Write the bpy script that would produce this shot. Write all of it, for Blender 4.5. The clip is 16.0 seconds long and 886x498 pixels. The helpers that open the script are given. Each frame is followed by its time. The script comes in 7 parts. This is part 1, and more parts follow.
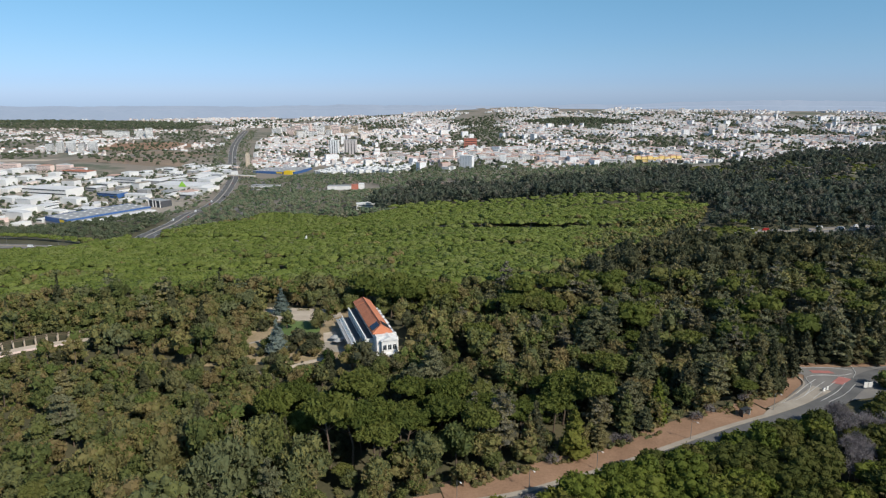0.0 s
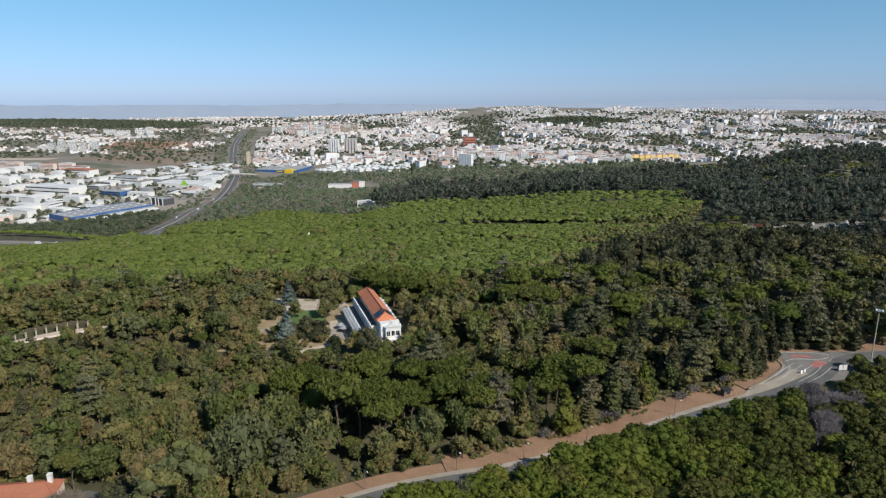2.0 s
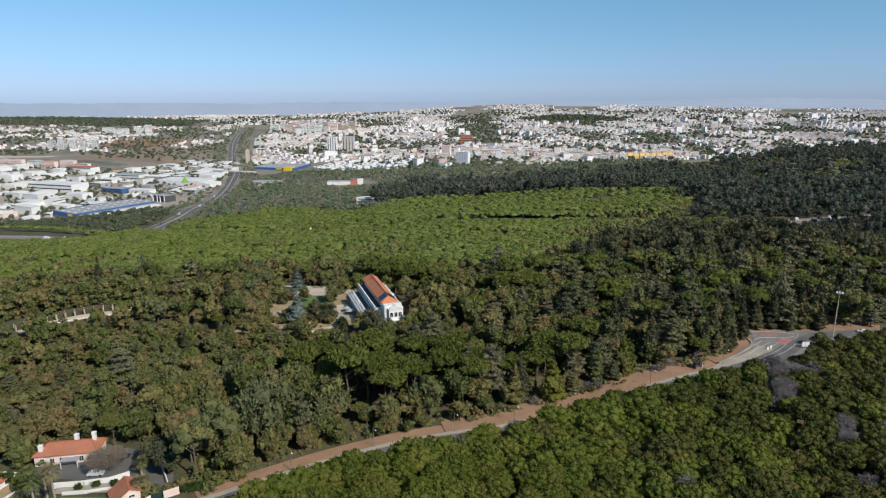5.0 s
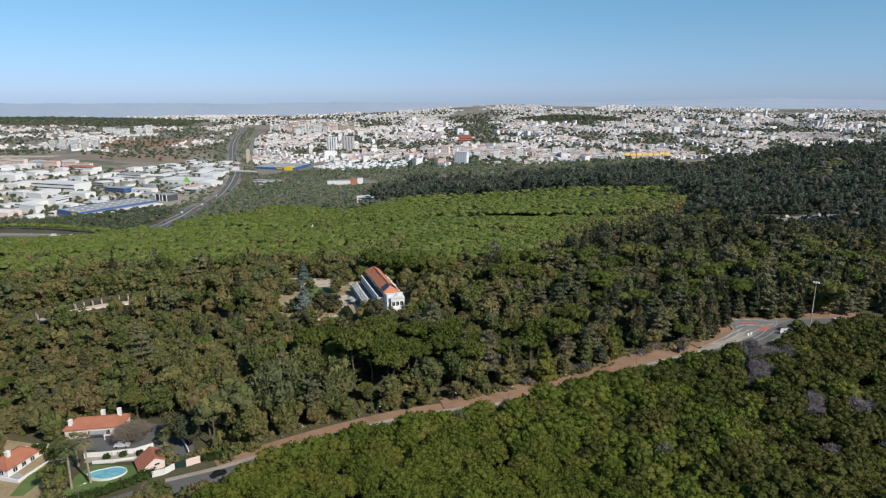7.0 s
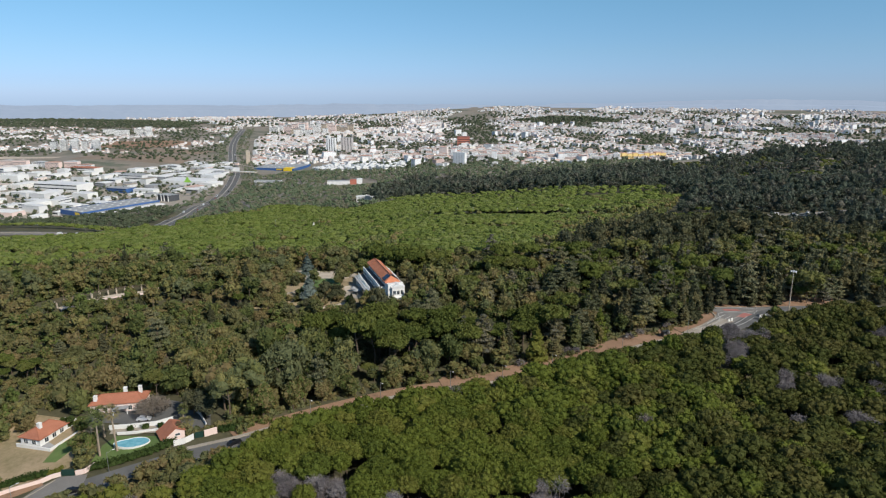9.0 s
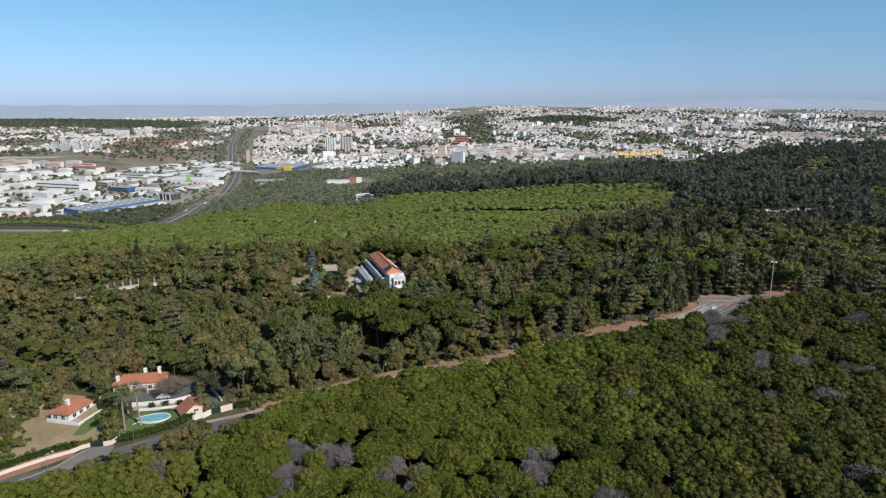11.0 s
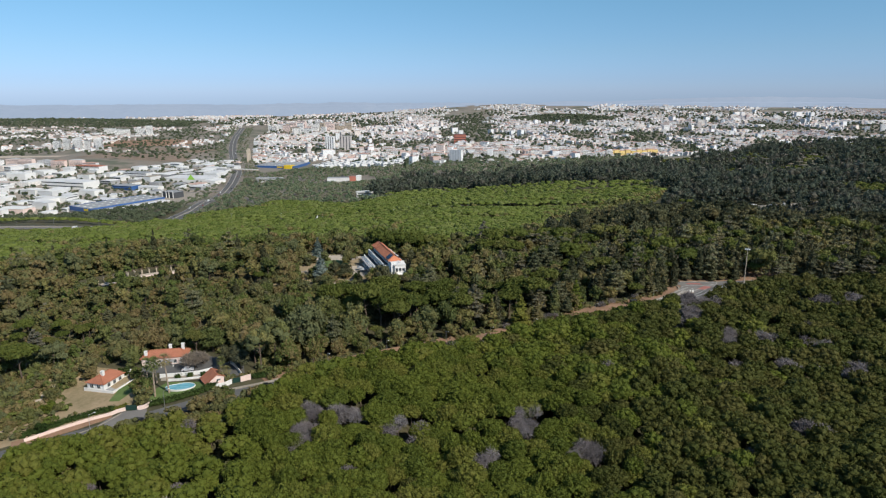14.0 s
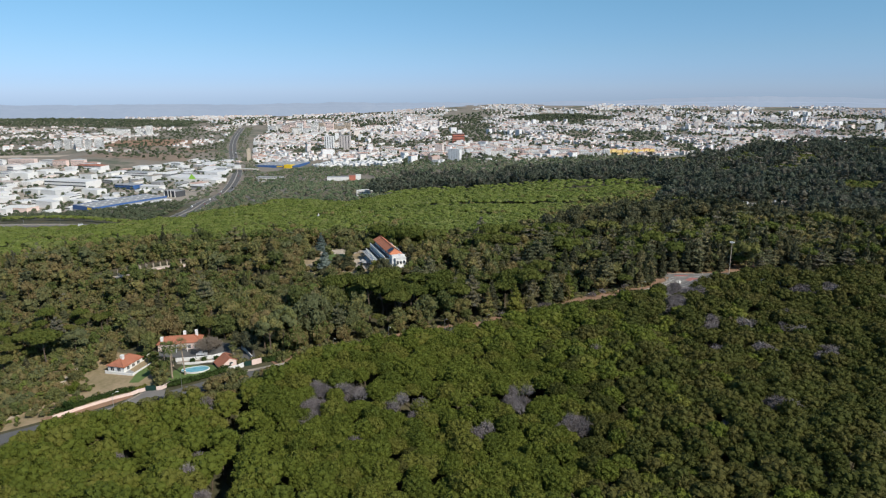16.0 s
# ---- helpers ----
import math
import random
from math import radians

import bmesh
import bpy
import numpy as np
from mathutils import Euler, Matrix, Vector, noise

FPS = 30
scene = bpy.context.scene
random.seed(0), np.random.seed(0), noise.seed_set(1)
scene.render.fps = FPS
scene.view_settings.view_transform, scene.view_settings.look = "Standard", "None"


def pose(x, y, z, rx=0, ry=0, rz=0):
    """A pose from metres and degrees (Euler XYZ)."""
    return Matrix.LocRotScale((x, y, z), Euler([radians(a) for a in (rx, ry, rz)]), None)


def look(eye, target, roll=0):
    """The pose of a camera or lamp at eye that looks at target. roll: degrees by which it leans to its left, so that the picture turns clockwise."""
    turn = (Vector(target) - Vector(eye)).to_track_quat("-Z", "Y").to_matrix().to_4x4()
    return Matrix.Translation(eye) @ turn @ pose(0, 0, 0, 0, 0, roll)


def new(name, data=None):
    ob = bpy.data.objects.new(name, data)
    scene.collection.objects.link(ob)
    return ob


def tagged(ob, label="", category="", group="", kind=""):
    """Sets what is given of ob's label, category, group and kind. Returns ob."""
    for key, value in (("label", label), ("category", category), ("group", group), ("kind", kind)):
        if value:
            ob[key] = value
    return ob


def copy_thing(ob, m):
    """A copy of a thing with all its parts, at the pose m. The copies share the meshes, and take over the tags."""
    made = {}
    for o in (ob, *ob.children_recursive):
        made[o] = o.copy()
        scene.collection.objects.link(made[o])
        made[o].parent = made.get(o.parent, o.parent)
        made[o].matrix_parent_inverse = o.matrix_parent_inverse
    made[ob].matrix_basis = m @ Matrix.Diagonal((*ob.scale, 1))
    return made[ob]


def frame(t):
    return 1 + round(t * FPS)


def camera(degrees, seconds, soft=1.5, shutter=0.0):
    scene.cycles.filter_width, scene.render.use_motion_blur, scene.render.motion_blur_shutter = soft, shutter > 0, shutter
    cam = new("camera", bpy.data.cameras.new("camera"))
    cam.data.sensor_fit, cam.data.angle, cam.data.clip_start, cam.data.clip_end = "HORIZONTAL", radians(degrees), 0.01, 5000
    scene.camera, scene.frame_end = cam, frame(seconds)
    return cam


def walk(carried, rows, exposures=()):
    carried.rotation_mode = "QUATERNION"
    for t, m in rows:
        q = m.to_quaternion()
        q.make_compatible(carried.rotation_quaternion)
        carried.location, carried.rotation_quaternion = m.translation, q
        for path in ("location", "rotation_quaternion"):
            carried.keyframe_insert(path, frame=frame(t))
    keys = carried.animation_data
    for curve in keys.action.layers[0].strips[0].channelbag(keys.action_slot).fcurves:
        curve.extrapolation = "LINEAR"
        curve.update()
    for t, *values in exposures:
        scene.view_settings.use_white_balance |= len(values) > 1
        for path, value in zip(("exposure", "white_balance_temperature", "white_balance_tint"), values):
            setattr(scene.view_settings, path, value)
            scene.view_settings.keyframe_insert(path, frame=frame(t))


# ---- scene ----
cam = camera(69.58, 16.0, soft=1.2)
walk(cam, [
    (0, pose(-0.00, 0.00, 100.00, 76.42, -0.05, 0.88)),
    (1, pose(-0.11, -7.07, 100.14, 76.38, -0.02, 0.84)),
    (2, pose(-0.18, -14.42, 100.42, 76.33, -0.05, 0.82)),
    (3, pose(-0.32, -22.07, 100.77, 76.27, -0.09, 0.75)),
    (4, pose(-0.56, -29.90, 101.10, 76.21, -0.05, 0.61)),
    (6.5, pose(-0.64, -49.67, 102.06, 76.15, -0.14, 0.48)),
    (7.5, pose(-0.52, -58.23, 101.73, 76.25, -0.07, 0.41)),
    (8.5, pose(-0.37, -66.79, 101.35, 76.30, -0.05, 0.33)),
    (9, pose(-0.28, -71.03, 101.21, 76.33, -0.06, 0.30)),
    (11.5, pose(-0.19, -92.02, 101.57, 76.27, 0.02, 0.13)),
    (12.5, pose(0.07, -100.44, 101.88, 76.20, 0.04, 0.07)),
    (13.5, pose(0.28, -108.85, 102.07, 76.19, 0.10, 0.04)),
    (14.5, pose(0.44, -117.24, 102.26, 76.20, 0.13, 0.00)),
    (15.5, pose(0.47, -125.65, 102.49, 76.19, 0.14, -0.06)),
    (16, pose(0.43, -129.88, 102.60, 76.18, 0.15, -0.10)),
], exposures=[(0, 0.18), (16, 0.18)])

# ---- light ----
SUN_AZ, SUN_EL = radians(133), radians(40)          # clockwise from +y
world = bpy.data.worlds.new("sky")
scene.world = world
world.use_nodes = True
wn = world.node_tree.nodes
sky = wn.new("ShaderNodeTexSky")
sky.sky_type, sky.sun_disc = "NISHITA", False
sky.sun_elevation, sky.sun_rotation = SUN_EL, SUN_AZ
sky.altitude, sky.air_density, sky.dust_density, sky.ozone_density = 300, 0.7, 0.25, 3.0
tone = wn.new("ShaderNodeMix")
tone.data_type, tone.blend_type = "RGBA", "MULTIPLY"
tone.inputs[0].default_value = 1.0
wtc, wsep, wramp = wn.new("ShaderNodeTexCoord"), wn.new("ShaderNodeSeparateXYZ"), wn.new("ShaderNodeValToRGB")
world.node_tree.links.new(wtc.outputs["Generated"], wsep.inputs[0])
world.node_tree.links.new(wsep.outputs[2], wramp.inputs[0])
wramp.color_ramp.elements.new(0.02), wramp.color_ramp.elements.new(0.06)
for el, (place, colour) in zip(wramp.color_ramp.elements, ((0.0, (0.62, 0.75, 1.12)), (0.02, (0.63, 0.76, 1.07)), (0.06, (0.72, 0.88, 1.02)), (0.14, (0.83, 1.12, 1.10)))):
    el.position, el.color = place, (*colour, 1)
world.node_tree.links.new(wramp.outputs[0], tone.inputs[7])
world.node_tree.links.new(sky.outputs[0], tone.inputs[6])
world.node_tree.links.new(tone.outputs[2], wn["Background"].inputs[0])
wn["Background"].inputs[1].default_value = 0.092
sun_data = bpy.data.lights.new("sun", "SUN")
sun_data.energy, sun_data.angle, sun_data.color = 3.8, radians(0.53), (1.0, 0.94, 0.84)
sun = new("sun", sun_data)
sun.matrix_world = look((300 * math.sin(SUN_AZ), 300 * math.cos(SUN_AZ), 300 * math.tan(SUN_EL)), (0, 0, 0))


# ---- materials ----
def nodes_of(name):
    m = bpy.data.materials.new(name)
    m.use_nodes = True
    t = m.node_tree
    return m, t, t.nodes["Principled BSDF"]


def noise_node(t, scale, detail=3.0, rough=0.6):
    n = t.nodes.new("ShaderNodeTexNoise")
    n.inputs["Scale"].default_value, n.inputs["Detail"].default_value, n.inputs["Roughness"].default_value = scale, detail, rough
    t.links.new(t.nodes["Geometry"].outputs["Position"] if "Geometry" in t.nodes else t.nodes.new("ShaderNodeNewGeometry").outputs["Position"], n.inputs["Vector"])
    return n


def ramp_node(t, stops, fac=None):
    r = t.nodes.new("ShaderNodeValToRGB")
    e = r.color_ramp.elements
    while len(e) < len(stops):
        e.new(0.5)
    for el, (p, c) in zip(e, stops):
        el.position, el.color = p, (*c, 1)
    if fac is not None:
        t.links.new(fac, r.inputs[0])
    return r


def math_node(t, op, a, b=None):
    n = t.nodes.new("ShaderNodeMath")
    n.operation = op
    for i, v in enumerate((a, b)):
        if v is None:
            continue
        if isinstance(v, (int, float)):
            n.inputs[i].default_value = v
        else:
            t.links.new(v, n.inputs[i])
    return n.outputs[0]


def mix_node(t, fac, a, b, blend="MIX"):
    n = t.nodes.new("ShaderNodeMix")
    n.data_type, n.blend_type = "RGBA", blend
    for key, v in ((0, fac), (6, a), (7, b)):
        if isinstance(v, (int, float)):
            n.inputs[key].default_value = v
        elif isinstance(v, tuple):
            n.inputs[key].default_value = (*v, 1)
        else:
            t.links.new(v, n.inputs[key])
    return n.outputs[2]


def surface(name, dark, light, coarse=0.3, fine=4.0, rough=0.85, metal=0.0, bump=0.05, spread=(0.3, 0.7)):
    """A weathered surface: two scales of variation between two colours, and fine relief."""
    m, t, p = nodes_of(name)
    a, b = noise_node(t, coarse), noise_node(t, fine, 5.0)
    f = math_node(t, "ADD", math_node(t, "MULTIPLY", a.outputs[0], 0.6), math_node(t, "MULTIPLY", b.outputs[0], 0.4))
    r = ramp_node(t, ((spread[0], dark), (spread[1], light)), f)
    t.links.new(r.outputs[0], p.inputs["Base Color"])
    p.inputs["Roughness"].default_value, p.inputs["Metallic"].default_value = rough, metal
    if bump:
        bn = t.nodes.new("ShaderNodeBump")
        bn.inputs["Strength"].default_value, bn.inputs["Distance"].default_value = 0.4, bump
        t.links.new(b.outputs[0], bn.inputs["Height"])
        t.links.new(bn.outputs[0], p.inputs["Normal"])
    return m


def foliage(name, stops, grain=1.6, through_leaf=0.28):
    """Leaves: one tone a tree (by object or by the tint of the joined crowns), drifting over the wood, mottled in the crown."""
    m, t, p = nodes_of(name)
    geo = t.nodes.new("ShaderNodeNewGeometry")
    geo.name = "Geometry"
    info, att = t.nodes.new("ShaderNodeObjectInfo"), t.nodes.new("ShaderNodeAttribute")
    att.attribute_name = "tint"
    one = math_node(t, "FRACT", math_node(t, "ADD", info.outputs["Random"], att.outputs["Fac"]))
    broad, grainy = noise_node(t, 0.025, 2.0), noise_node(t, grain, 4.0)
    f = math_node(t, "ADD", math_node(t, "MULTIPLY", one, 0.58), math_node(t, "MULTIPLY", broad.outputs[0], 0.24))
    f = math_node(t, "ADD", f, math_node(t, "MULTIPLY", geo.outputs["Random Per Island"], 0.16))
    f = math_node(t, "ADD", f, math_node(t, "MULTIPLY", grainy.outputs[0], 0.14))
    n = len(stops)
    r = ramp_node(t, [(0.22 + 0.6 * i / (n - 1), c) for i, c in enumerate(stops)], f)
    t.links.new(r.outputs[0], p.inputs["Base Color"])
    p.inputs["Roughness"].default_value = 0.7
    p.inputs["Specular IOR Level"].default_value = 0.15
    bn = t.nodes.new("ShaderNodeBump")
    bn.inputs["Strength"].default_value, bn.inputs["Distance"].default_value = 0.9, 0.7 / grain
    t.links.new(grainy.outputs[0], bn.inputs["Height"])
    t.links.new(bn.outputs[0], p.inputs["Normal"])
    tr, mx = t.nodes.new("ShaderNodeBsdfTranslucent"), t.nodes.new("ShaderNodeMixShader")
    t.links.new(r.outputs[0], tr.inputs[0])
    mx.inputs[0].default_value = through_leaf
    out = t.nodes["Material Output"]
    t.links.new(p.outputs[0], mx.inputs[1])
    t.links.new(tr.outputs[0], mx.inputs[2])
    t.links.new(mx.outputs[0], out.inputs[0])
    return m


def plain(name, colour, rough=0.5, metal=0.0):
    m, t, p = nodes_of(name)
    n = noise_node(t, 1.5)
    c = mix_node(t, math_node(t, "MULTIPLY", n.outputs[0], 0.35), colour, tuple(v * 0.72 for v in colour))
    t.links.new(c, p.inputs["Base Color"])
    p.inputs["Roughness"].default_value, p.inputs["Metallic"].default_value = rough, metal
    return m


def tiles(name, dark, light, pitch=0.24):
    """Clay tiles: courses and rolls as fine relief, each roof with its own weathering."""
    m, t, p = nodes_of(name)
    tc = t.nodes.new("ShaderNodeTexCoord")
    w = t.nodes.new("ShaderNodeTexWave")
    w.inputs["Scale"].default_value, w.inputs["Distortion"].default_value, w.inputs["Detail"].default_value = 0.5 / pitch, 0.6, 1.0
    t.links.new(tc.outputs["Object"], w.inputs["Vector"])
    a, b = noise_node(t, 0.35), noise_node(t, 2.5, 5.0)
    f = math_node(t, "ADD", math_node(t, "MULTIPLY", a.outputs[0], 0.55), math_node(t, "MULTIPLY", b.outputs[0], 0.45))
    r = ramp_node(t, ((0.3, dark), (0.7, light)), f)
    c = mix_node(t, math_node(t, "MULTIPLY", w.outputs["Fac"], 0.25), r.outputs[0], dark)
    t.links.new(c, p.inputs["Base Color"])
    p.inputs["Roughness"].default_value = 0.8
    bn = t.nodes.new("ShaderNodeBump")
    bn.inputs["Strength"].default_value, bn.inputs["Distance"].default_value = 0.5, 0.06
    t.links.new(w.outputs["Fac"], bn.inputs["Height"])
    t.links.new(bn.outputs[0], p.inputs["Normal"])
    return m


def town_wall(name):
    """Rendered walls of far buildings: a colour a building, rows of windows."""
    m, t, p = nodes_of(name)
    geo = t.nodes.new("ShaderNodeNewGeometry")
    geo.name = "Geometry"
    info, att = t.nodes.new("ShaderNodeObjectInfo"), t.nodes.new("ShaderNodeAttribute")
    att.attribute_name = "tint"
    one = math_node(t, "FRACT", math_node(t, "ADD", info.outputs["Random"], att.outputs["Fac"]))
    r = ramp_node(t, ((0.0, (0.86, 0.86, 0.86)), (0.6, (0.82, 0.82, 0.82)), (0.76, (0.80, 0.75, 0.68)), (0.88, (0.78, 0.66, 0.60)), (0.95, (0.60, 0.59, 0.58)), (1.0, (0.58, 0.38, 0.32))), one)
    sep = t.nodes.new("ShaderNodeSeparateXYZ")
    t.links.new(geo.outputs["Position"], sep.inputs[0])
    row = math_node(t, "LESS_THAN", math_node(t, "FRACT", math_node(t, "MULTIPLY", sep.outputs[2], 0.33)), 0.42)
    along = math_node(t, "ADD", sep.outputs[0], math_node(t, "MULTIPLY", sep.outputs[1], 0.8))
    col = math_node(t, "LESS_THAN", math_node(t, "FRACT", math_node(t, "MULTIPLY", along, 0.27)), 0.45)
    nrm = t.nodes.new("ShaderNodeSeparateXYZ")
    t.links.new(geo.outputs["Normal"], nrm.inputs[0])
    side = math_node(t, "LESS_THAN", math_node(t, "ABSOLUTE", nrm.outputs[2]), 0.5)
    win = math_node(t, "MULTIPLY", math_node(t, "MULTIPLY", row, col), side)
    stain = noise_node(t, 0.05)
    base = mix_node(t, math_node(t, "MULTIPLY", stain.outputs[0], 0.12), r.outputs[0], (0.5, 0.48, 0.46))
    t.links.new(mix_node(t, math_node(t, "MULTIPLY", win, 0.42), base, (0.10, 0.11, 0.13)), p.inputs["Base Color"])
    p.inputs["Roughness"].default_value = 0.8
    return m


def town_roof(name):
    m, t, p = nodes_of(name)
    info, att = t.nodes.new("ShaderNodeObjectInfo"), t.nodes.new("ShaderNodeAttribute")
    att.attribute_name = "tint"
    one = math_node(t, "FRACT", math_node(t, "MULTIPLY", math_node(t, "ADD", info.outputs["Random"], att.outputs["Fac"]), 7.3))
    r = ramp_node(t, ((0.0, (0.58, 0.30, 0.22)), (0.30, (0.62, 0.42, 0.34)), (0.45, (0.60, 0.53, 0.48)), (0.60, (0.62, 0.62, 0.62)), (1.0, (0.80, 0.80, 0.80))), one)
    n = noise_node(t, 0.15)
    t.links.new(mix_node(t, math_node(t, "MULTIPLY", n.outputs[0], 0.35), r.outputs[0], (0.34, 0.31, 0.29)), p.inputs["Base Color"])
    p.inputs["Roughness"].default_value = 0.85
    return m


def earth():
    """The land: needle litter and dry grass under the wood, bleached fields and paved town ground on the plain."""
    m, t, p = nodes_of("land")
    geo = t.nodes.new("ShaderNodeNewGeometry")
    geo.name = "Geometry"
    a, b, c = noise_node(t, 0.03, 4.0), noise_node(t, 0.6, 6.0), noise_node(t, 0.006, 5.0)
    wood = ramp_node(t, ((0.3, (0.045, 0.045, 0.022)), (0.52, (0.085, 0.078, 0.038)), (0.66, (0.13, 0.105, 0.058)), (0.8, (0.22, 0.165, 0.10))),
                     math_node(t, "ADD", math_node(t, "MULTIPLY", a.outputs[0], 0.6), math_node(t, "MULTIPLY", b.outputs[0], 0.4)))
    plainland = ramp_node(t, ((0.30, (0.09, 0.11, 0.07)), (0.42, (0.14, 0.145, 0.10)), (0.50, (0.26, 0.215, 0.17)), (0.58, (0.22, 0.20, 0.165)), (0.70, (0.38, 0.32, 0.25))),
                          math_node(t, "ADD", math_node(t, "MULTIPLY", c.outputs[0], 0.75), math_node(t, "MULTIPLY", a.outputs[0], 0.25)))
    sep = t.nodes.new("ShaderNodeSeparateXYZ")
    t.links.new(geo.outputs["Position"], sep.inputs[0])
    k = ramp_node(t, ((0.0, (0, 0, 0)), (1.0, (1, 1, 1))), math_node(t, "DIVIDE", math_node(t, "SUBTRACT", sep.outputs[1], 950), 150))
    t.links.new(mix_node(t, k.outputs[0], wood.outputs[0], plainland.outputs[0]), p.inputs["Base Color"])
    p.inputs["Roughness"].default_value = 0.95
    bn = t.nodes.new("ShaderNodeBump")
    bn.inputs["Strength"].default_value, bn.inputs["Distance"].default_value = 0.5, 0.3
    t.links.new(b.outputs[0], bn.inputs["Height"])
    t.links.new(bn.outputs[0], p.inputs["Normal"])
    return m


M_EARTH = earth()
M_ASPHALT = surface("asphalt", (0.085, 0.084, 0.083), (0.16, 0.157, 0.15), 0.15, 6.0, 0.9)
M_OLD_ASPHALT = surface("worn_asphalt", (0.15, 0.14, 0.13), (0.25, 0.235, 0.215), 0.12, 3.0, 0.9)
M_PAVING = surface("pale_paving", (0.260, 0.226, 0.180), (0.420, 0.370, 0.306), 0.2, 3.0, 0.9)
M_DIRT = surface("bare_earth", (0.20, 0.115, 0.066), (0.38, 0.235, 0.15), 0.10, 1.5, 0.95)
M_GRAVEL = surface("sandy_gravel", (0.42, 0.34, 0.26), (0.62, 0.53, 0.42), 0.15, 3.0, 0.95)
M_LAWN = surface("watered_lawn", (0.07, 0.12, 0.03), (0.15, 0.21, 0.06), 0.12, 3.0, 0.9, bump=0.04)
M_DRY_LAWN = surface("dry_lawn", (0.200, 0.167, 0.078), (0.460, 0.335, 0.216), 0.09, 0.8, 0.95, bump=0.04)
M_FALLOW = surface("fallow_earth", (0.16, 0.13, 0.09), (0.36, 0.26, 0.19), 0.012, 0.2, 0.95, bump=0)
M_WHITE = surface("white_limewash", (0.70, 0.69, 0.66), (0.82, 0.81, 0.79), 0.3, 3.0, 0.8, bump=0.01)
M_PINK = surface("pink_render", (0.74, 0.57, 0.51), (0.83, 0.67, 0.61), 0.3, 3.0, 0.85, bump=0.01)
M_TILE = tiles("clay_tiles", (0.34, 0.125, 0.070), (0.52, 0.205, 0.120))
M_TILE_BRIGHT = tiles("new_clay_tiles", (0.52, 0.17, 0.08), (0.66, 0.25, 0.13))
M_RIDGE = surface("ridge_tiles", (0.30, 0.10, 0.05), (0.42, 0.16, 0.09), 0.5, 4.0, 0.8)
M_SLATE = surface("dark_roof_felt", (0.045, 0.048, 0.055), (0.09, 0.095, 0.105), 0.3, 3.0, 0.6)
M_GREYROOF = surface("grey_roof_sheet", (0.26, 0.265, 0.27), (0.42, 0.42, 0.415), 0.1, 1.0, 0.6)
M_GLASS = plain("window_glass", (0.03, 0.04, 0.05), 0.1)
M_PANEL = plain("solar_glass", (0.02, 0.03, 0.06), 0.15)
M_METAL = plain("galvanised_steel", (0.42, 0.43, 0.44), 0.45, 0.8)
M_DARKMETAL = plain("dark_painted_steel", (0.05, 0.055, 0.06), 0.5, 0.2)
M_GREENGATE = plain("dark_green_paint", (0.015, 0.05, 0.04), 0.5)
M_BLUE = surface("blue_cladding", (0.032, 0.088, 0.259), (0.048, 0.132, 0.331), 0.05, 1.0, 0.5, bump=0)
M_YELLOW = surface("yellow_cladding", (0.72, 0.48, 0.02), (0.85, 0.60, 0.04), 0.05, 1.0, 0.5, bump=0)
M_YELLOWWALL = surface("yellow_render", (0.66, 0.48, 0.16), (0.80, 0.62, 0.28), 0.05, 0.5, 0.8, bump=0)
M_REDBRICK = surface("red_brick_wall", (0.38, 0.12, 0.08), (0.52, 0.19, 0.13), 0.1, 0.5, 0.8, bump=0)
M_LIME = surface("lime_green_sign", (0.30, 0.60, 0.06), (0.36, 0.70, 0.10), 0.1, 1.0, 0.6, bump=0)
M_REDPAINT = surface("worn_red_road_paint", (0.34, 0.12, 0.10), (0.48, 0.20, 0.17), 0.5, 3.0, 0.85, bump=0)
M_ROADPAINT = surface("worn_white_road_paint", (0.40, 0.40, 0.385), (0.62, 0.61, 0.59), 0.8, 4.0, 0.8, bump=0)
M_BARK = surface("bark", (0.07, 0.05, 0.035), (0.19, 0.14, 0.10), 1.0, 6.0, 0.95, bump=0.05)
M_PALMBARK = surface("palm_bark", (0.240, 0.180, 0.135), (0.450, 0.360, 0.270), 1.0, 5.0, 0.95, bump=0.05)
M_TYRE = plain("tyre_rubber", (0.02, 0.02, 0.02), 0.9)
M_TOWNWALL, M_TOWNROOF = town_wall("town_render"), town_roof("town_roofing")
M_SHED = surface("white_shed_cladding", (0.561, 0.561, 0.561), (0.830, 0.817, 0.793), 0.03, 0.4, 0.6, bump=0)
M_PINE = foliage("stone_pine_needles", ((0.087, 0.111, 0.019), (0.105, 0.128, 0.020), (0.122, 0.146, 0.023), (0.150, 0.152, 0.031)), 1.6, 0.2)
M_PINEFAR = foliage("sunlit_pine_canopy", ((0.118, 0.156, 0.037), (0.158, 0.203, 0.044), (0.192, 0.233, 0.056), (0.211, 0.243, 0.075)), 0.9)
# browner needles, also darkened in colour for the stand's angle to the sun
M_PINEDIM = foliage("dimmed_olive_pine_needles", ((0.061, 0.072, 0.016), (0.073, 0.082, 0.018), (0.087, 0.091, 0.022), (0.104, 0.097, 0.027)), 1.6, 0.2)
M_PINEWOOD = foliage("umbrella_pine_needles", ((0.069, 0.090, 0.020), (0.102, 0.124, 0.026), (0.133, 0.150, 0.034), (0.153, 0.152, 0.047)), 1.3)
M_LEAF = foliage("mixed_leaves", ((0.076, 0.094, 0.033), (0.116, 0.140, 0.043), (0.177, 0.183, 0.061), (0.124, 0.142, 0.066), (0.241, 0.225, 0.078), (0.234, 0.183, 0.081), (0.124, 0.160, 0.043)))
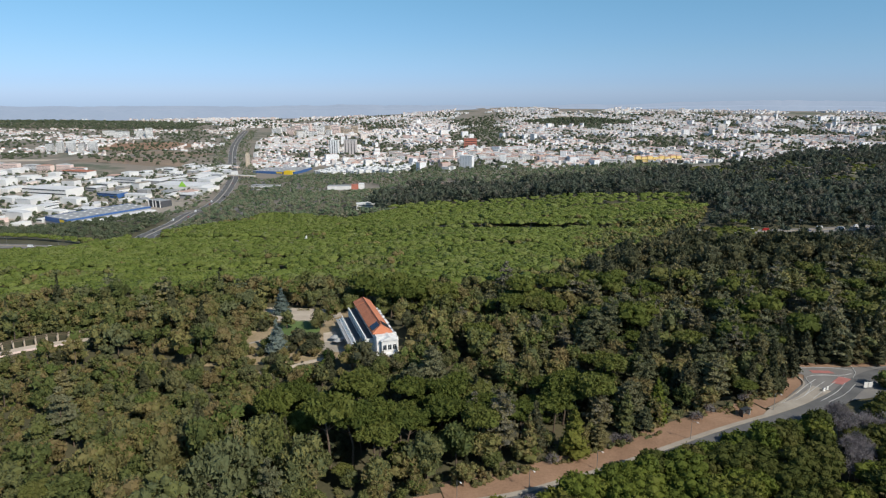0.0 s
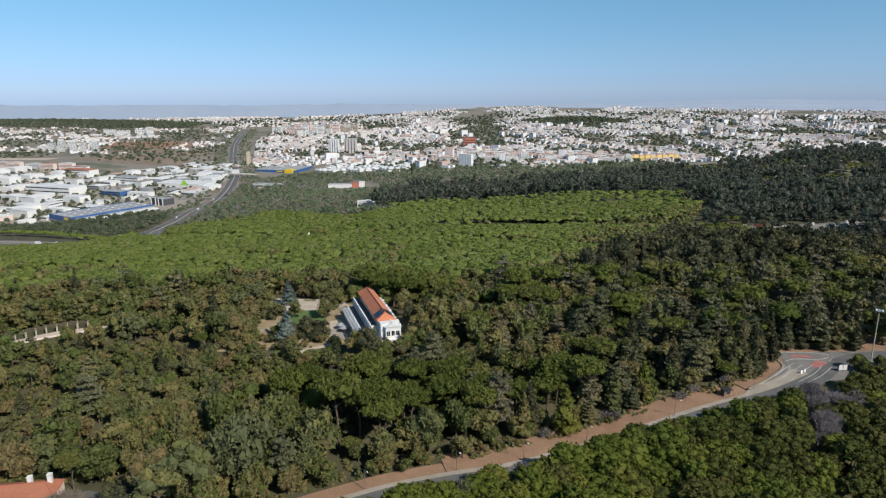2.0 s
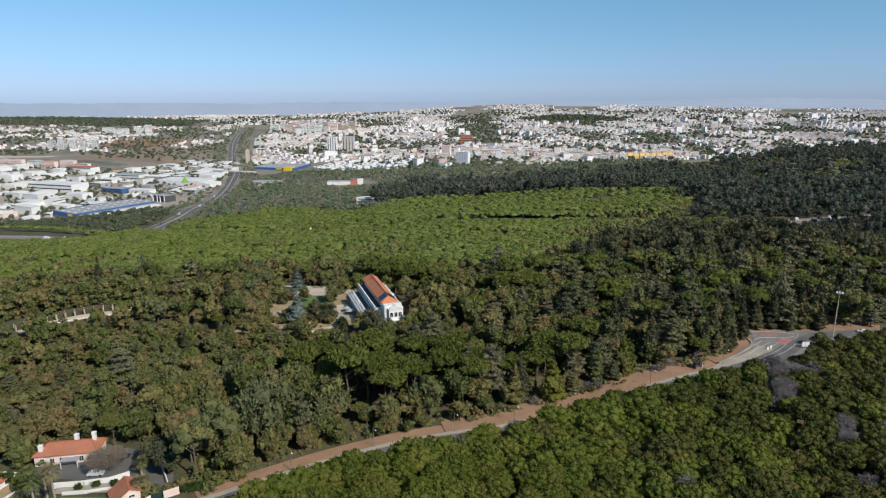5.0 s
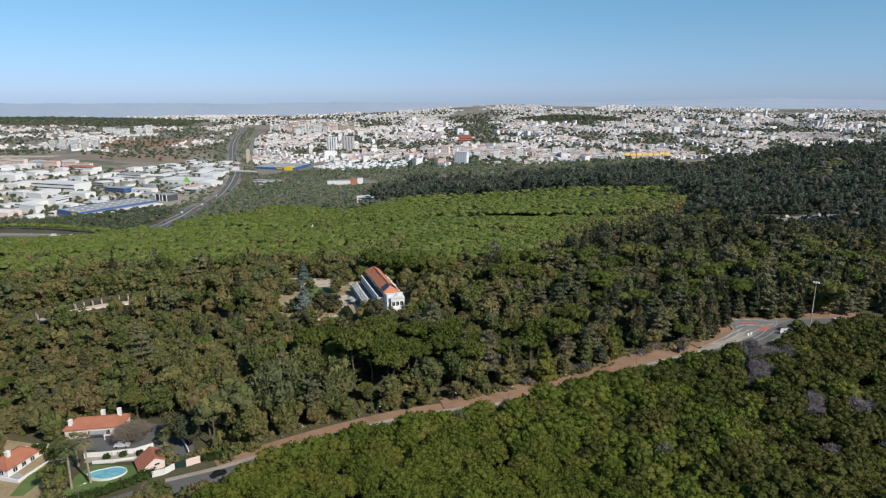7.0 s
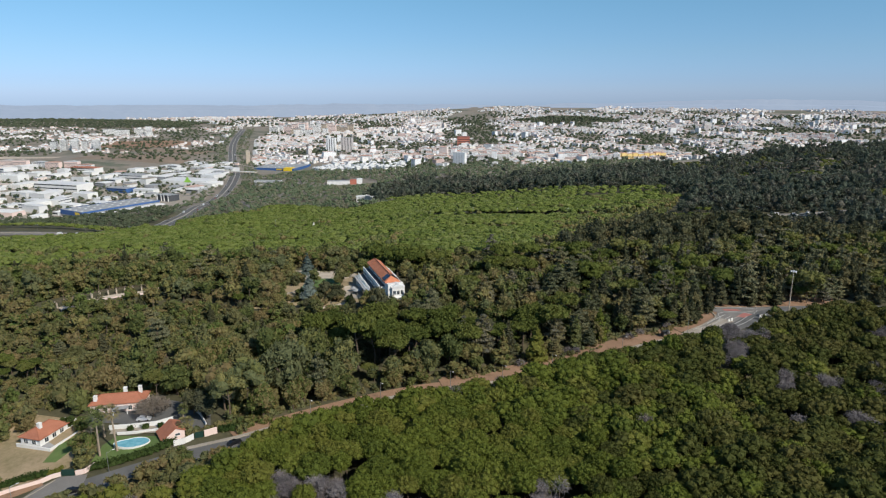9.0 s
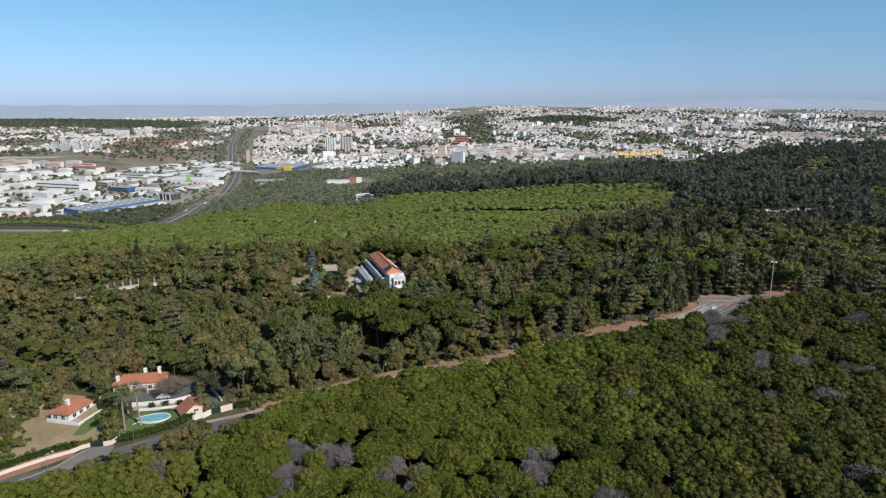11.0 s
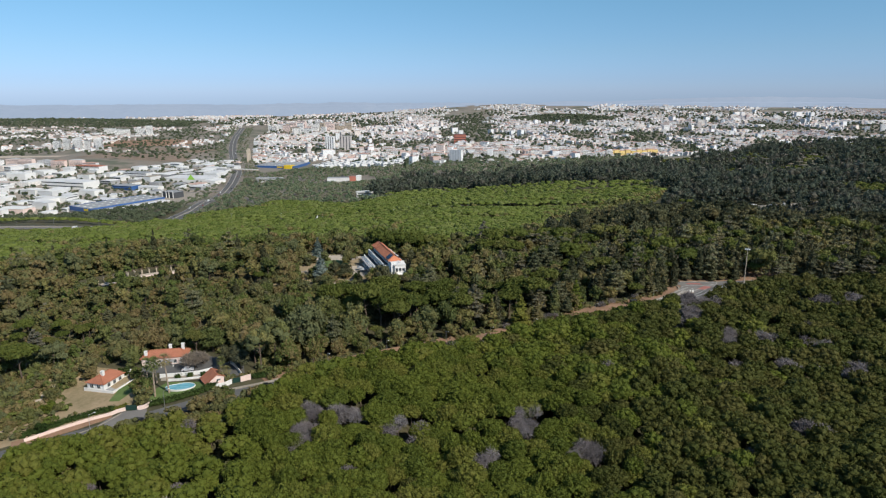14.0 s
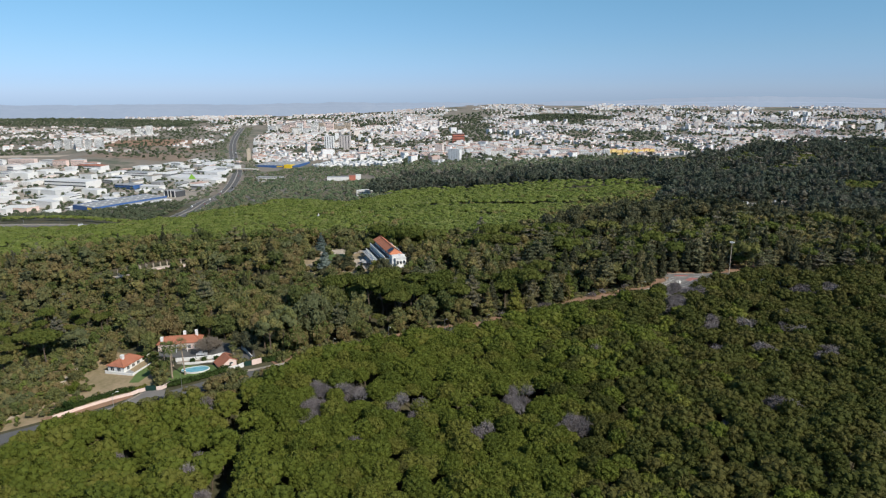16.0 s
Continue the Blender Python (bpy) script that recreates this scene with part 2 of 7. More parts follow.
M_OLIVE = foliage("dry_olive_leaves", ((0.119, 0.126, 0.052), (0.173, 0.164, 0.064), (0.242, 0.180, 0.084), (0.185, 0.182, 0.076), (0.143, 0.157, 0.074)))
M_DARKLEAF = foliage("dark_conifer_needles", ((0.053, 0.061, 0.034), (0.081, 0.087, 0.043), (0.118, 0.115, 0.057), (0.088, 0.095, 0.057), (0.165, 0.144, 0.067)))
# gum leaves, paled and shifted to blue-grey to carry the hill's haze
M_GUM = foliage("hazed_gum_leaves", ((0.068, 0.085, 0.062), (0.087, 0.107, 0.077), (0.112, 0.128, 0.090), (0.150, 0.140, 0.111), (0.095, 0.117, 0.084), (0.121, 0.140, 0.096)), 0.9)
M_CEDARGREEN = foliage("green_cedar_needles", ((0.110, 0.124, 0.068), (0.163, 0.168, 0.090), (0.215, 0.210, 0.120), (0.278, 0.239, 0.102), (0.177, 0.168, 0.128)))
M_CEDAR = foliage("blue_cedar_needles", ((0.120, 0.155, 0.135), (0.160, 0.200, 0.175), (0.195, 0.235, 0.205)))
M_DEAD = foliage("bare_grey_twigs", ((0.144, 0.128, 0.126), (0.202, 0.177, 0.178), (0.259, 0.234, 0.229)), 2.0, 0.0)
M_TWIG = foliage("brown_grey_twigs", ((0.13, 0.11, 0.09), (0.18, 0.15, 0.12), (0.23, 0.19, 0.15)), 2.0, 0.0)
M_PALM = foliage("palm_fronds", ((0.12, 0.15, 0.05), (0.18, 0.19, 0.07), (0.27, 0.22, 0.11)))
M_HEDGE = foliage("clipped_hedge_leaves", ((0.030, 0.055, 0.014), (0.050, 0.080, 0.020), (0.075, 0.100, 0.030)), 3.0)
M_TOWNTREE = foliage("town_tree_leaves", ((0.074, 0.097, 0.060), (0.103, 0.127, 0.074), (0.138, 0.152, 0.092)), 0.6)
# scrub leaves with the brightening of distant haze mixed into the colour
M_BELT = foliage("hazed_scrub_leaves", ((0.104, 0.146, 0.089), (0.141, 0.188, 0.108), (0.182, 0.215, 0.126), (0.253, 0.235, 0.166), (0.155, 0.206, 0.115)), 0.8)


# ---- building blocks ----
def part(name, bm, material, parent=None, label=""):
    me = bpy.data.meshes.new(name)
    bm.to_mesh(me)
    bm.free()
    me.materials.append(material)
    ob = new(name, me)
    if parent is not None:
        ob.parent = parent
    return tagged(ob, label)


def thing(name, m, label, category, group=""):
    ob = new(name)
    ob.matrix_basis = m
    return tagged(ob, label, category, group)


def tris(name, v, f, material, tint=None, parent=None, smooth=False):
    """A mesh of triangles from arrays."""
    me = bpy.data.meshes.new(name)
    v, f = np.asarray(v, np.float32), np.asarray(f, np.int32)
    me.vertices.add(len(v))
    me.vertices.foreach_set("co", v.ravel())
    me.loops.add(f.size)
    me.loops.foreach_set("vertex_index", f.ravel())
    me.polygons.add(len(f))
    me.polygons.foreach_set("loop_start", np.arange(0, f.size, 3, dtype=np.int32))
    me.polygons.foreach_set("loop_total", np.full(len(f), 3, np.int32))
    if tint is not None:
        me.attributes.new("tint", "FLOAT", "POINT").data.foreach_set("value", np.asarray(tint, np.float32))
    me.update(calc_edges=True)
    if not smooth:
        me.shade_flat()
    me.materials.append(material)
    ob = new(name, me)
    if parent is not None:
        ob.parent = parent
    return ob


def box(bm, x0, x1, y0, y1, z0, z1, m=None):
    vs = [bm.verts.new((x, y, z)) for x in (x0, x1) for y in (y0, y1) for z in (z0, z1)]
    for q in ((0, 1, 3, 2), (4, 6, 7, 5), (0, 4, 5, 1), (2, 3, 7, 6), (0, 2, 6, 4), (1, 5, 7, 3)):
        bm.faces.new([vs[i] for i in q])
    if m is not None:
        bmesh.ops.transform(bm, matrix=m, verts=vs)
    return vs


def tube(bm, a, b, r0, r1, n=7):
    a, b = Vector(a), Vector(b)
    q = (b - a).to_track_quat("Z", "Y")
    rings = [[bm.verts.new(c + q @ Vector((r * math.cos(2 * math.pi * i / n), r * math.sin(2 * math.pi * i / n), 0))) for i in range(n)] for c, r in ((a, r0), (b, r1))]
    for i in range(n):
        bm.faces.new((rings[0][i], rings[0][(i + 1) % n], rings[1][(i + 1) % n], rings[1][i]))
    bm.faces.new(rings[1])
    bm.faces.new(rings[0][::-1])


def hip(bm, x0, x1, y0, y1, z, rise, inset, thick=0.25, gable=False):
    """A roof with its ridge along y; inset is how far the ridge stops short of each end."""
    xm = (x0 + x1) / 2
    pts = [(x0, y0, z), (x1, y0, z), (x1, y1, z), (x0, y1, z), (xm, y0 + inset, z + rise), (xm, y1 - inset, z + rise)]
    low = [bm.verts.new((p[0], p[1], p[2] - thick)) for p in pts[:4]]
    v = [bm.verts.new(p) for p in pts]
    for q in ((0, 1, 4), (1, 2, 5, 4), (2, 3, 5), (3, 0, 4, 5)):
        bm.faces.new([v[i] for i in q])
    for i in range(4):
        j = (i + 1) % 4
        bm.faces.new((low[i], low[j], v[j], v[i]))
    bm.faces.new(low[::-1])


def bevelled(bm, width=0.03):
    bmesh.ops.bevel(bm, geom=bm.edges[:], offset=width, segments=1, affect="EDGES")
    return bm


# ---- the lie of the land: levels at places, blended ----
LEVELS_NEAR = ((-90, 60, -14), (0, 50, -15), (60, 50, -16), (150, 85, -12), (92, 85, -10), (-14, 112, -9), (55, 112, -9), (165, 130, -8),
               (-125, 92, -9), (-105, 125, -8), (-110, 150, -7), (-75, 108, -6), (0, 147, -6), (96, 190, -1), (140, 205, 0), (190, 200, 1),
               (-165, 235, 3), (-30, 235, 2), (-60, 265, 2), (-175, 150, -5), (85, 255, 0), (165, 305, -2), (235, 330, 4), (-150, 90, -12),
               (-60, 190, -6), (-125, 195, -3), (0, -60, -22), (-200, 40, -16), (200, 20, -14))
LEVELS_MID = ((100, 320, -6), (-40, 330, -10), (-300, 405, -33), (-500, 670, -64), (-154, 660, -57), (80, 650, -36), (335, 615, -31), (600, 650, -20),
              (-150, 480, -38), (60, 480, -22), (380, 450, -20), (300, 545, -30), (450, 545, -27), (-150, 1035, -78), (-225, 1340, -97), (-400, 800, -86), (-430, 930, -102),
              (-300, 620, -56), (-250, 850, -80), (0, 850, -58), (250, 850, -46), (-900, 900, -110), (450, 1150, -58), (400, 1330, -73), (40, 1190, -74))
LEVELS_FAR = ((-718, 1075, -121), (-560, 1225, -116), (-440, 1825, -120), (-605, 1880, -104), (-340, 2000, -86), (745, 1310, -24), (1000, 1480, -28),
              (1000, 1200, -22), (1500, 1500, -26), (520, 1400, -58), (450, 1490, -80), (400, 1400, -74), (540, 1490, -68), (350, 1420, -76), (-1400, 2750, -78), (-1190, 2120, -88), (-1170, 1805, -82), (560, 1850, -92),
              (1600, 2200, -95), (1000, 1950, -98))
LEVELS = np.array(LEVELS_NEAR + LEVELS_MID + LEVELS_FAR, float)


def ground(x, y):
    x, y = np.asarray(x, float), np.asarray(y, float)
    shape = x.shape
    x, y = x.ravel(), y.ravel()
    r = np.hypot(x, y)
    w = 1 / ((x[:, None] - LEVELS[:, 0]) ** 2 + (y[:, None] - LEVELS[:, 1]) ** 2 + ((18 + 0.09 * r) ** 2)[:, None]) ** 2
    z = (w * LEVELS[:, 2]).sum(1) / w.sum(1)
    far = np.clip((r - 2200) / 2600, 0, 1)
    right = np.clip((np.arctan2(x, y) + 0.25) / 0.35, 0, 1)
    rim = -48 + 68 * right * right * (3 - 2 * right)                  # the far plain rises to a slope on the east
    z = z * (1 - far) + (-85 + (rim + 85) * far) * far
    z = z + 27 * np.exp(-((x + 2000) / 800) ** 2 - ((y - 3350) / 240) ** 2) + 24 * np.exp(-((x - 650) / 280) ** 2 - ((y - 3450) / 180) ** 2)
    return z.reshape(shape)


def gz(x, y):
    return float(ground(np.array([x]), np.array([y]))[0])


def inside(x, y, poly):
    x, y = np.asarray(x, float), np.asarray(y, float)
    hit = np.zeros(x.shape, bool)
    for (ax, ay), (bx, by) in zip(poly, poly[1:] + poly[:1]):
        cross = ((ay > y) != (by > y)) & (x < (bx - ax) * (y - ay) / ((by - ay) if by != ay else 1e-9) + ax)
        hit ^= cross
    return hit


def away(x, y, line):
    """Distance of places from a line of points."""
    best = np.full(np.shape(x), 1e9)
    for (ax, ay), (bx, by) in zip(line, line[1:]):
        t = np.clip(((x - ax) * (bx - ax) + (y - ay) * (by - ay)) / ((bx - ax) ** 2 + (by - ay) ** 2), 0, 1)
        best = np.minimum(best, np.hypot(x - ax - t * (bx - ax), y - ay - t * (by - ay)))
    return best


def smooth_line(pts, step=4.0):
    p = [np.array(q, float) for q in pts]
    p = [2 * p[0] - p[1]] + p + [2 * p[-1] - p[-2]]
    out = []
    for a, b, c, d in zip(p, p[1:], p[2:], p[3:]):
        n = max(2, int(np.linalg.norm(c - b) / step))
        for i in range(n):
            t = i / n
            out.append(0.5 * (2 * b + (c - a) * t + (2 * a - 5 * b + 4 * c - d) * t * t + (3 * b - a - 3 * c + d) * t ** 3))
    out.append(p[-2])
    return np.array(out)


def ribbon(name, pts, left, right, lift, material, label, step=4.0, depth=0.6, level=None, category="road"):
    """A strip along a line, from `left` to `right` of it in metres, with side faces down into the land."""
    c = smooth_line(pts, step)
    d = np.gradient(c, axis=0)
    n = np.stack([-d[:, 1], d[:, 0]], 1) / np.linalg.norm(d, axis=1)[:, None]
    offs = np.linspace(left, right, 4)
    rows = [c + n * o for o in offs]
    zz = [(ground(r[:, 0], r[:, 1]) + lift) if level is None else level(r) for r in rows]
    v = [np.column_stack([rows[0], zz[0] - depth])] + [np.column_stack([r, z]) for r, z in zip(rows, zz)] + [np.column_stack([rows[-1], zz[-1] - depth])]
    k, m = len(v), len(c)
    v = np.stack(v, 1).reshape(-1, 3)
    f = []
    for i in range(m - 1):
        for j in range(k - 1):
            a = i * k + j
            f += [(a, a + 1, a + k + 1), (a, a + k + 1, a + k)]
    ob = tris(name, v, f, material)
    return tagged(ob, label, category, "", "structure")


def patch(name, poly, lift, material, label, category="ground"):
    bm = bmesh.new()
    bm.faces.new([bm.verts.new((x, y, 0)) for x, y in poly])
    bmesh.ops.triangulate(bm, faces=bm.faces[:])
    for _ in range(3):
        bmesh.ops.subdivide_edges(bm, edges=[e for e in bm.edges if e.calc_length() > 5], cuts=1, use_grid_fill=True)
    bmesh.ops.triangulate(bm, faces=bm.faces[:])
    for v in bm.verts:
        v.co.z = gz(v.co.x, v.co.y) + lift
    bmesh.ops.recalc_face_normals(bm, faces=bm.faces[:])
    if sum(f.normal.z for f in bm.faces) < 0:
        bmesh.ops.reverse_faces(bm, faces=bm.faces[:])
    return tagged(part(name, bm, material), label, category, "", "structure")


# ---- ground ----
rings = np.concatenate([[0.0], np.geomspace(8, 4760, 150)])
angles = np.linspace(0, 2 * np.pi, 301)[:-1]
gx, gy = rings[:, None] * np.sin(angles), rings[:, None] * np.cos(angles)
gzz = ground(gx, gy)
idx = np.arange(gx.size).reshape(gx.shape)
a, b = idx[:-1], np.roll(idx, -1, 1)[:-1]
c, d = np.roll(idx, -1, 1)[1:], idx[1:]
faces = np.concatenate([np.stack([a, c, b], -1).reshape(-1, 3), np.stack([a, d, c], -1).reshape(-1, 3)])
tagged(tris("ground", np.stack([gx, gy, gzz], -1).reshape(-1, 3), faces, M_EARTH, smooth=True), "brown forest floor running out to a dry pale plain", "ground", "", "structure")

ROAD = [(-175, 48), (-143, 68), (-118, 83), (-96, 96), (-80, 104), (-66, 110.5), (-53, 119.5), (-36, 130.5), (-17, 139.5), (0, 145), (18, 150), (34, 157), (51.5, 164), (70.7, 171.5),
        (88.9, 179.5), (106.6, 187.5), (120, 194.5), (134, 203.5), (146, 213.5), (164, 223), (200, 225.5), (250, 222), (330, 215)]
ribbon("road", ROAD, -3.6, 3.6, 0.30, M_ASPHALT, "dark grey asphalt road along the pine wood")
ribbon("kerb", ROAD[4:18], 3.4, 3.6, 0.50, M_PAVING, "pale kerb between the road and the footway", category="kerb")
ribbon("pavement", ROAD[4:18], 3.6, 5.0, 0.45, M_PAVING, "pale paved footway beside the road", category="pavement")
ribbon("road_verge", ROAD[5:10], 5.0, 10.0, 0.22, M_DIRT, "narrow bare reddish earth verge beside the road", category="verge")
ribbon("wide_verge", ROAD[9:16], 5.0, 14.5, 0.24, M_DIRT, "wide bare reddish earth bank beside the road", category="verge")
HIGHWAY = [(-900, 690), (-700, 690), (-500, 690), (-330, 685), (-150, 668), (-60, 652), (80, 640), (240, 612), (300, 614), (400, 628), (600, 650), (900, 640)]
ribbon("highway", HIGHWAY, -11, 11, 0.5, M_OLD_ASPHALT, "grey dual carriageway crossing the wood", 12)
MOTORWAY = [(-330, 690), (-400, 800), (-436, 915), (-440, 1000), (-470, 1210), (-484, 1310), (-512, 1450), (-560, 1620), (-626, 1806), (-764, 2220), (-874, 2600), (-1010, 3140)]
ribbon("motorway", MOTORWAY, -12.5, 12.5, 0.6, M_ASPHALT, "wide grey motorway running out to the town", 15)
for off in (-12.2, -0.9, 0.7, 11.9):
    ribbon("motorway_line", MOTORWAY, off, off + 0.5, 0.75, M_ROADPAINT, "white edge line of the motorway", 15, 0.1, category="road marking")
ribbon("motorway_median", MOTORWAY, -0.4, 0.4, 1.4, M_PAVING, "pale concrete barrier between the carriageways", 15, 1.0, category="barrier")
ribbon("highway_median", HIGHWAY, -0.5, 0.5, 1.4, M_PAVING, "pale concrete barrier between the carriageways", 12, 1.0, category="barrier")
SERVICE = [(-330, 1000), (-400, 1130), (-452, 1260), (-520, 1290), (-640, 1270)]
ribbon("slip_road", SERVICE, -4, 4, 0.7, M_OLD_ASPHALT, "grey slip road joining the motorway", 12)

# ---- trees ----
def ico_arrays(sub):
    bm = bmesh.new()
    bmesh.ops.create_icosphere(bm, subdivisions=sub, radius=1.0)
    v = np.array([q.co[:] for q in bm.verts])
    f = np.array([[q.index for q in g.verts] for g in bm.faces])
    bm.free()
    return v, f


ICO = {1: ico_arrays(1), 2: ico_arrays(2)}


def blob(rng, centre, radii, sub, jitter, top_only=True):
    v, f = ICO[sub]
    if top_only:
        f = f[v[f].mean(1)[:, 2] > -0.35]
    v = v * (1 + jitter * (rng.random((len(v), 1)) * 2 - 1)) * radii
    return v + centre, f


def leaf_cloud(rng, p, n, size):
    """Small tufts on places p: leaning blades that point outwards along n."""
    k = len(p)
    d = 0.75 * n + [0, 0, 0.25] + 0.62 * rng.normal(size=(k, 3))
    d /= np.linalg.norm(d, axis=1)[:, None]
    u = np.cross(d, rng.normal(size=(k, 3)))
    u /= np.linalg.norm(u, axis=1)[:, None]
    s = size * (0.55 + 0.9 * rng.random((k, 1)))
    v = np.stack([p - u * s * 0.8 - d * s * 0.5, p + u * s * 0.8 - d * s * 0.5, p + d * s * 1.1], 1).reshape(-1, 3)
    return v, np.arange(3 * k).reshape(-1, 3)


def merge(pieces):
    vs, fs, n = [], [], 0
    for v, f in pieces:
        vs.append(v)
        fs.append(f + n)
        n += len(v)
    return np.concatenate(vs), np.concatenate(fs)


def crown(rng, lumps, sub, jitter, leaves, leaf, top_only, core=0.84):
    """lumps: rows of centre and radii. The tufts sit on the outside of the lumps."""
    pieces = [blob(rng, l[:3], l[3:] * (core if leaves > 100 else 1.0), sub, jitter, top_only) for l in lumps]
    if leaves:
        pick = rng.integers(0, len(lumps), leaves)
        d = rng.normal(size=(leaves, 3))
        d[:, 2] = np.abs(d[:, 2]) * 1.1 - 0.3
        d /= np.linalg.norm(d, axis=1)[:, None]
        p = lumps[pick, :3] + d * lumps[pick, 3:] * (0.82 + 0.34 * rng.random((leaves, 1)))
        pieces.append(leaf_cloud(rng, p, d, leaf))
    return merge(pieces)


def umbrella(rng, n, sub, leaves, leaf, r=4.2, rise=0.42):
    """A stone pine's flat dome of rounded lumps."""
    k = np.arange(n)
    rad, ang = np.sqrt((k + 0.5) / n) * 0.78, k * 2.39996 + rng.random() * 6
    x, y = rad * np.cos(ang) + 0.08 * rng.normal(size=n), rad * np.sin(ang) + 0.08 * rng.normal(size=n)
    z = rise * np.sqrt(np.maximum(0, 1 - rad ** 2)) + 0.05 * rng.normal(size=n) - 0.2
    s = (1.42 / np.sqrt(n)) * (0.85 + 0.35 * rng.random(n))
    return crown(rng, np.column_stack([x, y, z, s, s, s * 0.7]) * r, sub, 0.13, leaves, leaf, True, 0.92)


def bushy(rng, n, sub, leaves, leaf, r=3.4, deep=0.78):
    """A full young pine crown: lumps all over a dome, down its sides as well."""
    k = np.arange(n)
    pol, ang = np.arccos(1 - 1.25 * (k + 0.5) / n), k * 2.39996 + rng.random() * 6
    w = 0.74 + 0.14 * rng.random(n)
    x, y, z = w * np.sin(pol) * np.cos(ang), w * np.sin(pol) * np.sin(ang), w * np.cos(pol) * deep
    s = (1.42 / np.sqrt(n)) * (0.75 + 0.5 * rng.random(n))
    return crown(rng, np.column_stack([x, y, z, s, s, s * 0.8]) * r, sub, 0.16, leaves, leaf, True, 0.94)


def layered(rng, tiers, sub, leaves, leaf, r=3.6, h=9.0):
    """A cedar: flat plates of needles, shorter towards a blunt top."""
    rows = []
    for i in range(tiers):
        t = i / max(1, tiers - 1)
        w = r * (1.0 - 0.6 * t ** 1.5)
        m = 6 if t < 0.5 else (4 if t < 0.9 else 2)
        for j in range(m):
            an = 6.283 * j / m + 1.9 * i + 0.5 * rng.random()
            o = w * (0.45 + 0.3 * rng.random()) * (t < 0.97)
            rows.append((o * math.cos(an), o * math.sin(an), h * (t - 0.5) + 0.35 * rng.normal(), w * 0.40, w * 0.40, h / tiers * 0.26))
    return crown(rng, np.array(rows), sub, 0.25, leaves, leaf, True)


def rounded(rng, n, sub, leaves, leaf, r=4.0, tall=1.0):
    """A broadleaf crown: uneven lumps piled in an egg."""
    d = rng.normal(size=(n, 3))
    d /= np.linalg.norm(d, axis=1)[:, None]
    q = d * (0.40 + 0.42 * rng.random((n, 1)))
    q[:, 2] *= tall
    s = ((0.34 if n < 9 else 0.24) + 0.20 * rng.random(n))
    return crown(rng, np.column_stack([q, s, s, s * (0.75 + 0.25 * tall)]) * r, sub, 0.3, leaves, leaf, True)


def conical(rng, tiers, sub, leaves, leaf, r=3.0, h=11.0):
    rows = []
    for i in range(tiers):
        t = i / max(1, tiers - 1)
        w = r * (1.0 - 0.85 * t) * 0.62
        for j in range(3 if t < 0.85 else 1):
            an = 2.1 * j + 1.3 * i + rng.random()
            o = r * (1 - 0.9 * t) * 0.45 * (t < 0.85)
            rows.append((o * math.cos(an), o * math.sin(an), h * (t - 0.45) + 0.3 * rng.normal(), w, w, h / tiers * 0.8))
    return crown(rng, np.array(rows), sub, 0.22, leaves, leaf, True)


def twigs(rng, n, r=3.2, h=3.5):
    """A bare crown: a rounded haze of thin twigs on a few slanting branches."""
    d = rng.normal(size=(n, 3))
    d[:, 2] = np.abs(d[:, 2]) * 0.9 - 0.1
    d /= np.linalg.norm(d, axis=1)[:, None]
    a = d * (0.45 + 0.5 * rng.random((n, 1))) * [r, r, h * 0.7] - [0, 0, h * 0.3]
    b = a + (d * 0.8 + 0.8 * rng.normal(size=(n, 3))) * 0.55
    w = np.cross(b - a, rng.normal(size=(n, 3)))
    w *= 0.07 / np.linalg.norm(w, axis=1)[:, None]
    a[: n // 12] *= 0.15
    v = np.stack([a - w, a + w, b], 1).reshape(-1, 3)
    return v, np.arange(3 * n).reshape(-1, 3)


def trunk_bm(rng, h, r, spread, limbs=5):
    bm = bmesh.new()
    bend = [Vector((0, 0, -0.6)), Vector((0.25 * rng.normal(), 0.25 * rng.normal(), h * 0.5)), Vector((0.4 * rng.normal(), 0.4 * rng.normal(), h))]
    tube(bm, bend[0], bend[1], r, r * 0.75)
    tube(bm, bend[1], bend[2], r * 0.75, r * 0.4)
    for i in range(limbs):
        an = i * 6.283 / limbs + rng.random()
        s = bend[1].lerp(bend[2], 0.2 + 0.6 * rng.random())
        tube(bm, s, s + Vector((spread * math.cos(an), spread * math.sin(an), spread * (0.5 + 0.4 * rng.random()))), r * 0.35, r * 0.1, 5)
    return bm


def scatter(rng, poly, gap, jitter=0.38):
    xs, ys = [p[0] for p in poly], [p[1] for p in poly]
    gx, gy = np.meshgrid(np.arange(min(xs), max(xs), gap), np.arange(min(ys), max(ys), gap * 0.866))
    gx = gx + (np.arange(gx.shape[0])[:, None] % 2) * gap / 2
    x, y = (gx + gap * jitter * rng.normal(size=gx.shape) * 0.8).ravel(), (gy + gap * jitter * rng.normal(size=gx.shape) * 0.8).ravel()
    k = inside(x, y, poly)
    return x[k], y[k]


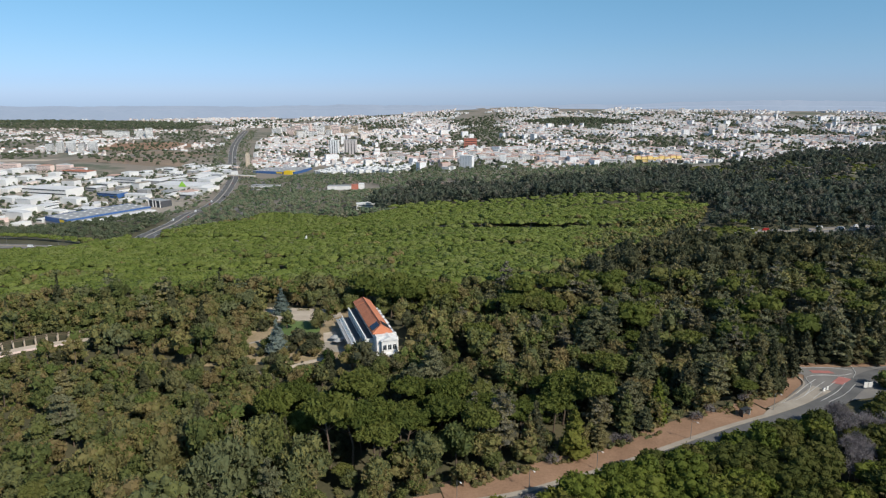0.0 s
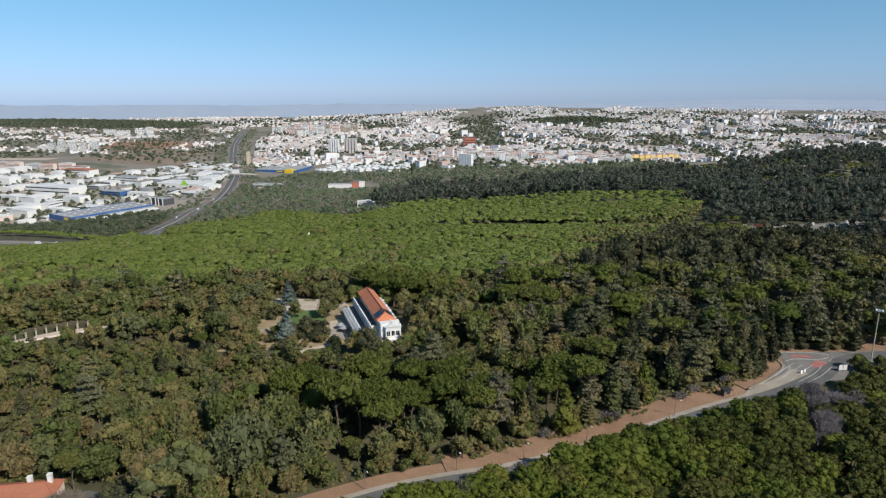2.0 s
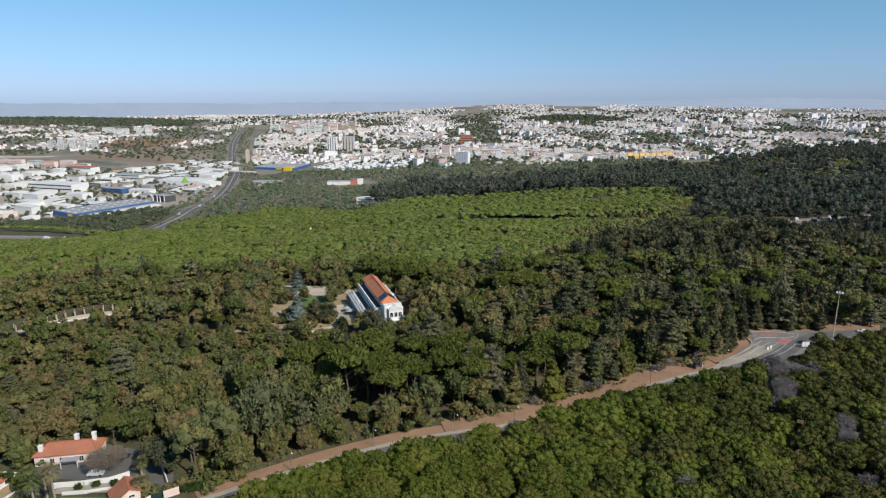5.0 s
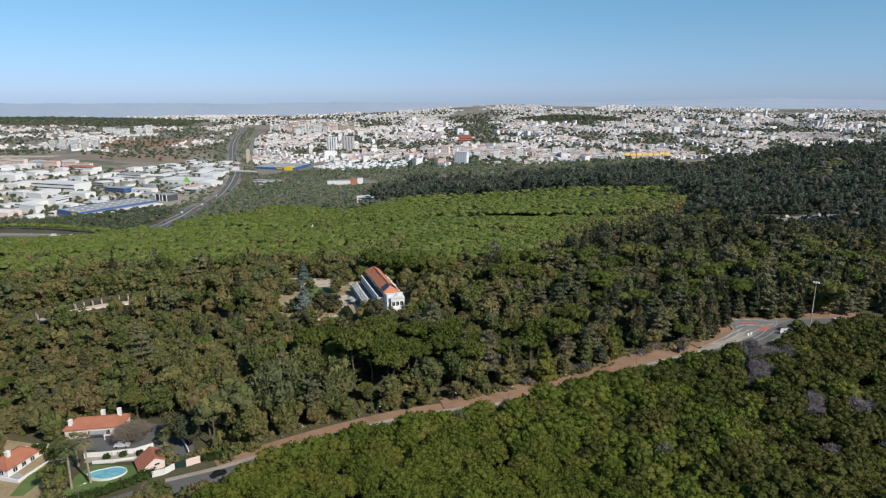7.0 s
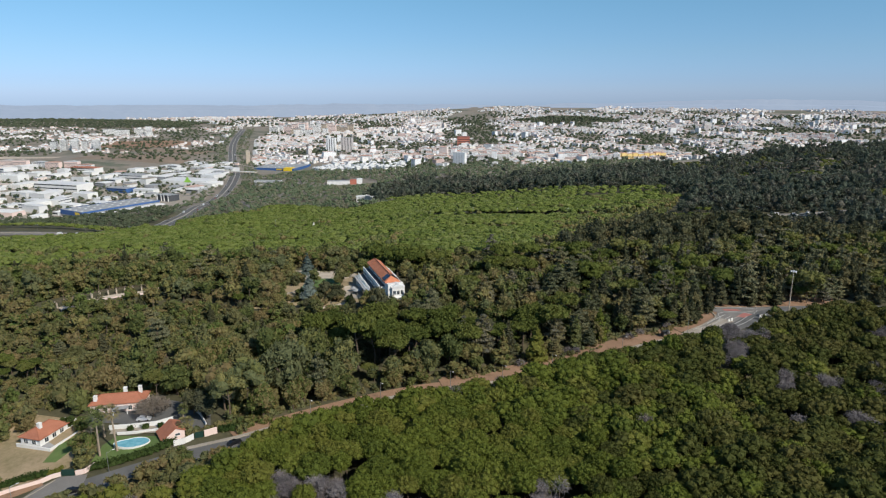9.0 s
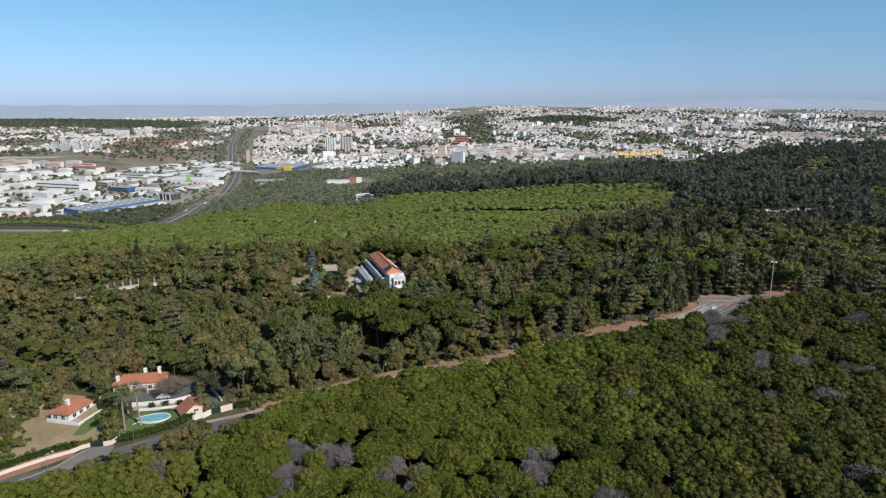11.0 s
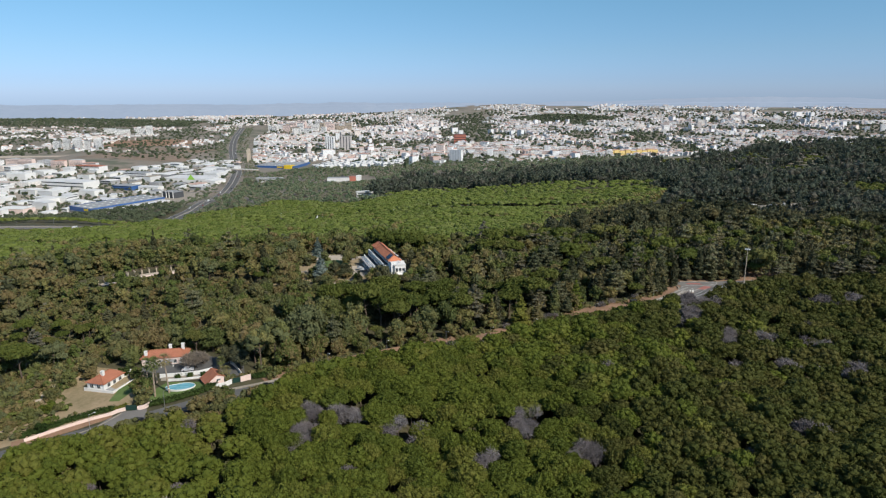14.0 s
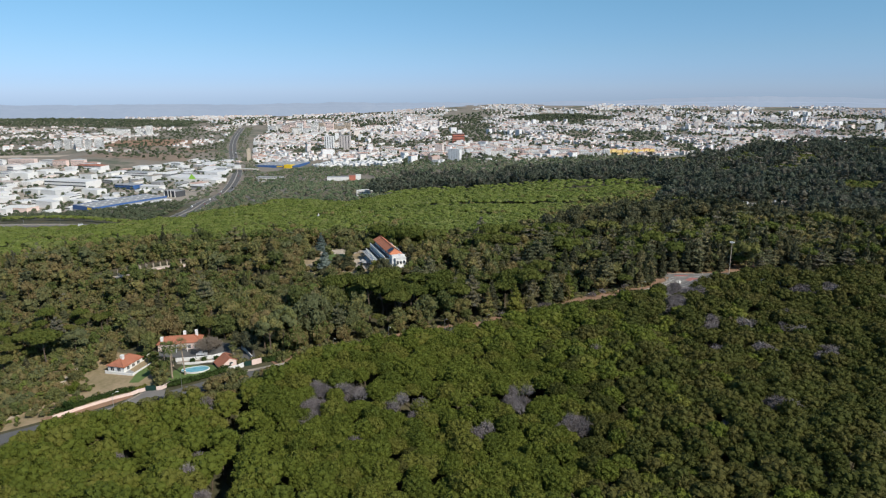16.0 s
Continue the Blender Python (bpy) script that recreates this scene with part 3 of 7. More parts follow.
def planted(name, rng, protos, x, y, z, s, sz, material, label, category="tree", soft_shade=False):
    """Many crowns joined: each a turned and scaled copy of one of the shapes, with its own tint."""
    vs, fs, ts, n = [], [], [], 0
    which = rng.integers(0, len(protos), len(x))
    for i, (v, f) in enumerate(protos):
        k = np.flatnonzero(which == i)
        if not len(k):
            continue
        an = rng.random(len(k)) * 6.283
        ca, sa = np.cos(an)[:, None], np.sin(an)[:, None]
        px = (v[:, 0] * ca - v[:, 1] * sa) * s[k][:, None] + x[k][:, None]
        py = (v[:, 0] * sa + v[:, 1] * ca) * s[k][:, None] + y[k][:, None]
        pz = v[:, 2] * sz[k][:, None] + z[k][:, None]
        vs.append(np.stack([px, py, pz], -1).reshape(-1, 3))
        fs.append((f[None] + (np.arange(len(k)) * len(v))[:, None, None]).reshape(-1, 3) + n)
        ts.append(np.repeat(rng.random(len(k)), len(v)))
        n += len(k) * len(v)
    if not vs:
        return None
    return tagged(tris(name, np.concatenate(vs), np.concatenate(fs), material, np.concatenate(ts), smooth=soft_shade), label, category, "", "stuff")


def stems(name, rng, x, y, z0, z1, r):
    """The trunks of a joined wood."""
    k = 5
    an = np.arange(k) * 6.283 / k
    ring = np.stack([np.cos(an), np.sin(an)], -1)
    lo = np.concatenate([np.stack([x, y], -1)[:, None] + ring * r, np.repeat(z0[:, None, None], k, 1)], -1)
    lean = rng.normal(size=(len(x), 1, 2)) * 0.4
    hi = np.concatenate([np.stack([x, y], -1)[:, None] + lean + ring * r * 0.5, np.repeat(z1[:, None, None], k, 1)], -1)
    v = np.concatenate([lo, hi], 1).reshape(-1, 3)
    j = np.arange(k)
    q = np.concatenate([np.stack([j, (j + 1) % k, k + (j + 1) % k], -1), np.stack([j, k + (j + 1) % k, k + j], -1)])
    f = (q[None] + (np.arange(len(x)) * 2 * k)[:, None, None]).reshape(-1, 3)
    return tagged(tris(name, v, f, M_BARK), "brown tree trunks under the crowns", "tree trunks", "", "stuff")


def tree_kinds(name, crowns, trunk_h, trunk_r, spread, material, label, group, rng):
    """Whole trees to copy: an empty with a trunk and a crown, one for each crown shape."""
    out = []
    for v, f in crowns:
        root = thing(name, Matrix(), label, "tree", group)
        part("trunk", trunk_bm(rng, trunk_h, trunk_r, spread), M_BARK, root)
        tris("crown", v + [0, 0, trunk_h], f, material, parent=root)
        out.append(root)
    return out


def plant(kinds, rng, x, y, s, sz, sink=0.0):
    """Stands a copy of a whole tree at each place; the first of each kind is moved to its own."""
    used = set()
    z = ground(x, y) - sink
    for i in range(len(x)):
        k = int(rng.integers(0, len(kinds)))
        m = Matrix.LocRotScale((x[i], y[i], z[i]), Euler((0, 0, rng.random() * 6.283)), None)
        if k in used:
            ob = copy_thing(kinds[k], m)
        else:
            ob = kinds[k]
            ob.matrix_basis = m
            used.add(k)
        ob.scale = (s[i], s[i], sz[i])
    for k, ob in enumerate(kinds):
        if k not in used:
            for o in (*ob.children_recursive, ob):
                bpy.data.objects.remove(o)


RW = np.random.default_rng(11)
HOUSE_PLOT = [(-176, 58), (-156, 62), (-140, 72), (-118, 86), (-92, 99), (-70, 112), (-72, 122), (-80, 140), (-124, 141), (-142, 130), (-160, 128), (-172, 104), (-178, 80)]
GARDEN = [(-96, 224), (-50, 228), (-40, 231), (-20, 224), (-9, 232), (-24, 276), (-44, 296), (-92, 300), (-100, 262)]
PERGOLA = [(-196, 208), (-170, 222), (-150, 230), (-143, 244), (-158, 252), (-182, 244), (-204, 226)]
PLAZA = [(100, 190), (122, 196), (150, 202), (172, 211), (192, 216), (192, 230), (178, 233), (128, 230), (116, 212)]


def in_view(x, y, margin=14):
    """The wedge of land that the flight looks over."""
    return np.abs(x) < 0.70 * (y + 131) + margin


def clear_of(x, y, rad):
    k = (away(x, y, ROAD[:20]) > 5.2 + rad * 0.55)
    for p in (HOUSE_PLOT, GARDEN, PERGOLA, PLAZA):
        k &= ~inside(x, y, p)
    return k


# pine wood south of the road
SOUTH = [(-330, -60), (-330, 0), (-200, 22), (-150, 38), (-130, 49), (-121, 58), (-112, 64), (-101, 70), (-89, 74), (-77, 75), (-70, 82), (-57, 92), (-51, 101), (-32, 118.5), (-5, 128), (29, 142.8), (72, 160),
         (116, 172.5), (136, 182), (151, 190.5), (174, 199), (211, 206), (380, 203), (380, -60)]
x, y = scatter(RW, SOUTH, 6.1, 0.3)
edge = smooth_line(SOUTH[4:21], 5.0)
x, y = np.concatenate([x, edge[:, 0] + RW.normal(size=len(edge)) * 0.8]), np.concatenate([y, edge[:, 1] + 1.0 + RW.normal(size=len(edge)) * 0.8])
k = clear_of(x, y, 1.2) & (y > 18) & in_view(x, y)
x, y = x[k], y[k]
lane = away(x, y, [(-74, 92), (-70, 70), (-62, 45), (-60, 20)])
k = lane > 3.5
x, y, lane = x[k], y[k], lane[k]
spots = np.array([noise.noise((px * 0.03, py * 0.03, 8.0)) for px, py in zip(x, y)])
BARE = ((-42, 80), (-43, 68), (-33, 79), (-15, 74), (118, 178), (126, 174), (112, 160), (122, 141), (137, 138), (115, 115), (135, 116), (152, 132), (46, 65), (10, 58), (25, 79), (195, 171), (179, 173), (157, 113), (116, 70))
lost = np.min([np.hypot(x - bx, (y - by) * 0.9) for bx, by in BARE], axis=0)      # where trees have died in clumps
gone = RW.random(len(x)) < np.where(lost < 4.4, 1.0, np.where(lost < 7, 0.3, np.where(lane < 14, 0.10, np.where(spots > 0.25, 0.05, 0.008))))
clump = np.repeat(np.array(BARE, float), 4, 0) + RW.normal(size=(4 * len(BARE), 2)) * [2.6, 2.2]
dead_x, dead_y = np.concatenate([x[gone], clump[:, 0]]), np.concatenate([y[gone], clump[:, 1]])
x, y = x[~gone], y[~gone]
s = 0.74 + 0.48 * RW.random(len(x))
s = s * np.where(away(x, y, SOUTH[12:18]) < 5, 1.08, 1.0)
near = np.argsort(np.hypot(x - 0, (y - 70) * 1.2))
first, rest = near[:290], near[290:]
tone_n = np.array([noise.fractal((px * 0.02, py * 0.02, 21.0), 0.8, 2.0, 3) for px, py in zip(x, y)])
dull = x + 40 * tone_n + 30 * RW.normal(size=len(x)) + 0.2 * (140 - y) > 74                   # eastern stand: browner, with its dimmer sun angle put into the colour
shapes = [bushy(np.random.default_rng(20 + i), 30, 1, 1900, 0.29, 4.15, 0.72) for i in range(6)]
low = [bushy(np.random.default_rng(40 + i), 16, 1, 520, 0.36, 4.15, 0.72) for i in range(6)]
for stand, material, green in ((~dull, M_PINE, "green"), (dull, M_PINEDIM, "dull olive-green")):
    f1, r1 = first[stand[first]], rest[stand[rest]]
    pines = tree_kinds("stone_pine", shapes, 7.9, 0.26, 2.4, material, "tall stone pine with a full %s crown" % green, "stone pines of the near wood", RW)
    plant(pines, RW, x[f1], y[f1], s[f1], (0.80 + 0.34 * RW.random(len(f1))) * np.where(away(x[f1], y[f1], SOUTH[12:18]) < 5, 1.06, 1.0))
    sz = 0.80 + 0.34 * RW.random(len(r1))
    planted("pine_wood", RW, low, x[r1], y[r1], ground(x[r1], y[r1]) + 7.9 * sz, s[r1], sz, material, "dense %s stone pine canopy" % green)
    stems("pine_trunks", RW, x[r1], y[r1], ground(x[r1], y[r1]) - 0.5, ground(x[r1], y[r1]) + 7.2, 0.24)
bare = tree_kinds("bare_tree", [twigs(np.random.default_rng(60 + i), 900) for i in range(3)], 8.4, 0.18, 1.6, M_DEAD, "leafless grey tree among the pines", "bare trees", RW)
plant(bare, RW, dead_x, dead_y, 0.75 + 0.35 * RW.random(len(dead_x)), 0.85 + 0.3 * RW.random(len(dead_x)))

# the pine wood goes on under the flight
xs, ys = scatter(RW, [(-135, -170), (135, -170), (120, 18), (-120, 18)], 5.6, 0.3)
ss = 0.76 + 0.4 * RW.random(len(xs))
few = [umbrella(np.random.default_rng(45 + i), 4, 1, 20, 0.8, 3.5, 0.58) for i in range(4)]
planted("southern_pine_wood", RW, few, xs, ys, ground(xs, ys) + 7.9, ss, ss, M_PINE, "dense green stone pine canopy")
stems("southern_pine_trunks", RW, xs, ys, ground(xs, ys) - 0.5, ground(xs, ys) + 7.2, 0.24)

# mixed wood between the road and the plain
NORTH = [(-420, 60), (-175, 56)] + [(px - 2, py + 7) for px, py in ROAD[2:]] + [(420, 240), (420, 330), (250, 350), (60, 335), (-110, 336), (-160, 300), (-235, 296), (-420, 310)]
x, y = scatter(RW, NORTH, 6.6, 0.42)
k = clear_of(x, y, 3.5) & (away(x, y, ROAD[5:16]) > np.where(x > 5, 13.0, 9.5)) & in_view(x, y) & (away(x, y, [(-70, 226), (-38, 229)]) > 6.5)
x, y = x[k], y[k]
verge = away(x, y, ROAD[3:18]) - 3
young = inside(x, y, [(-240, 165), (-130, 176), (-95, 186), (-55, 190), (-14, 196), (-12, 226), (-44, 226), (-60, 224), (-100, 224), (-140, 236), (-215, 232)])
maquis = inside(x, y, [(-260, 110), (-176, 100), (-160, 130), (-142, 132), (-126, 146), (-122, 168), (-132, 182), (-240, 172)])
lowest = inside(x, y, [(-225, 180), (-150, 188), (-132, 200), (-134, 240), (-150, 240), (-215, 234)])
kind = RW.random(len(x))
side = np.clip((x - 5) / 90, 0, 1)
patchy = np.array([noise.noise((px * 0.02, py * 0.02, 3.0)) for px, py in zip(x, y)])
flecks = np.array([noise.noise((px * 0.05, py * 0.05, 12.0)) for px, py in zip(x, y)])
cedar = kind < 0.04 + 0.40 * side
conifer = ~cedar & (kind < 0.10 + 0.58 * side)
olive = ~cedar & ~conifer & (patchy + 0.4 * flecks + 0.9 * (RW.random(len(x)) - 0.5) > 0.24) & (x < 70)
umb = ~cedar & ~conifer & ~olive & (((patchy < -0.12) & (verge > 18) & ~young & (x < 45)) | ((x > 45) & (flecks < 0.0)))
umb &= ~((x < -95) & (y > 232))
leafy = ~cedar & ~conifer & ~olive & ~umb
YOUNG = [(-240, 165), (-130, 176), (-95, 186), (-55, 196), (-44, 226), (-60, 224), (-100, 224), (-140, 236), (-215, 232)]      # younger trees below the gardens
specs = (
    ("broadleaf_tree", leafy, lambda g, n, sub, lv, lf: rounded(g, n, sub, lv, lf, 4.1, 1.05), M_LEAF, 5.8, "broadleaf tree with a full mottled green crown"),
    ("oak_tree", olive, lambda g, n, sub, lv, lf: rounded(g, n, sub, lv, lf, 4.2, 0.85), M_OLIVE, 5.2, "cork oak with a dry olive-brown crown"),
    ("cedar_tree", cedar, lambda g, n, sub, lv, lf: layered(g, max(4, n // 3), sub, lv, lf, 4.2, 8.0), M_CEDARGREEN, 7.6, "green cedar with flat layered boughs"),
    ("dark_conifer", conifer, lambda g, n, sub, lv, lf: conical(g, max(3, n // 2), sub, lv, lf, 3.4, 10.0), M_DARKLEAF, 6.0, "dark green conifer with a ragged pointed crown"),
    ("umbrella_pine", umb, lambda g, n, sub, lv, lf: umbrella(g, n, sub, lv, lf, 4.9, 0.62), M_PINEWOOD, 8.4, "umbrella pine with a green dome on a bare trunk"),
)
for name, mask, shape, material, high, label in specs:
    tx, ty = x[mask], y[mask]
    s = 0.62 + 0.85 * RW.random(len(tx)) ** 1.5
    s = s * np.where(lowest[mask], 0.84, np.where(young[mask], 0.66, np.where(maquis[mask], 0.62, 1.0))) * np.where(verge[mask] < 14, 0.75, 1.0)
    stately = inside(tx, ty, [(-98, 140), (-82, 134), (-66, 122), (-40, 140), (-30, 165), (-60, 178), (-100, 165)])        # tall trees behind the yard
    s = s * np.where(stately, 1.25, 1.0)
    sz = s * (0.80 + 0.40 * RW.random(len(tx))) * np.where(stately, 1.3, 1.0)
    order = np.argsort(np.hypot(tx + 20, (ty - 130)))
    first, rest = order[:90], order[90:]
    kinds = tree_kinds(name, [shape(np.random.default_rng(80 + i), 22, 1, 1500, 0.36) for i in range(5)], high, 0.28, 2.2, material, label, name.replace("_", " ") + "s of the slope", RW)
    plant(kinds, RW, tx[first], ty[first], s[first], sz[first])
    for tier, lumps_n, sub, leaf_n, leaf_s, pick in (("", 16, 1, 620, 0.42, rest[np.hypot(tx[rest], ty[rest]) < 235]), ("_beyond", 9, 1, 240, 0.58, rest[np.hypot(tx[rest], ty[rest]) >= 235])):
        low = [shape(np.random.default_rng(120 + i), lumps_n, sub, leaf_n, leaf_s) for i in range(5)]
        planted(name + "_wood" + tier, RW, low, tx[pick], ty[pick], ground(tx[pick], ty[pick]) + high * sz[pick], s[pick], sz[pick], material, "closed canopy of " + label.split(" with")[0] + "s")
    stems(name + "_trunks", RW, tx[rest], ty[rest], ground(tx[rest], ty[rest]) - 0.5, ground(tx[rest], ty[rest]) + high * sz[rest], 0.26)

# undergrowth below the gardens and behind the pergola
for nm2, poly2, gap2, lo2, hi2, mt2 in (("green_undergrowth", YOUNG, 4.6, 0.34, 0.30, M_LEAF), ("olive_undergrowth", YOUNG, 6.2, 0.36, 0.30, M_OLIVE), ("slope_undergrowth", [(-260, 110), (-176, 100), (-160, 130), (-142, 132), (-126, 146), (-122, 168), (-132, 182), (-240, 172)], 4.4, 0.36, 0.34, M_OLIVE),
                                        ("yard_shrubs", [(-140, 128), (-132, 139), (-118, 144), (-98, 143), (-84, 137), (-76, 124), (-68, 114), (-56, 124), (-66, 140), (-84, 154), (-112, 158), (-150, 148)], 4.2, 0.38, 0.30, M_LEAF),
                                        ("hollow_shrubs", [(-225, 252), (-182, 252), (-150, 264), (-108, 268), (-104, 300), (-112, 328), (-160, 292), (-235, 288)], 4.4, 0.70, 0.45, M_LEAF),
                                        ("walk_shrubs", [(-204, 232), (-182, 246), (-160, 254), (-140, 250), (-136, 262), (-165, 268), (-210, 250)], 4.2, 0.45, 0.35, M_LEAF)):
    x2, y2 = scatter(RW, poly2, gap2)
    k = clear_of(x2, y2, 1.5) if nm2 != "walk_shrubs" else np.ones(len(x2), bool)
    x2, y2 = x2[k], y2[k]
    s2 = (lo2 + hi2 * RW.random(len(x2))) * np.where((x2 < -134) & (nm2 != "walk_shrubs"), 0.7, 1.0)
    planted(nm2, RW, [rounded(np.random.default_rng(230 + i), 7, 1, 130, 0.8, 4.4, 0.9) for i in range(3)], x2, y2, ground(x2, y2) + 2.2 * s2, s2, s2, mt2, "dense shrubs and saplings under the trees", "shrubs")

x2, y2 = scatter(RW, [(-200, 204), (-172, 216), (-150, 226), (-143, 240), (-152, 240.5), (-163, 235.5), (-173, 228), (-182, 219), (-190, 212)], 3.0)
s2 = 0.12 + 0.12 * RW.random(len(x2))
planted("walk_edge_shrubs", RW, [rounded(np.random.default_rng(240 + i), 7, 1, 120, 0.9, 4.4, 0.9) for i in range(3)], x2, y2, ground(x2, y2) + 1.6 * s2, s2, s2, M_LEAF, "low green shrubs below the pergola walk", "shrubs")

# young trees between the road and the pines
THICKET = [(-120, 52), (-112, 72), (-104, 82), (-90, 90), (-76, 100), (-62, 104), (-56, 96), (-64, 84), (-80, 74), (-100, 62)]
x2, y2 = scatter(RW, THICKET + [], 5.0)
k = away(x2, y2, ROAD) > 6.5
x2, y2 = x2[k], y2[k]
s2 = 0.45 + 0.35 * RW.random(len(x2))
thick = tree_kinds("young_tree", [rounded(np.random.default_rng(70 + i), 9, 2, 420, 0.5, 4.4, 0.95) for i in range(3)], 6.4, 0.24, 2.0, M_OLIVE, "young olive-green tree between the road and the pines", "young roadside trees", RW)
plant(thick, RW, x2, y2, s2 * 1.15, s2)

# dry bushes in the lane through the pines
ln = smooth_line([(-75, 90), (-70, 70), (-62, 45), (-60, 24)], 2.4)
x2, y2 = ln[:, 0] + 1.5 * RW.normal(size=len(ln)), ln[:, 1] + RW.normal(size=len(ln))
s2 = 0.30 + 0.38 * RW.random(len(x2))
lane_bush = tree_kinds("lane_bush", [rounded(np.random.default_rng(330 + i), 10, 1, 420, 0.4, 4.0, 0.9) for i in range(3)], 2.8, 0.14, 1.2, M_OLIVE, "dry olive-brown bush in the lane between the pines", "bushes of the lane", RW)
plant(lane_bush, RW, x2, y2, s2, s2)

# dry scrub west of the houses
x2, y2 = scatter(RW, [(-200, 52), (-172, 53), (-158, 62), (-150, 84), (-148, 100), (-144, 118), (-150, 136), (-175, 140), (-205, 110)], 3.1)
s2 = 0.30 + 0.46 * RW.random(len(x2)) ** 1.6
for nm2, mt2, half in (("green_scrub", M_LEAF, 0), ("dry_scrub", M_OLIVE, 1)):
    k = (np.arange(len(x2)) % 2) == half
    planted(nm2, RW, [rounded(np.random.default_rng(135 + i), 7, 1, 150, 0.7, 4.4, 0.9) for i in range(3)], x2[k], y2[k], ground(x2[k], y2[k]) + 1.5 * s2[k], s2[k], s2[k], mt2, "low mixed scrub beside the gardens", "shrubs")

# low scrub on the verge
c = smooth_line(ROAD[4:17], 1.1)
d = np.gradient(c, axis=0)
n = np.stack([-d[:, 1], d[:, 0]], 1) / np.linalg.norm(d, axis=1)[:, None]
q = c + n * (11.5 + 5.0 * RW.random((len(c), 1))) + RW.normal(size=(len(c), 2))
s = 0.2 + 0.3 * RW.random(len(q))
planted("verge_scrub", RW, [rounded(np.random.default_rng(130 + i), 5, 1, 60, 0.9, 4.4, 0.8) for i in range(3)], q[:, 0], q[:, 1], ground(q[:, 0], q[:, 1]) + 1.6 * s, s, s, M_OLIVE, "dry scrub along the earth verge", "shrubs")

# the sunlit pine plain beyond the slope
PLAIN = [(-700, 420), (-420, 314), (-235, 300), (-160, 304), (-110, 340), (-70, 345), (50, 335), (80, 380), (150, 480), (242, 622), (320, 800), (320, 860), (170, 830), (30, 690), (-47, 690),
         (-119, 830), (-263, 950), (-380, 880), (-420, 760), (-700, 740)]
x, y = scatter(RW, PLAIN, 6.7)
k = in_view(x, y, 20) & (away(x, y, HIGHWAY) > np.where(x < -400, 52, 8.5)) & (away(x, y, MOTORWAY) > 18)
x, y = x[k], y[k]
s = 0.78 + 0.62 * RW.random(len(x))
wave = np.array([noise.noise((px * 0.008, py * 0.03, 4.0)) for px, py in zip(x, y)])
def plain_side(px, py):
    """Below zero on the bright pine plain, above it on the dark hill; the two woods interlock in tongues."""
    tongue = np.array([noise.fractal((qx * 0.007, qy * 0.022, 6.0), 0.8, 2.0, 3) for qx, qy in zip(px, py)])
    return px - np.interp(py, (340, 490, 600, 660, 910), (40, 75, 140, 235, 365)) + 85 * tongue


over = (plain_side(x, y) > 0) & (x > -60)
other = (RW.random(len(x)) < 0.03) | ((wave < -0.36) & (RW.random(len(x)) < 0.3)) | (over & (RW.random(len(x)) < 0.92))
ox, oy = x[other], y[other]
x, y, s, wave = x[~other], y[~other], s[~other], wave[~other]
def dome(rng, r=4.3):
    """A far stone pine: one low dome with tufts."""
    rows = [(0, 0, -0.12, 0.98, 0.98, 0.46)]
    an = rng.random() * 6
    rows += [((0.35 + 0.3 * rng.random()) * math.cos(an + 2.1 * i), (0.35 + 0.3 * rng.random()) * math.sin(an + 2.1 * i), 0.02 + 0.10 * rng.random(), 0.5, 0.5, 0.30) for i in range(2)]
    return crown(rng, np.array(rows) * r, 1, 0.14, 44, 0.66, True, 1.0)


flat = [dome(np.random.default_rng(140 + i)) for i in range(6)]
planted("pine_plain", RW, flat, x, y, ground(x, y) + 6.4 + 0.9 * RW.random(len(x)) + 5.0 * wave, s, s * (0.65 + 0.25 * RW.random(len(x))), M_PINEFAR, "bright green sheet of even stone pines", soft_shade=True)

rim = smooth_line([(-420, 309), (-330, 302), (-235, 294), (-160, 298), (-112, 334), (-70, 339)], 3.4)
rim = np.concatenate([rim, rim + [1.5, -4.0]]) + RW.normal(size=(2 * len(rim), 2))
so = 0.62 + 0.35 * RW.random(len(rim))
planted("plain_edge_trees", RW, [rounded(np.random.default_rng(250 + i), 8, 1, 160, 0.6, 4.2, 0.95) for i in range(4)], rim[:, 0], rim[:, 1], ground(rim[:, 0], rim[:, 1]) + 3.0 * so, so, so, M_LEAF, "low leafy trees along the edge of the pines")
so = 0.75 + 0.4 * RW.random(len(ox))
planted("plain_strays", RW, [rounded(np.random.default_rng(150 + i), 4, 1, 24, 1.1, 4.2, 1.0) for i in range(4)], ox, oy, ground(ox, oy) + 4.6 * so, so, so, M_LEAF, "darker trees scattered through the pines")

# dark gum and pine wood on the hill, and the belt of woods before the town
HILL = [(50, 335), (250, 350), (420, 330), (900, 330), (1700, 700), (1700, 1500), (1000, 1520), (520, 1470), (300, 1330), (100, 1230), (-80, 1180), (-144, 1010), (-60, 860),
        (-30, 700), (30, 700), (170, 840), (330, 870), (335, 790), (250, 615), (155, 475), (85, 375)]
x, y = scatter(RW, HILL, 9.6)
k = in_view(x, y, 20) & (np.hypot(x, y) < 900)
xf, yf = scatter(RW, HILL, 13.2)
kf = in_view(xf, yf, 20) & (np.hypot(xf, yf) >= 900)
x, y = np.concatenate([x[k], xf[kf]]), np.concatenate([y[k], yf[kf]])
k = (away(x, y, HIGHWAY) > np.where((x > 280) & (x < 390) & (y < 618), 34, 13)) & (RW.random(len(x)) < np.where(np.hypot(x, y) < 1100, 1.0, 0.92))
x, y = x[k], y[k]
patch_n = np.array([noise.noise((px * 0.010, py * 0.012, 2.0)) for px, py in zip(x, y)])
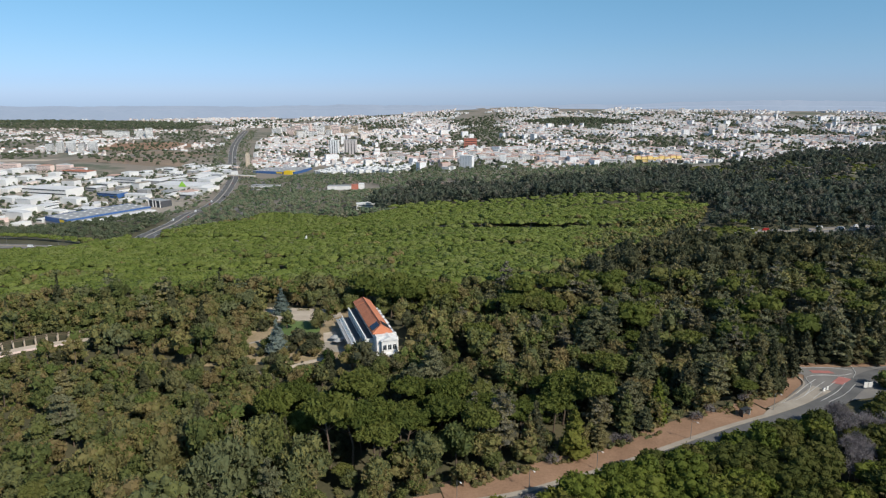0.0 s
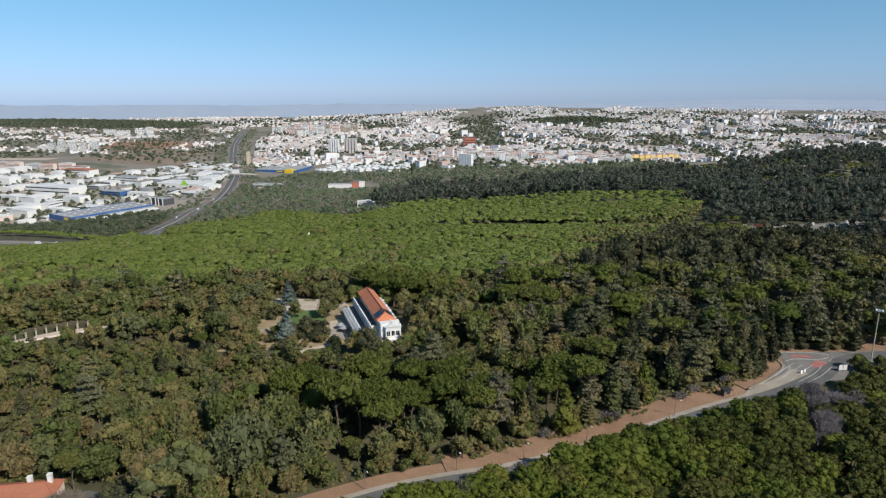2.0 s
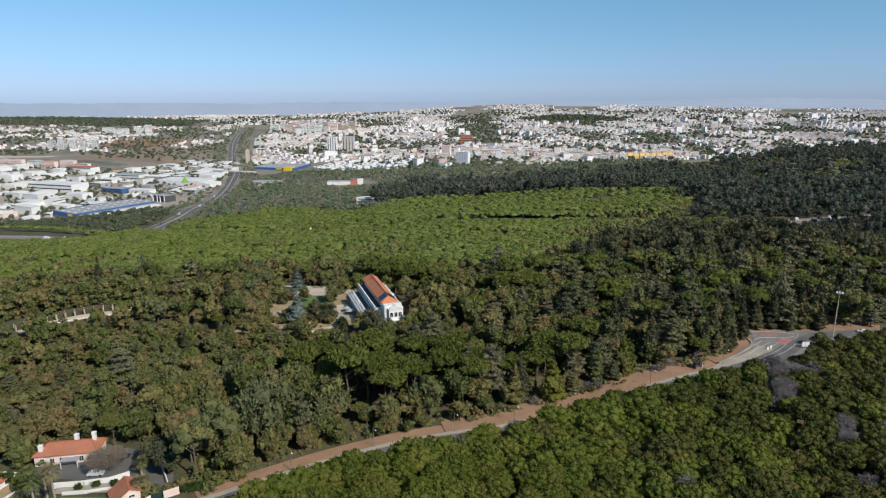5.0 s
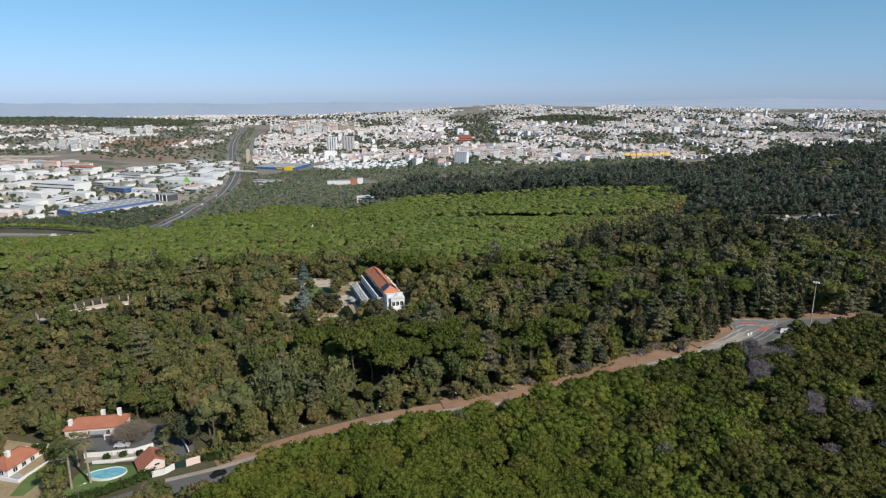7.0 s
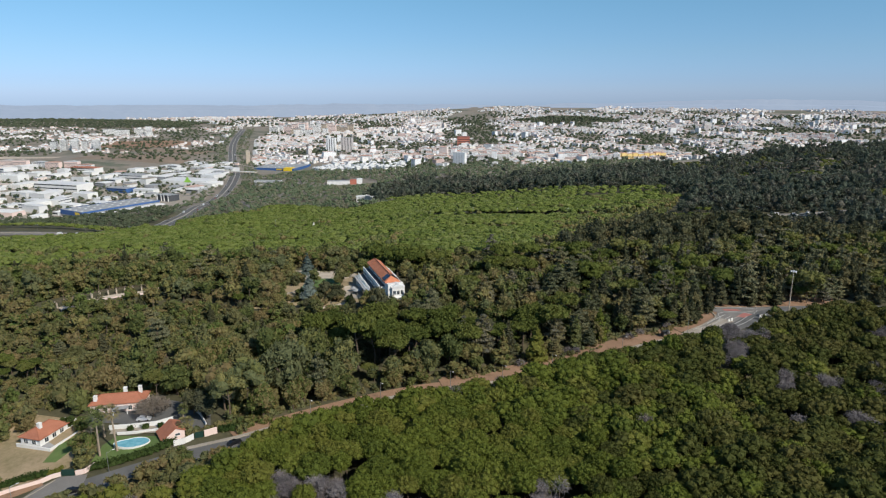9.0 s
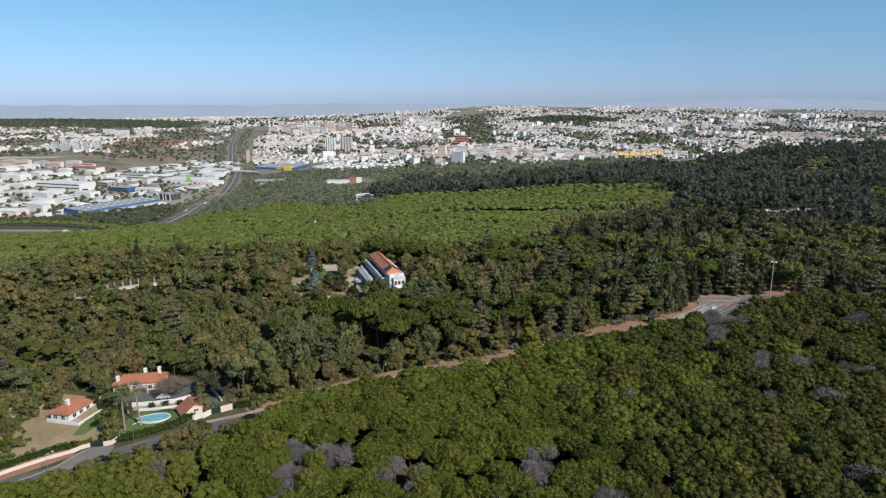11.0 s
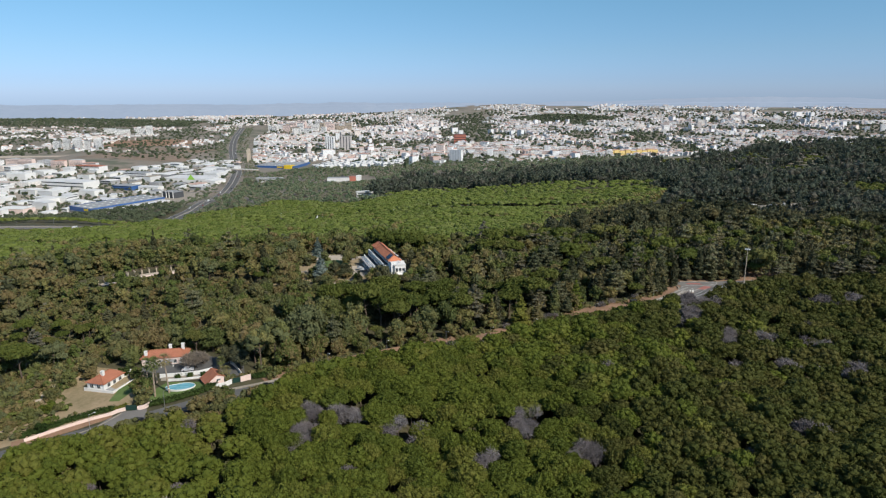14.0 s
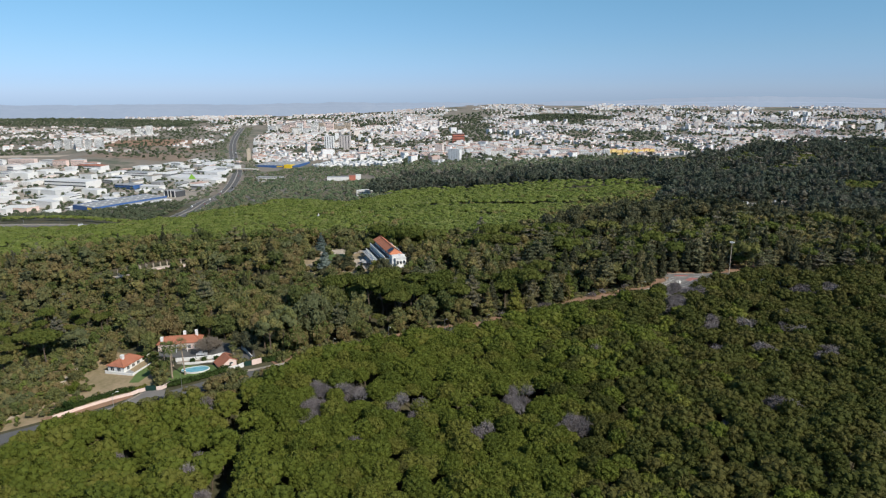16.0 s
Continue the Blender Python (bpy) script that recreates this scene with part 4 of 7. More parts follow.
pine = ((plain_side(x, y) < 0) & (y < 930)) | ((x > 520) & (patch_n > 0.14)) | ((x > 120) & (y < 640) & (patch_n > 0.30))
onplain = pine & (plain_side(x, y) < 0) & (y < 930)
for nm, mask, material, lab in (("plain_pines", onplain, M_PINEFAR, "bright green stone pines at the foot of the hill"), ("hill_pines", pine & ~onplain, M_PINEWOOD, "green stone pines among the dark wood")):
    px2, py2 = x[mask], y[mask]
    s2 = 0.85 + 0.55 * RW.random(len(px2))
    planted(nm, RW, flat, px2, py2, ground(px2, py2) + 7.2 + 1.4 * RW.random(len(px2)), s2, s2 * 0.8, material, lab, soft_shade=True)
x, y = x[~pine], y[~pine]
s = (0.75 + 1.0 * RW.random(len(x)) ** 1.3) * np.where(np.hypot(x, y) < 900, 1.0, 1.2)
s = s * np.where((x > 270) & (x < 395) & (y < 640), 0.62, 1.0)
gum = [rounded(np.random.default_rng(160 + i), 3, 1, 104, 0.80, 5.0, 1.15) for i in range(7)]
scrub = [rounded(np.random.default_rng(170 + i), 3, 1, 36, 0.85, 4.4, 0.85) for i in range(6)]
front = np.hypot(x, y) < 640
gum_fine = [rounded(np.random.default_rng(165 + i), 7, 1, 200, 0.62, 4.2, 1.3) for i in range(6)]
planted("hill_wood_front", RW, gum_fine, x[front], y[front], ground(x[front], y[front]) + 6.0 * s[front], s[front], s[front] * 1.1, M_DARKLEAF, "dark green mixed wood at the foot of the hill")
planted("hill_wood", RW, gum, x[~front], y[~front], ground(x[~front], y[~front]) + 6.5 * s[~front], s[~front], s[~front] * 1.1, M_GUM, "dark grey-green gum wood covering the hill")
line = smooth_line(MOTORWAY, 16.0)
dl = np.gradient(line, axis=0)
nl = np.stack([-dl[:, 1], dl[:, 0]], 1) / np.linalg.norm(dl, axis=1)[:, None]
q = np.concatenate([np.repeat(line, 4, 0) + np.repeat(nl, 4, 0) * (sg * (21 + 34 * RW.random((4 * len(line), 1)))) + 4 * RW.normal(size=(4 * len(line), 2)) for sg in (-1, 1)])
q = q[(q[:, 1] > 900) & (RW.random(len(q)) < 0.75)]
s = 0.55 + 0.6 * RW.random(len(q))
planted("motorway_trees", RW, scrub, q[:, 0], q[:, 1], ground(q[:, 0], q[:, 1]) + 4.5 * s, s, s, M_BELT, "pale green trees along the motorway")
BELT = [(-262, 960), (-119, 845), (-60, 870), (-144, 1015), (-80, 1190), (100, 1240), (300, 1340), (520, 1480), (520, 1640), (250, 1600), (-20, 1590), (-200, 1560), (-360, 1640), (-440, 1560), (-470, 1400), (-455, 1010), (-420, 940), (-380, 900)]
x, y = scatter(RW, BELT, 9.5)
k = (away(x, y, MOTORWAY) > 24) & (np.hypot(x + 135, y - 994) > 24) & (np.hypot(x + 210, y - 1345) > 60) & ~inside(x, y, [(-125, 1200), (-60, 1180), (10, 1215), (15, 1320), (-60, 1335), (-130, 1310)]) & (away(x, y, [(-330, 1330), (-220, 1300), (-130, 1262)]) > 11) & (RW.random(len(x)) < 0.74)
x, y = x[k], y[k]
s = 0.55 + 0.75 * RW.random(len(x))
planted("belt_wood", RW, scrub, x, y, ground(x, y) + 4.5 * s, s, s, M_BELT, "scrubby dark woods below the town")
x, y = scatter(RW, [(-47, 690), (-119, 832), (-125, 852), (-60, 872), (-26, 700)], 6.9)
k = away(x, y, HIGHWAY) > 8.5
x, y = x[k], y[k]
s = 0.78 + 0.6 * RW.random(len(x))
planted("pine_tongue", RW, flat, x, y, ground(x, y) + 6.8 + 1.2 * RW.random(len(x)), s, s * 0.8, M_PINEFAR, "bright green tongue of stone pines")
CLEARING = [(-120, 1250), (-60, 1235), (0, 1262), (10, 1320), (-60, 1335), (-125, 1310)]
patch("bare_clearing", CLEARING, 0.5, M_DIRT, "bare reddish earth clearing among the woods")
ribbon("wood_road", [(-330, 1330), (-220, 1300), (-130, 1262), (-60, 1290), (30, 1345)], -4, 4, 0.9, M_OLD_ASPHALT, "pale road through the woods below the town", 12)
x, y = scatter(RW, [(-130, 895), (-60, 875), (-25, 925), (-50, 995), (-115, 985)], 9.0)
s = 0.6 + 0.5 * RW.random(len(x))
planted("clearing_scrub", RW, scrub, x, y, ground(x, y) + 4.5 * s, s, s, M_BELT, "scrubby trees between the pines and the villa")
WEST = [(-1100, 700), (-700, 730), (-430, 780), (-440, 900), (-460, 1000), (-540, 1100), (-640, 1035), (-720, 1030), (-900, 960), (-1100, 900)]
x, y = scatter(RW, WEST, 11.0)
k = (away(x, y, MOTORWAY) > 22) & (away(x, y, HIGHWAY) > 18) & (RW.random(len(x)) < 0.7)
x, y = x[k], y[k]
s = 0.7 + 0.6 * RW.random(len(x))
planted("roadside_wood", RW, scrub, x, y, ground(x, y) + 5.0 * s, s, s, M_TOWNTREE, "dark roadside trees by the motorway")


# ---- the long house in the wood ----
def spot(x, y, rz=0.0, up=0.0):
    return pose(x, y, gz(x, y) + up, 0, 0, rz)


def window_part(bm_box, parent, label="dark window in a white frame"):
    """A recessed pane with a frame proud of the wall. bm_box: x, y, z of the centre, width, height, and the wall's outward axis."""
    x, y, z, w, h, axis = bm_box
    fr, gl = bmesh.new(), bmesh.new()
    for dx0, dx1, dz0, dz1 in ((-w / 2 - 0.1, -w / 2, -h / 2, h / 2), (w / 2, w / 2 + 0.1, -h / 2, h / 2), (-w / 2 - 0.1, w / 2 + 0.1, h / 2, h / 2 + 0.1), (-w / 2 - 0.15, w / 2 + 0.15, -h / 2 - 0.12, -h / 2),
                               (-0.03, 0.03, -h / 2, h / 2)):
        box(fr, dx0, dx1, -0.08, 0.04, dz0, dz1)
    box(gl, -w / 2, w / 2, -0.02, 0.03, -h / 2, h / 2)
    rot = {"-y": 0, "x": 90, "y": 180, "-x": -90}[axis]
    frame_ob = part("window", fr, M_WHITE, parent, label)
    frame_ob.matrix_basis = pose(x, y, z, 0, 0, rot)
    part("pane", gl, M_GLASS, frame_ob)
    return frame_ob


inn = thing("long_house", pose(-32.6, 246.6, 0.4, 0, 0, 19.2), "long white house with an orange tiled roof and terraces", "building")
bm = bmesh.new()
box(bm, -3.1, 3.1, -21.5, 21.5, -1.0, 10.8)
part("wall", bm, M_WHITE, inn)
bm = bmesh.new()
hip(bm, -3.9, 3.9, -18.5, 22.4, 11.1, 2.6, 2.4)
part("roof", bm, M_TILE_BRIGHT, inn, "bright orange clay tile roof")
bm = bmesh.new()
tube(bm, (0, -15.4, 13.75), (0, 20.0, 13.75), 0.22, 0.22, 6)
for s in (-1, 1):
    tube(bm, (s * 3.8, 22.3, 11.15), (0, 20.0, 13.75), 0.18, 0.18, 6)
    tube(bm, (-0.3, 15 + 0.2 * s, 13.55), (-3.8, 15 + 0.2 * s, 11.25), 0.12, 0.12, 6)
part("ridge", bm, M_RIDGE, inn, "darker ridge tiles")
bm = bmesh.new()                                                  # front gable block with a low pediment
box(bm, -1.4, 4.6, -23.0, -18.2, -1.0, 9.6)
part("front_block", bm, M_WHITE, inn)
bm = bmesh.new()
v = [bm.verts.new(p) for p in ((-1.8, -23.4, 9.6), (5.0, -23.4, 9.6), (5.0, -18.2, 9.6), (-1.8, -18.2, 9.6), (1.6, -23.4, 11.2), (1.6, -18.2, 11.2))]
for q in ((0, 1, 4), (2, 3, 5), (0, 4, 5, 3), (1, 2, 5, 4), (0, 3, 2, 1)):
    bm.faces.new([v[i] for i in q])
part("pediment", bm, M_WHITE, inn, "white pediment over the front")
for s in (-1, 1):
    bm = bmesh.new()
    box(bm, -1.7, 1.7, -2.4, 2.4, 0, 0.12)
    for i in range(3):
        box(bm, -1.7, 1.7, -2.42 + 1.6 * i, -2.38 + 1.6 * i, 0.12, 0.15)
    ob = part("solar_panel", bm, M_PANEL, inn, "dark blue solar panel")
    ob.matrix_basis = pose(s * 2.0, -13.8 if s < 0 else -13.4, 12.55, 0, s * 33.7, 0)
for i in range(3):
    window_part((-0.3 + 1.9 * i, -23.02, 6.9, 1.3, 1.9, "-y"), inn)
    window_part((-0.3 + 1.9 * i, -23.02, 2.4, 1.2, 1.8, "-y"), inn)
bm = bmesh.new()
box(bm, -1.6, 4.8, -24.6, -23.0, 4.4, 4.75)
part("balcony", bm, M_WHITE, inn)
for s in (-1.3, 0.7, 2.6, 4.5):
    bm = bmesh.new()
    box(bm, s - 0.25, s + 0.25, -24.6, -24.1, -1.0, 4.4)
    part("pillar", bm, M_WHITE, inn)
bm = bmesh.new()                                                  # upper side terrace
box(bm, -6.4, -3.1, -16, 21, -1.0, 8.4)
part("side_wing", bm, M_WHITE, inn)
bm = bmesh.new()
box(bm, -5.9, -3.15, -15.6, 20.6, 8.4, 8.55)
part("flat_roof", bm, M_SLATE, inn, "dark flat roof of the side wing")
bm = bmesh.new()
box(bm, -6.4, -5.9, -16, 21, 8.4, 9.2)
part("parapet", bm, M_WHITE, inn, "white parapet of the upper terrace")
bm = bmesh.new()
box(bm, -10.8, -6.4, -15, 19, -1.0, 5.4)
part("terrace_wall", bm, M_WHITE, inn)
bm = bmesh.new()
box(bm, -9.4, -6.4, -15, 19, 5.4, 5.52)
part("terrace_floor", bm, M_SLATE, inn, "dark terrace floor")
for i in range(11):
    bm = bmesh.new()
    box(bm, -9.8, -9.4, -14.8 + 3.1 * i, -13.0 + 3.1 * i, 5.4, 6.9)
    part("parapet", bevelled(bm, 0.06), M_WHITE, inn)
for i in range(17):
    bm = bmesh.new()
    box(bm, -12.2, -9.8, -14.8 + 2.0 * i, -13.2 + 2.0 * i, 5.0, 5.15, pose(0, 0, 0, 0, 0, 0))
    part("canopy_slat", bm, M_GREYROOF, inn)
for i in range(10):
    window_part((-3.12, -13.5 + 3.7 * i, 9.6, 2.2, 1.0, "-x"), inn)
for i in range(9):
    window_part((-6.42, -13.0 + 3.9 * i, 6.9, 2.4, 1.5, "-x"), inn)
    window_part((-10.82, -12.4 + 3.7 * i, 2.6, 2.2, 2.0, "-x"), inn)
bm = bmesh.new()
box(bm, 3.1, 6.2, -18, 18, -1.0, 8.6)
part("east_wing", bm, M_WHITE, inn)
bm = bmesh.new()
box(bm, 3.2, 6.0, -17.6, 17.6, 8.6, 8.75)
part("flat_roof", bm, M_GREYROOF, inn)
RH = np.random.default_rng(5)
for i in range(9):
    bm = bmesh.new()
    w, l, h = 0.7 + 0.5 * RH.random(), 1.0 + 0.9 * RH.random(), 0.8 + 0.7 * RH.random()
    yy = -16.5 + 3.9 * i + RH.random()
    box(bm, 4.7 - w, 4.7 + w, yy - l / 2, yy + l / 2, 8.75, 8.75 + h)
    part("air_handler", bevelled(bm, 0.06), M_WHITE, inn, "white air handling box")
for i in range(3):
    bm = bmesh.new()
    tube(bm, (4.3 + 0.6 * i, -16, 9.3), (4.3 + 0.6 * i, 16, 9.3), 0.28, 0.28, 8)
    part("duct", bm, M_METAL, inn, "silvery duct")


def parasol(x, y):
    ob = thing("parasol", spot(x, y), "closed grey canvas parasol on the forecourt", "parasol", "parasols on the forecourt")
    bm = bmesh.new()
    tube(bm, (0, 0, 0.1), (0, 0, 3.2), 0.05, 0.04, 6)
    part("pole", bm, M_DARKMETAL, ob)
    bm = bmesh.new()
    tube(bm, (0, 0, 2.2), (0, 0, 3.3), 2.0, 0.1, 8)
    part("canopy", bm, M_GREYROOF, ob)
    bm = bmesh.new()
    box(bm, -0.4, 0.4, -0.4, 0.4, 0.0, 0.12)
    part("base", bm, M_DARKMETAL, ob)


# grounds of the long house
patch("forecourt", [(-53, 239), (-42, 235), (-46, 262), (-52, 262), (-53, 250)], 0.32, M_PAVING, "pale paved forecourt beside the house")
patch("forecourt_edge", [(-53, 246), (-47, 246), (-50, 258), (-55, 256)], 0.40, M_GRAVEL, "sandy corner of the forecourt")
for px, py in ((-46.5, 243.5), (-44.0, 246.5), (-48.5, 247.0)):
    parasol(px, py)
patch("garden_ground", [(-98, 228), (-50, 229), (-40, 232), (-46, 270), (-50, 296), (-92, 300), (-100, 262)], 0.16, M_DRY_LAWN, "dry grass of the garden")
patch("lawn", [(-78, 252), (-57, 255), (-58, 272), (-76, 273)], 0.32, M_LAWN, "bright watered lawn in the garden")
patch("dry_lawn", [(-86, 240), (-77, 238), (-75, 252), (-84, 257)], 0.30, M_DRY_LAWN, "patchy yellow lawn in the garden")
patch("gravel_court", [(-88, 274), (-58, 270), (-51, 282), (-56, 297), (-90, 298)], 0.32, M_GRAVEL, "pale gravel court in the garden")
ribbon("garden_path", [(-97, 244), (-86, 246), (-76, 251), (-64, 254)], -0.7, 0.7, 0.42, M_PAVING, "pale edged garden path", 2.0, category="path")
ribbon("lower_path", [(-103, 220), (-88, 223), (-70, 222.5), (-58, 228), (-50, 231)], -0.9, 0.9, 0.36, M_GRAVEL, "sandy path below the garden", 2.0, category="path")
for bx0, by0, bl in ((-80, 286, 7.0), (-72, 292, 6.0)):
    hob = thing("low_hedge", spot(bx0, by0, 8), "clipped brown hedge round a gravel bed", "hedge", "low hedges of the court")
    v, f = merge([leaf_cloud(RH, np.column_stack([(RH.random(220) - 0.5) * bl, (RH.random(220) - 0.5) * 1.4, RH.random(220) * 1.1]), np.tile([0, 0, 1.0], (220, 1)), 0.22)])
    tris("leaves", v, f, M_OLIVE, parent=hob)
wob = thing("white_wall", spot(-118, 258.5, 6), "low white boundary wall in the wood", "wall")
bm = bmesh.new()
box(bm, -4.5, 4.5, -0.3, 0.3, -0.5, 2.6)
part("wall", bevelled(bm, 0.08), M_WHITE, wob)
gate_house = thing("gate_pillar", spot(-49, 232.5, 15), "white gate pillar by the garden path", "pillar")
bm = bmesh.new()
box(bm, -0.6, 0.6, -0.6, 0.6, -0.4, 2.4)
box(bm, -0.75, 0.75, -0.75, 0.75, 2.4, 2.6)
part("pillar", bm, M_WHITE, gate_house)

# pergola walk
WALK_LINE = [(-186, 219), (-178, 228), (-170, 235), (-160.5, 240.6), (-150, 245.5)]
ribbon("pergola_walk", WALK_LINE, -1.4, 2.6, 0.45, M_GRAVEL, "pale sandy walk curving under the pergola", 2.0, category="path")
ribbon("walk_edge", WALK_LINE, -2.2, -1.4, 0.50, M_PINK, "pink paved edge of the walk", 2.0, category="path")
pts_w = smooth_line(WALK_LINE, 3.2)
perg = thing("pergola", spot(-168, 237), "weathered stone and timber pergola along the walk", "pergola")
base_m = perg.matrix_basis.inverted()
last = None
for i, (px, py) in enumerate(pts_w):
    dx, dy = pts_w[min(i + 1, len(pts_w) - 1)] - pts_w[max(i - 1, 0)]
    n = Vector((-dy, dx, 0)).normalized()
    tops = []
    for o in (3.0, 5.4):
        q = Vector((px, py, 0)) + n * o
        q.z = gz(q.x, q.y)
        loc = base_m @ q
        bm = bmesh.new()
        box(bm, -0.2, 0.2, -0.2, 0.2, -0.4, 3.0, Matrix.Translation(loc))
        part("column", bm, M_GRAVEL, perg)
        tops.append(loc + Vector((0, 0, 3.05)))
    bm = bmesh.new()
    tube(bm, tops[0] - (tops[1] - tops[0]) * 0.3, tops[1] + (tops[1] - tops[0]) * 0.3, 0.1, 0.1, 5)
    part("rafter", bm, M_BARK, perg)
    if last:
        for a0, b0 in zip(last, tops):
            bm = bmesh.new()
            tube(bm, a0, b0, 0.1, 0.1, 5)
            part("beam", bm, M_BARK, perg)
    last = tops

# cedar and garden trees
RG = np.random.default_rng(31)
for cx, cy, h, r in ((-69.5, 236.5, 12.5, 5.4), (-80.5, 285, 11.0, 4.8)):
    ced = thing("blue_cedar", spot(cx, cy), "blue-grey cedar standing in the garden", "tree", "blue cedars of the garden")
    part("trunk", trunk_bm(RG, h * 0.8, 0.3, 1.6), M_BARK, ced)
    v, f = conical(RG, 9, 1, 900, 0.40, r, h)
    tris("crown", v + [0, 0, h * 0.52], f, M_CEDAR, parent=ced, smooth=True)


def lone_tree(x, y, h, r, material, label, name="garden_tree", tall=0.95, n=18, leaves=800, leaf=0.36):
    ob = thing(name, spot(x, y), label, "tree", "trees of the gardens")
    part("trunk", trunk_bm(RG, h - r * 0.7, 0.22 + r * 0.02, r * 0.5), M_BARK, ob)
    v, f = rounded(RG, n, 1, leaves, leaf, r, tall)
    tris("crown", v + [0, 0, h - r * 0.85 * tall], f, material, parent=ob)
    return ob


for gxx, gyy, h, r, mt, lb in (
        (-57.5, 262, 9.5, 5.0, M_OLIVE, "spreading olive-green tree beside the forecourt"), (-55, 276, 8.5, 4.2, M_LEAF, "green tree shading the gravel court"),
        (-72, 262, 7.5, 3.6, M_LEAF, "round dense green tree on the lawn"), (-95, 252, 10, 5.5, M_OLIVE, "broad olive-green tree on the dry lawn"),
        (-62, 245, 6.5, 4.0, M_DARKLEAF, "dark round tree by the lawn"), (-56, 243, 5.5, 3.6, M_DARKLEAF, "dark round tree by the lawn"), (-74, 238, 5, 2.8, M_LEAF, "low green tree below the cedar"),
        (-37.5, 222.0, 10, 5.0, M_LEAF, "large round tree before the house front"), (-14, 213, 9.0, 4.8, M_LEAF, "large round tree before the house front"),
        (-9, 229, 11, 5.4, M_DARKLEAF, "dark tree against the house"), (-4, 243, 12, 5.4, M_LEAF, "full green tree against the house"), (-50, 292, 9, 4.5, M_LEAF, "green tree behind the house"),
        (-20.5, 214.5, 8.0, 4.2, M_DARKLEAF, "dark round tree before the house front"), (-13, 240, 11, 5.0, M_LEAF, "full green tree against the house"), (-17, 254, 11.5, 5.2, M_DARKLEAF, "dark tree along the house"),
        (-22, 268, 11, 5.0, M_LEAF, "full green tree along the house"), (-32, 280, 10, 5.0, M_LEAF, "green tree behind the house"), (-41, 284, 9, 4.6, M_OLIVE, "olive-green tree behind the house"),
        (-86, 266, 7, 3.6, M_LEAF, "round green tree in the garden"), (-97, 272, 9, 5.0, M_OLIVE, "broad olive-green tree at the garden's edge"), (-101, 240, 8, 4.6, M_LEAF, "broad green tree at the garden's edge"),
        (-66, 232, 4.5, 3.0, M_LEAF, "low green tree below the lawn"), (-58, 236, 5, 3.2, M_DARKLEAF, "dark round tree below the lawn"), (-84, 231, 6, 3.6, M_LEAF, "low green tree below the dry lawn"),
        (-92, 284, 9, 4.6, M_LEAF, "green tree at the garden's edge"), (-70, 300, 9, 4.8, M_LEAF, "green tree behind the gravel court"), (-60, 290, 8, 4.0, M_OLIVE, "olive-green tree behind the gravel court"),
        (-91, 258, 8.5, 5.0, M_OLIVE, "broad olive-green tree by the dry lawn"), (-99, 249, 8.5, 4.8, M_OLIVE, "broad olive-green tree at the garden's edge"), (-87, 243, 6.5, 4.0, M_LEAF, "round green tree on the dry lawn"),
        (-84, 237.5, 5.5, 3.4, M_LEAF, "low green tree below the dry lawn"), (-93, 236, 6, 3.8, M_OLIVE, "olive-green tree below the dry lawn"), (-25.5, 214, 9.0, 4.4, M_LEAF, "round tree before the house front"), (-14, 221, 10, 4.8, M_LEAF, "large round tree before the house front"),
        (-93, 246, 8, 4.8, M_OLIVE, "broad olive-green tree by the dry lawn"), (-29, 217, 8, 4.2, M_DARKLEAF, "dark round tree before the house front"), (-19, 216.5, 8.5, 4.4, M_LEAF, "round tree before the house front"), (-89, 268, 8, 4.4, M_LEAF, "green tree beside the garden"),
        (-33.5, 221, 11, 5.4, M_DARKLEAF, "dense dark tree hiding the foot of the house"), (-15, 220, 11, 5.6, M_LEAF, "dense round tree hiding the foot of the house"), (-24, 219, 6.5, 3.8, M_DARKLEAF, "dark bush at the foot of the house"),
        (-90, 238, 10, 5.8, M_OLIVE, "broad olive-green tree beside the dry lawn"), (-98, 246, 11, 6.0, M_OLIVE, "broad olive-green tree beside the dry lawn"),
        (-47, 227.5, 5, 2.6, M_HEDGE, "rounded shrub by the gate pillar")):
    lone_tree(gxx, gyy, h, r, mt, lb)

# trees and shrubs that fill the garden between its courts
x2, y2 = scatter(RG, [(-99, 226), (-50, 229), (-42, 231), (-50, 241), (-57, 249), (-78, 250), (-76, 238), (-87, 240), (-85, 258), (-79, 262), (-79, 273), (-90, 276), (-92, 298), (-102, 296), (-104, 250)], 4.6)
k = (away(x2, y2, [(-97, 244), (-86, 246), (-76, 251), (-64, 254)]) > 2.2) & (away(x2, y2, [(-103, 220), (-88, 223), (-70, 222.5), (-58, 228), (-50, 231)]) > 2.4) & (np.hypot(x2 + 69.5, y2 - 236.5) > 4.5)
x2, y2 = x2[k], y2[k]
s2 = 0.42 + 0.42 * RG.random(len(x2))
for bush_m, bush_half in ((M_LEAF, 0), (M_OLIVE, 1), (M_DARKLEAF, 2)):
    bk = np.arange(len(x2)) % 3 == bush_half
    bushes = tree_kinds("garden_bush", [rounded(np.random.default_rng(300 + i), 12, 1, 500, 0.4, 4.0, 0.9) for i in range(3)], 2.8, 0.16, 1.2, bush_m, "full leafy bush in the garden of the long house", "bushes of the garden", RG)
    plant(bushes, RG, x2[bk], y2[bk], s2[bk], s2[bk])

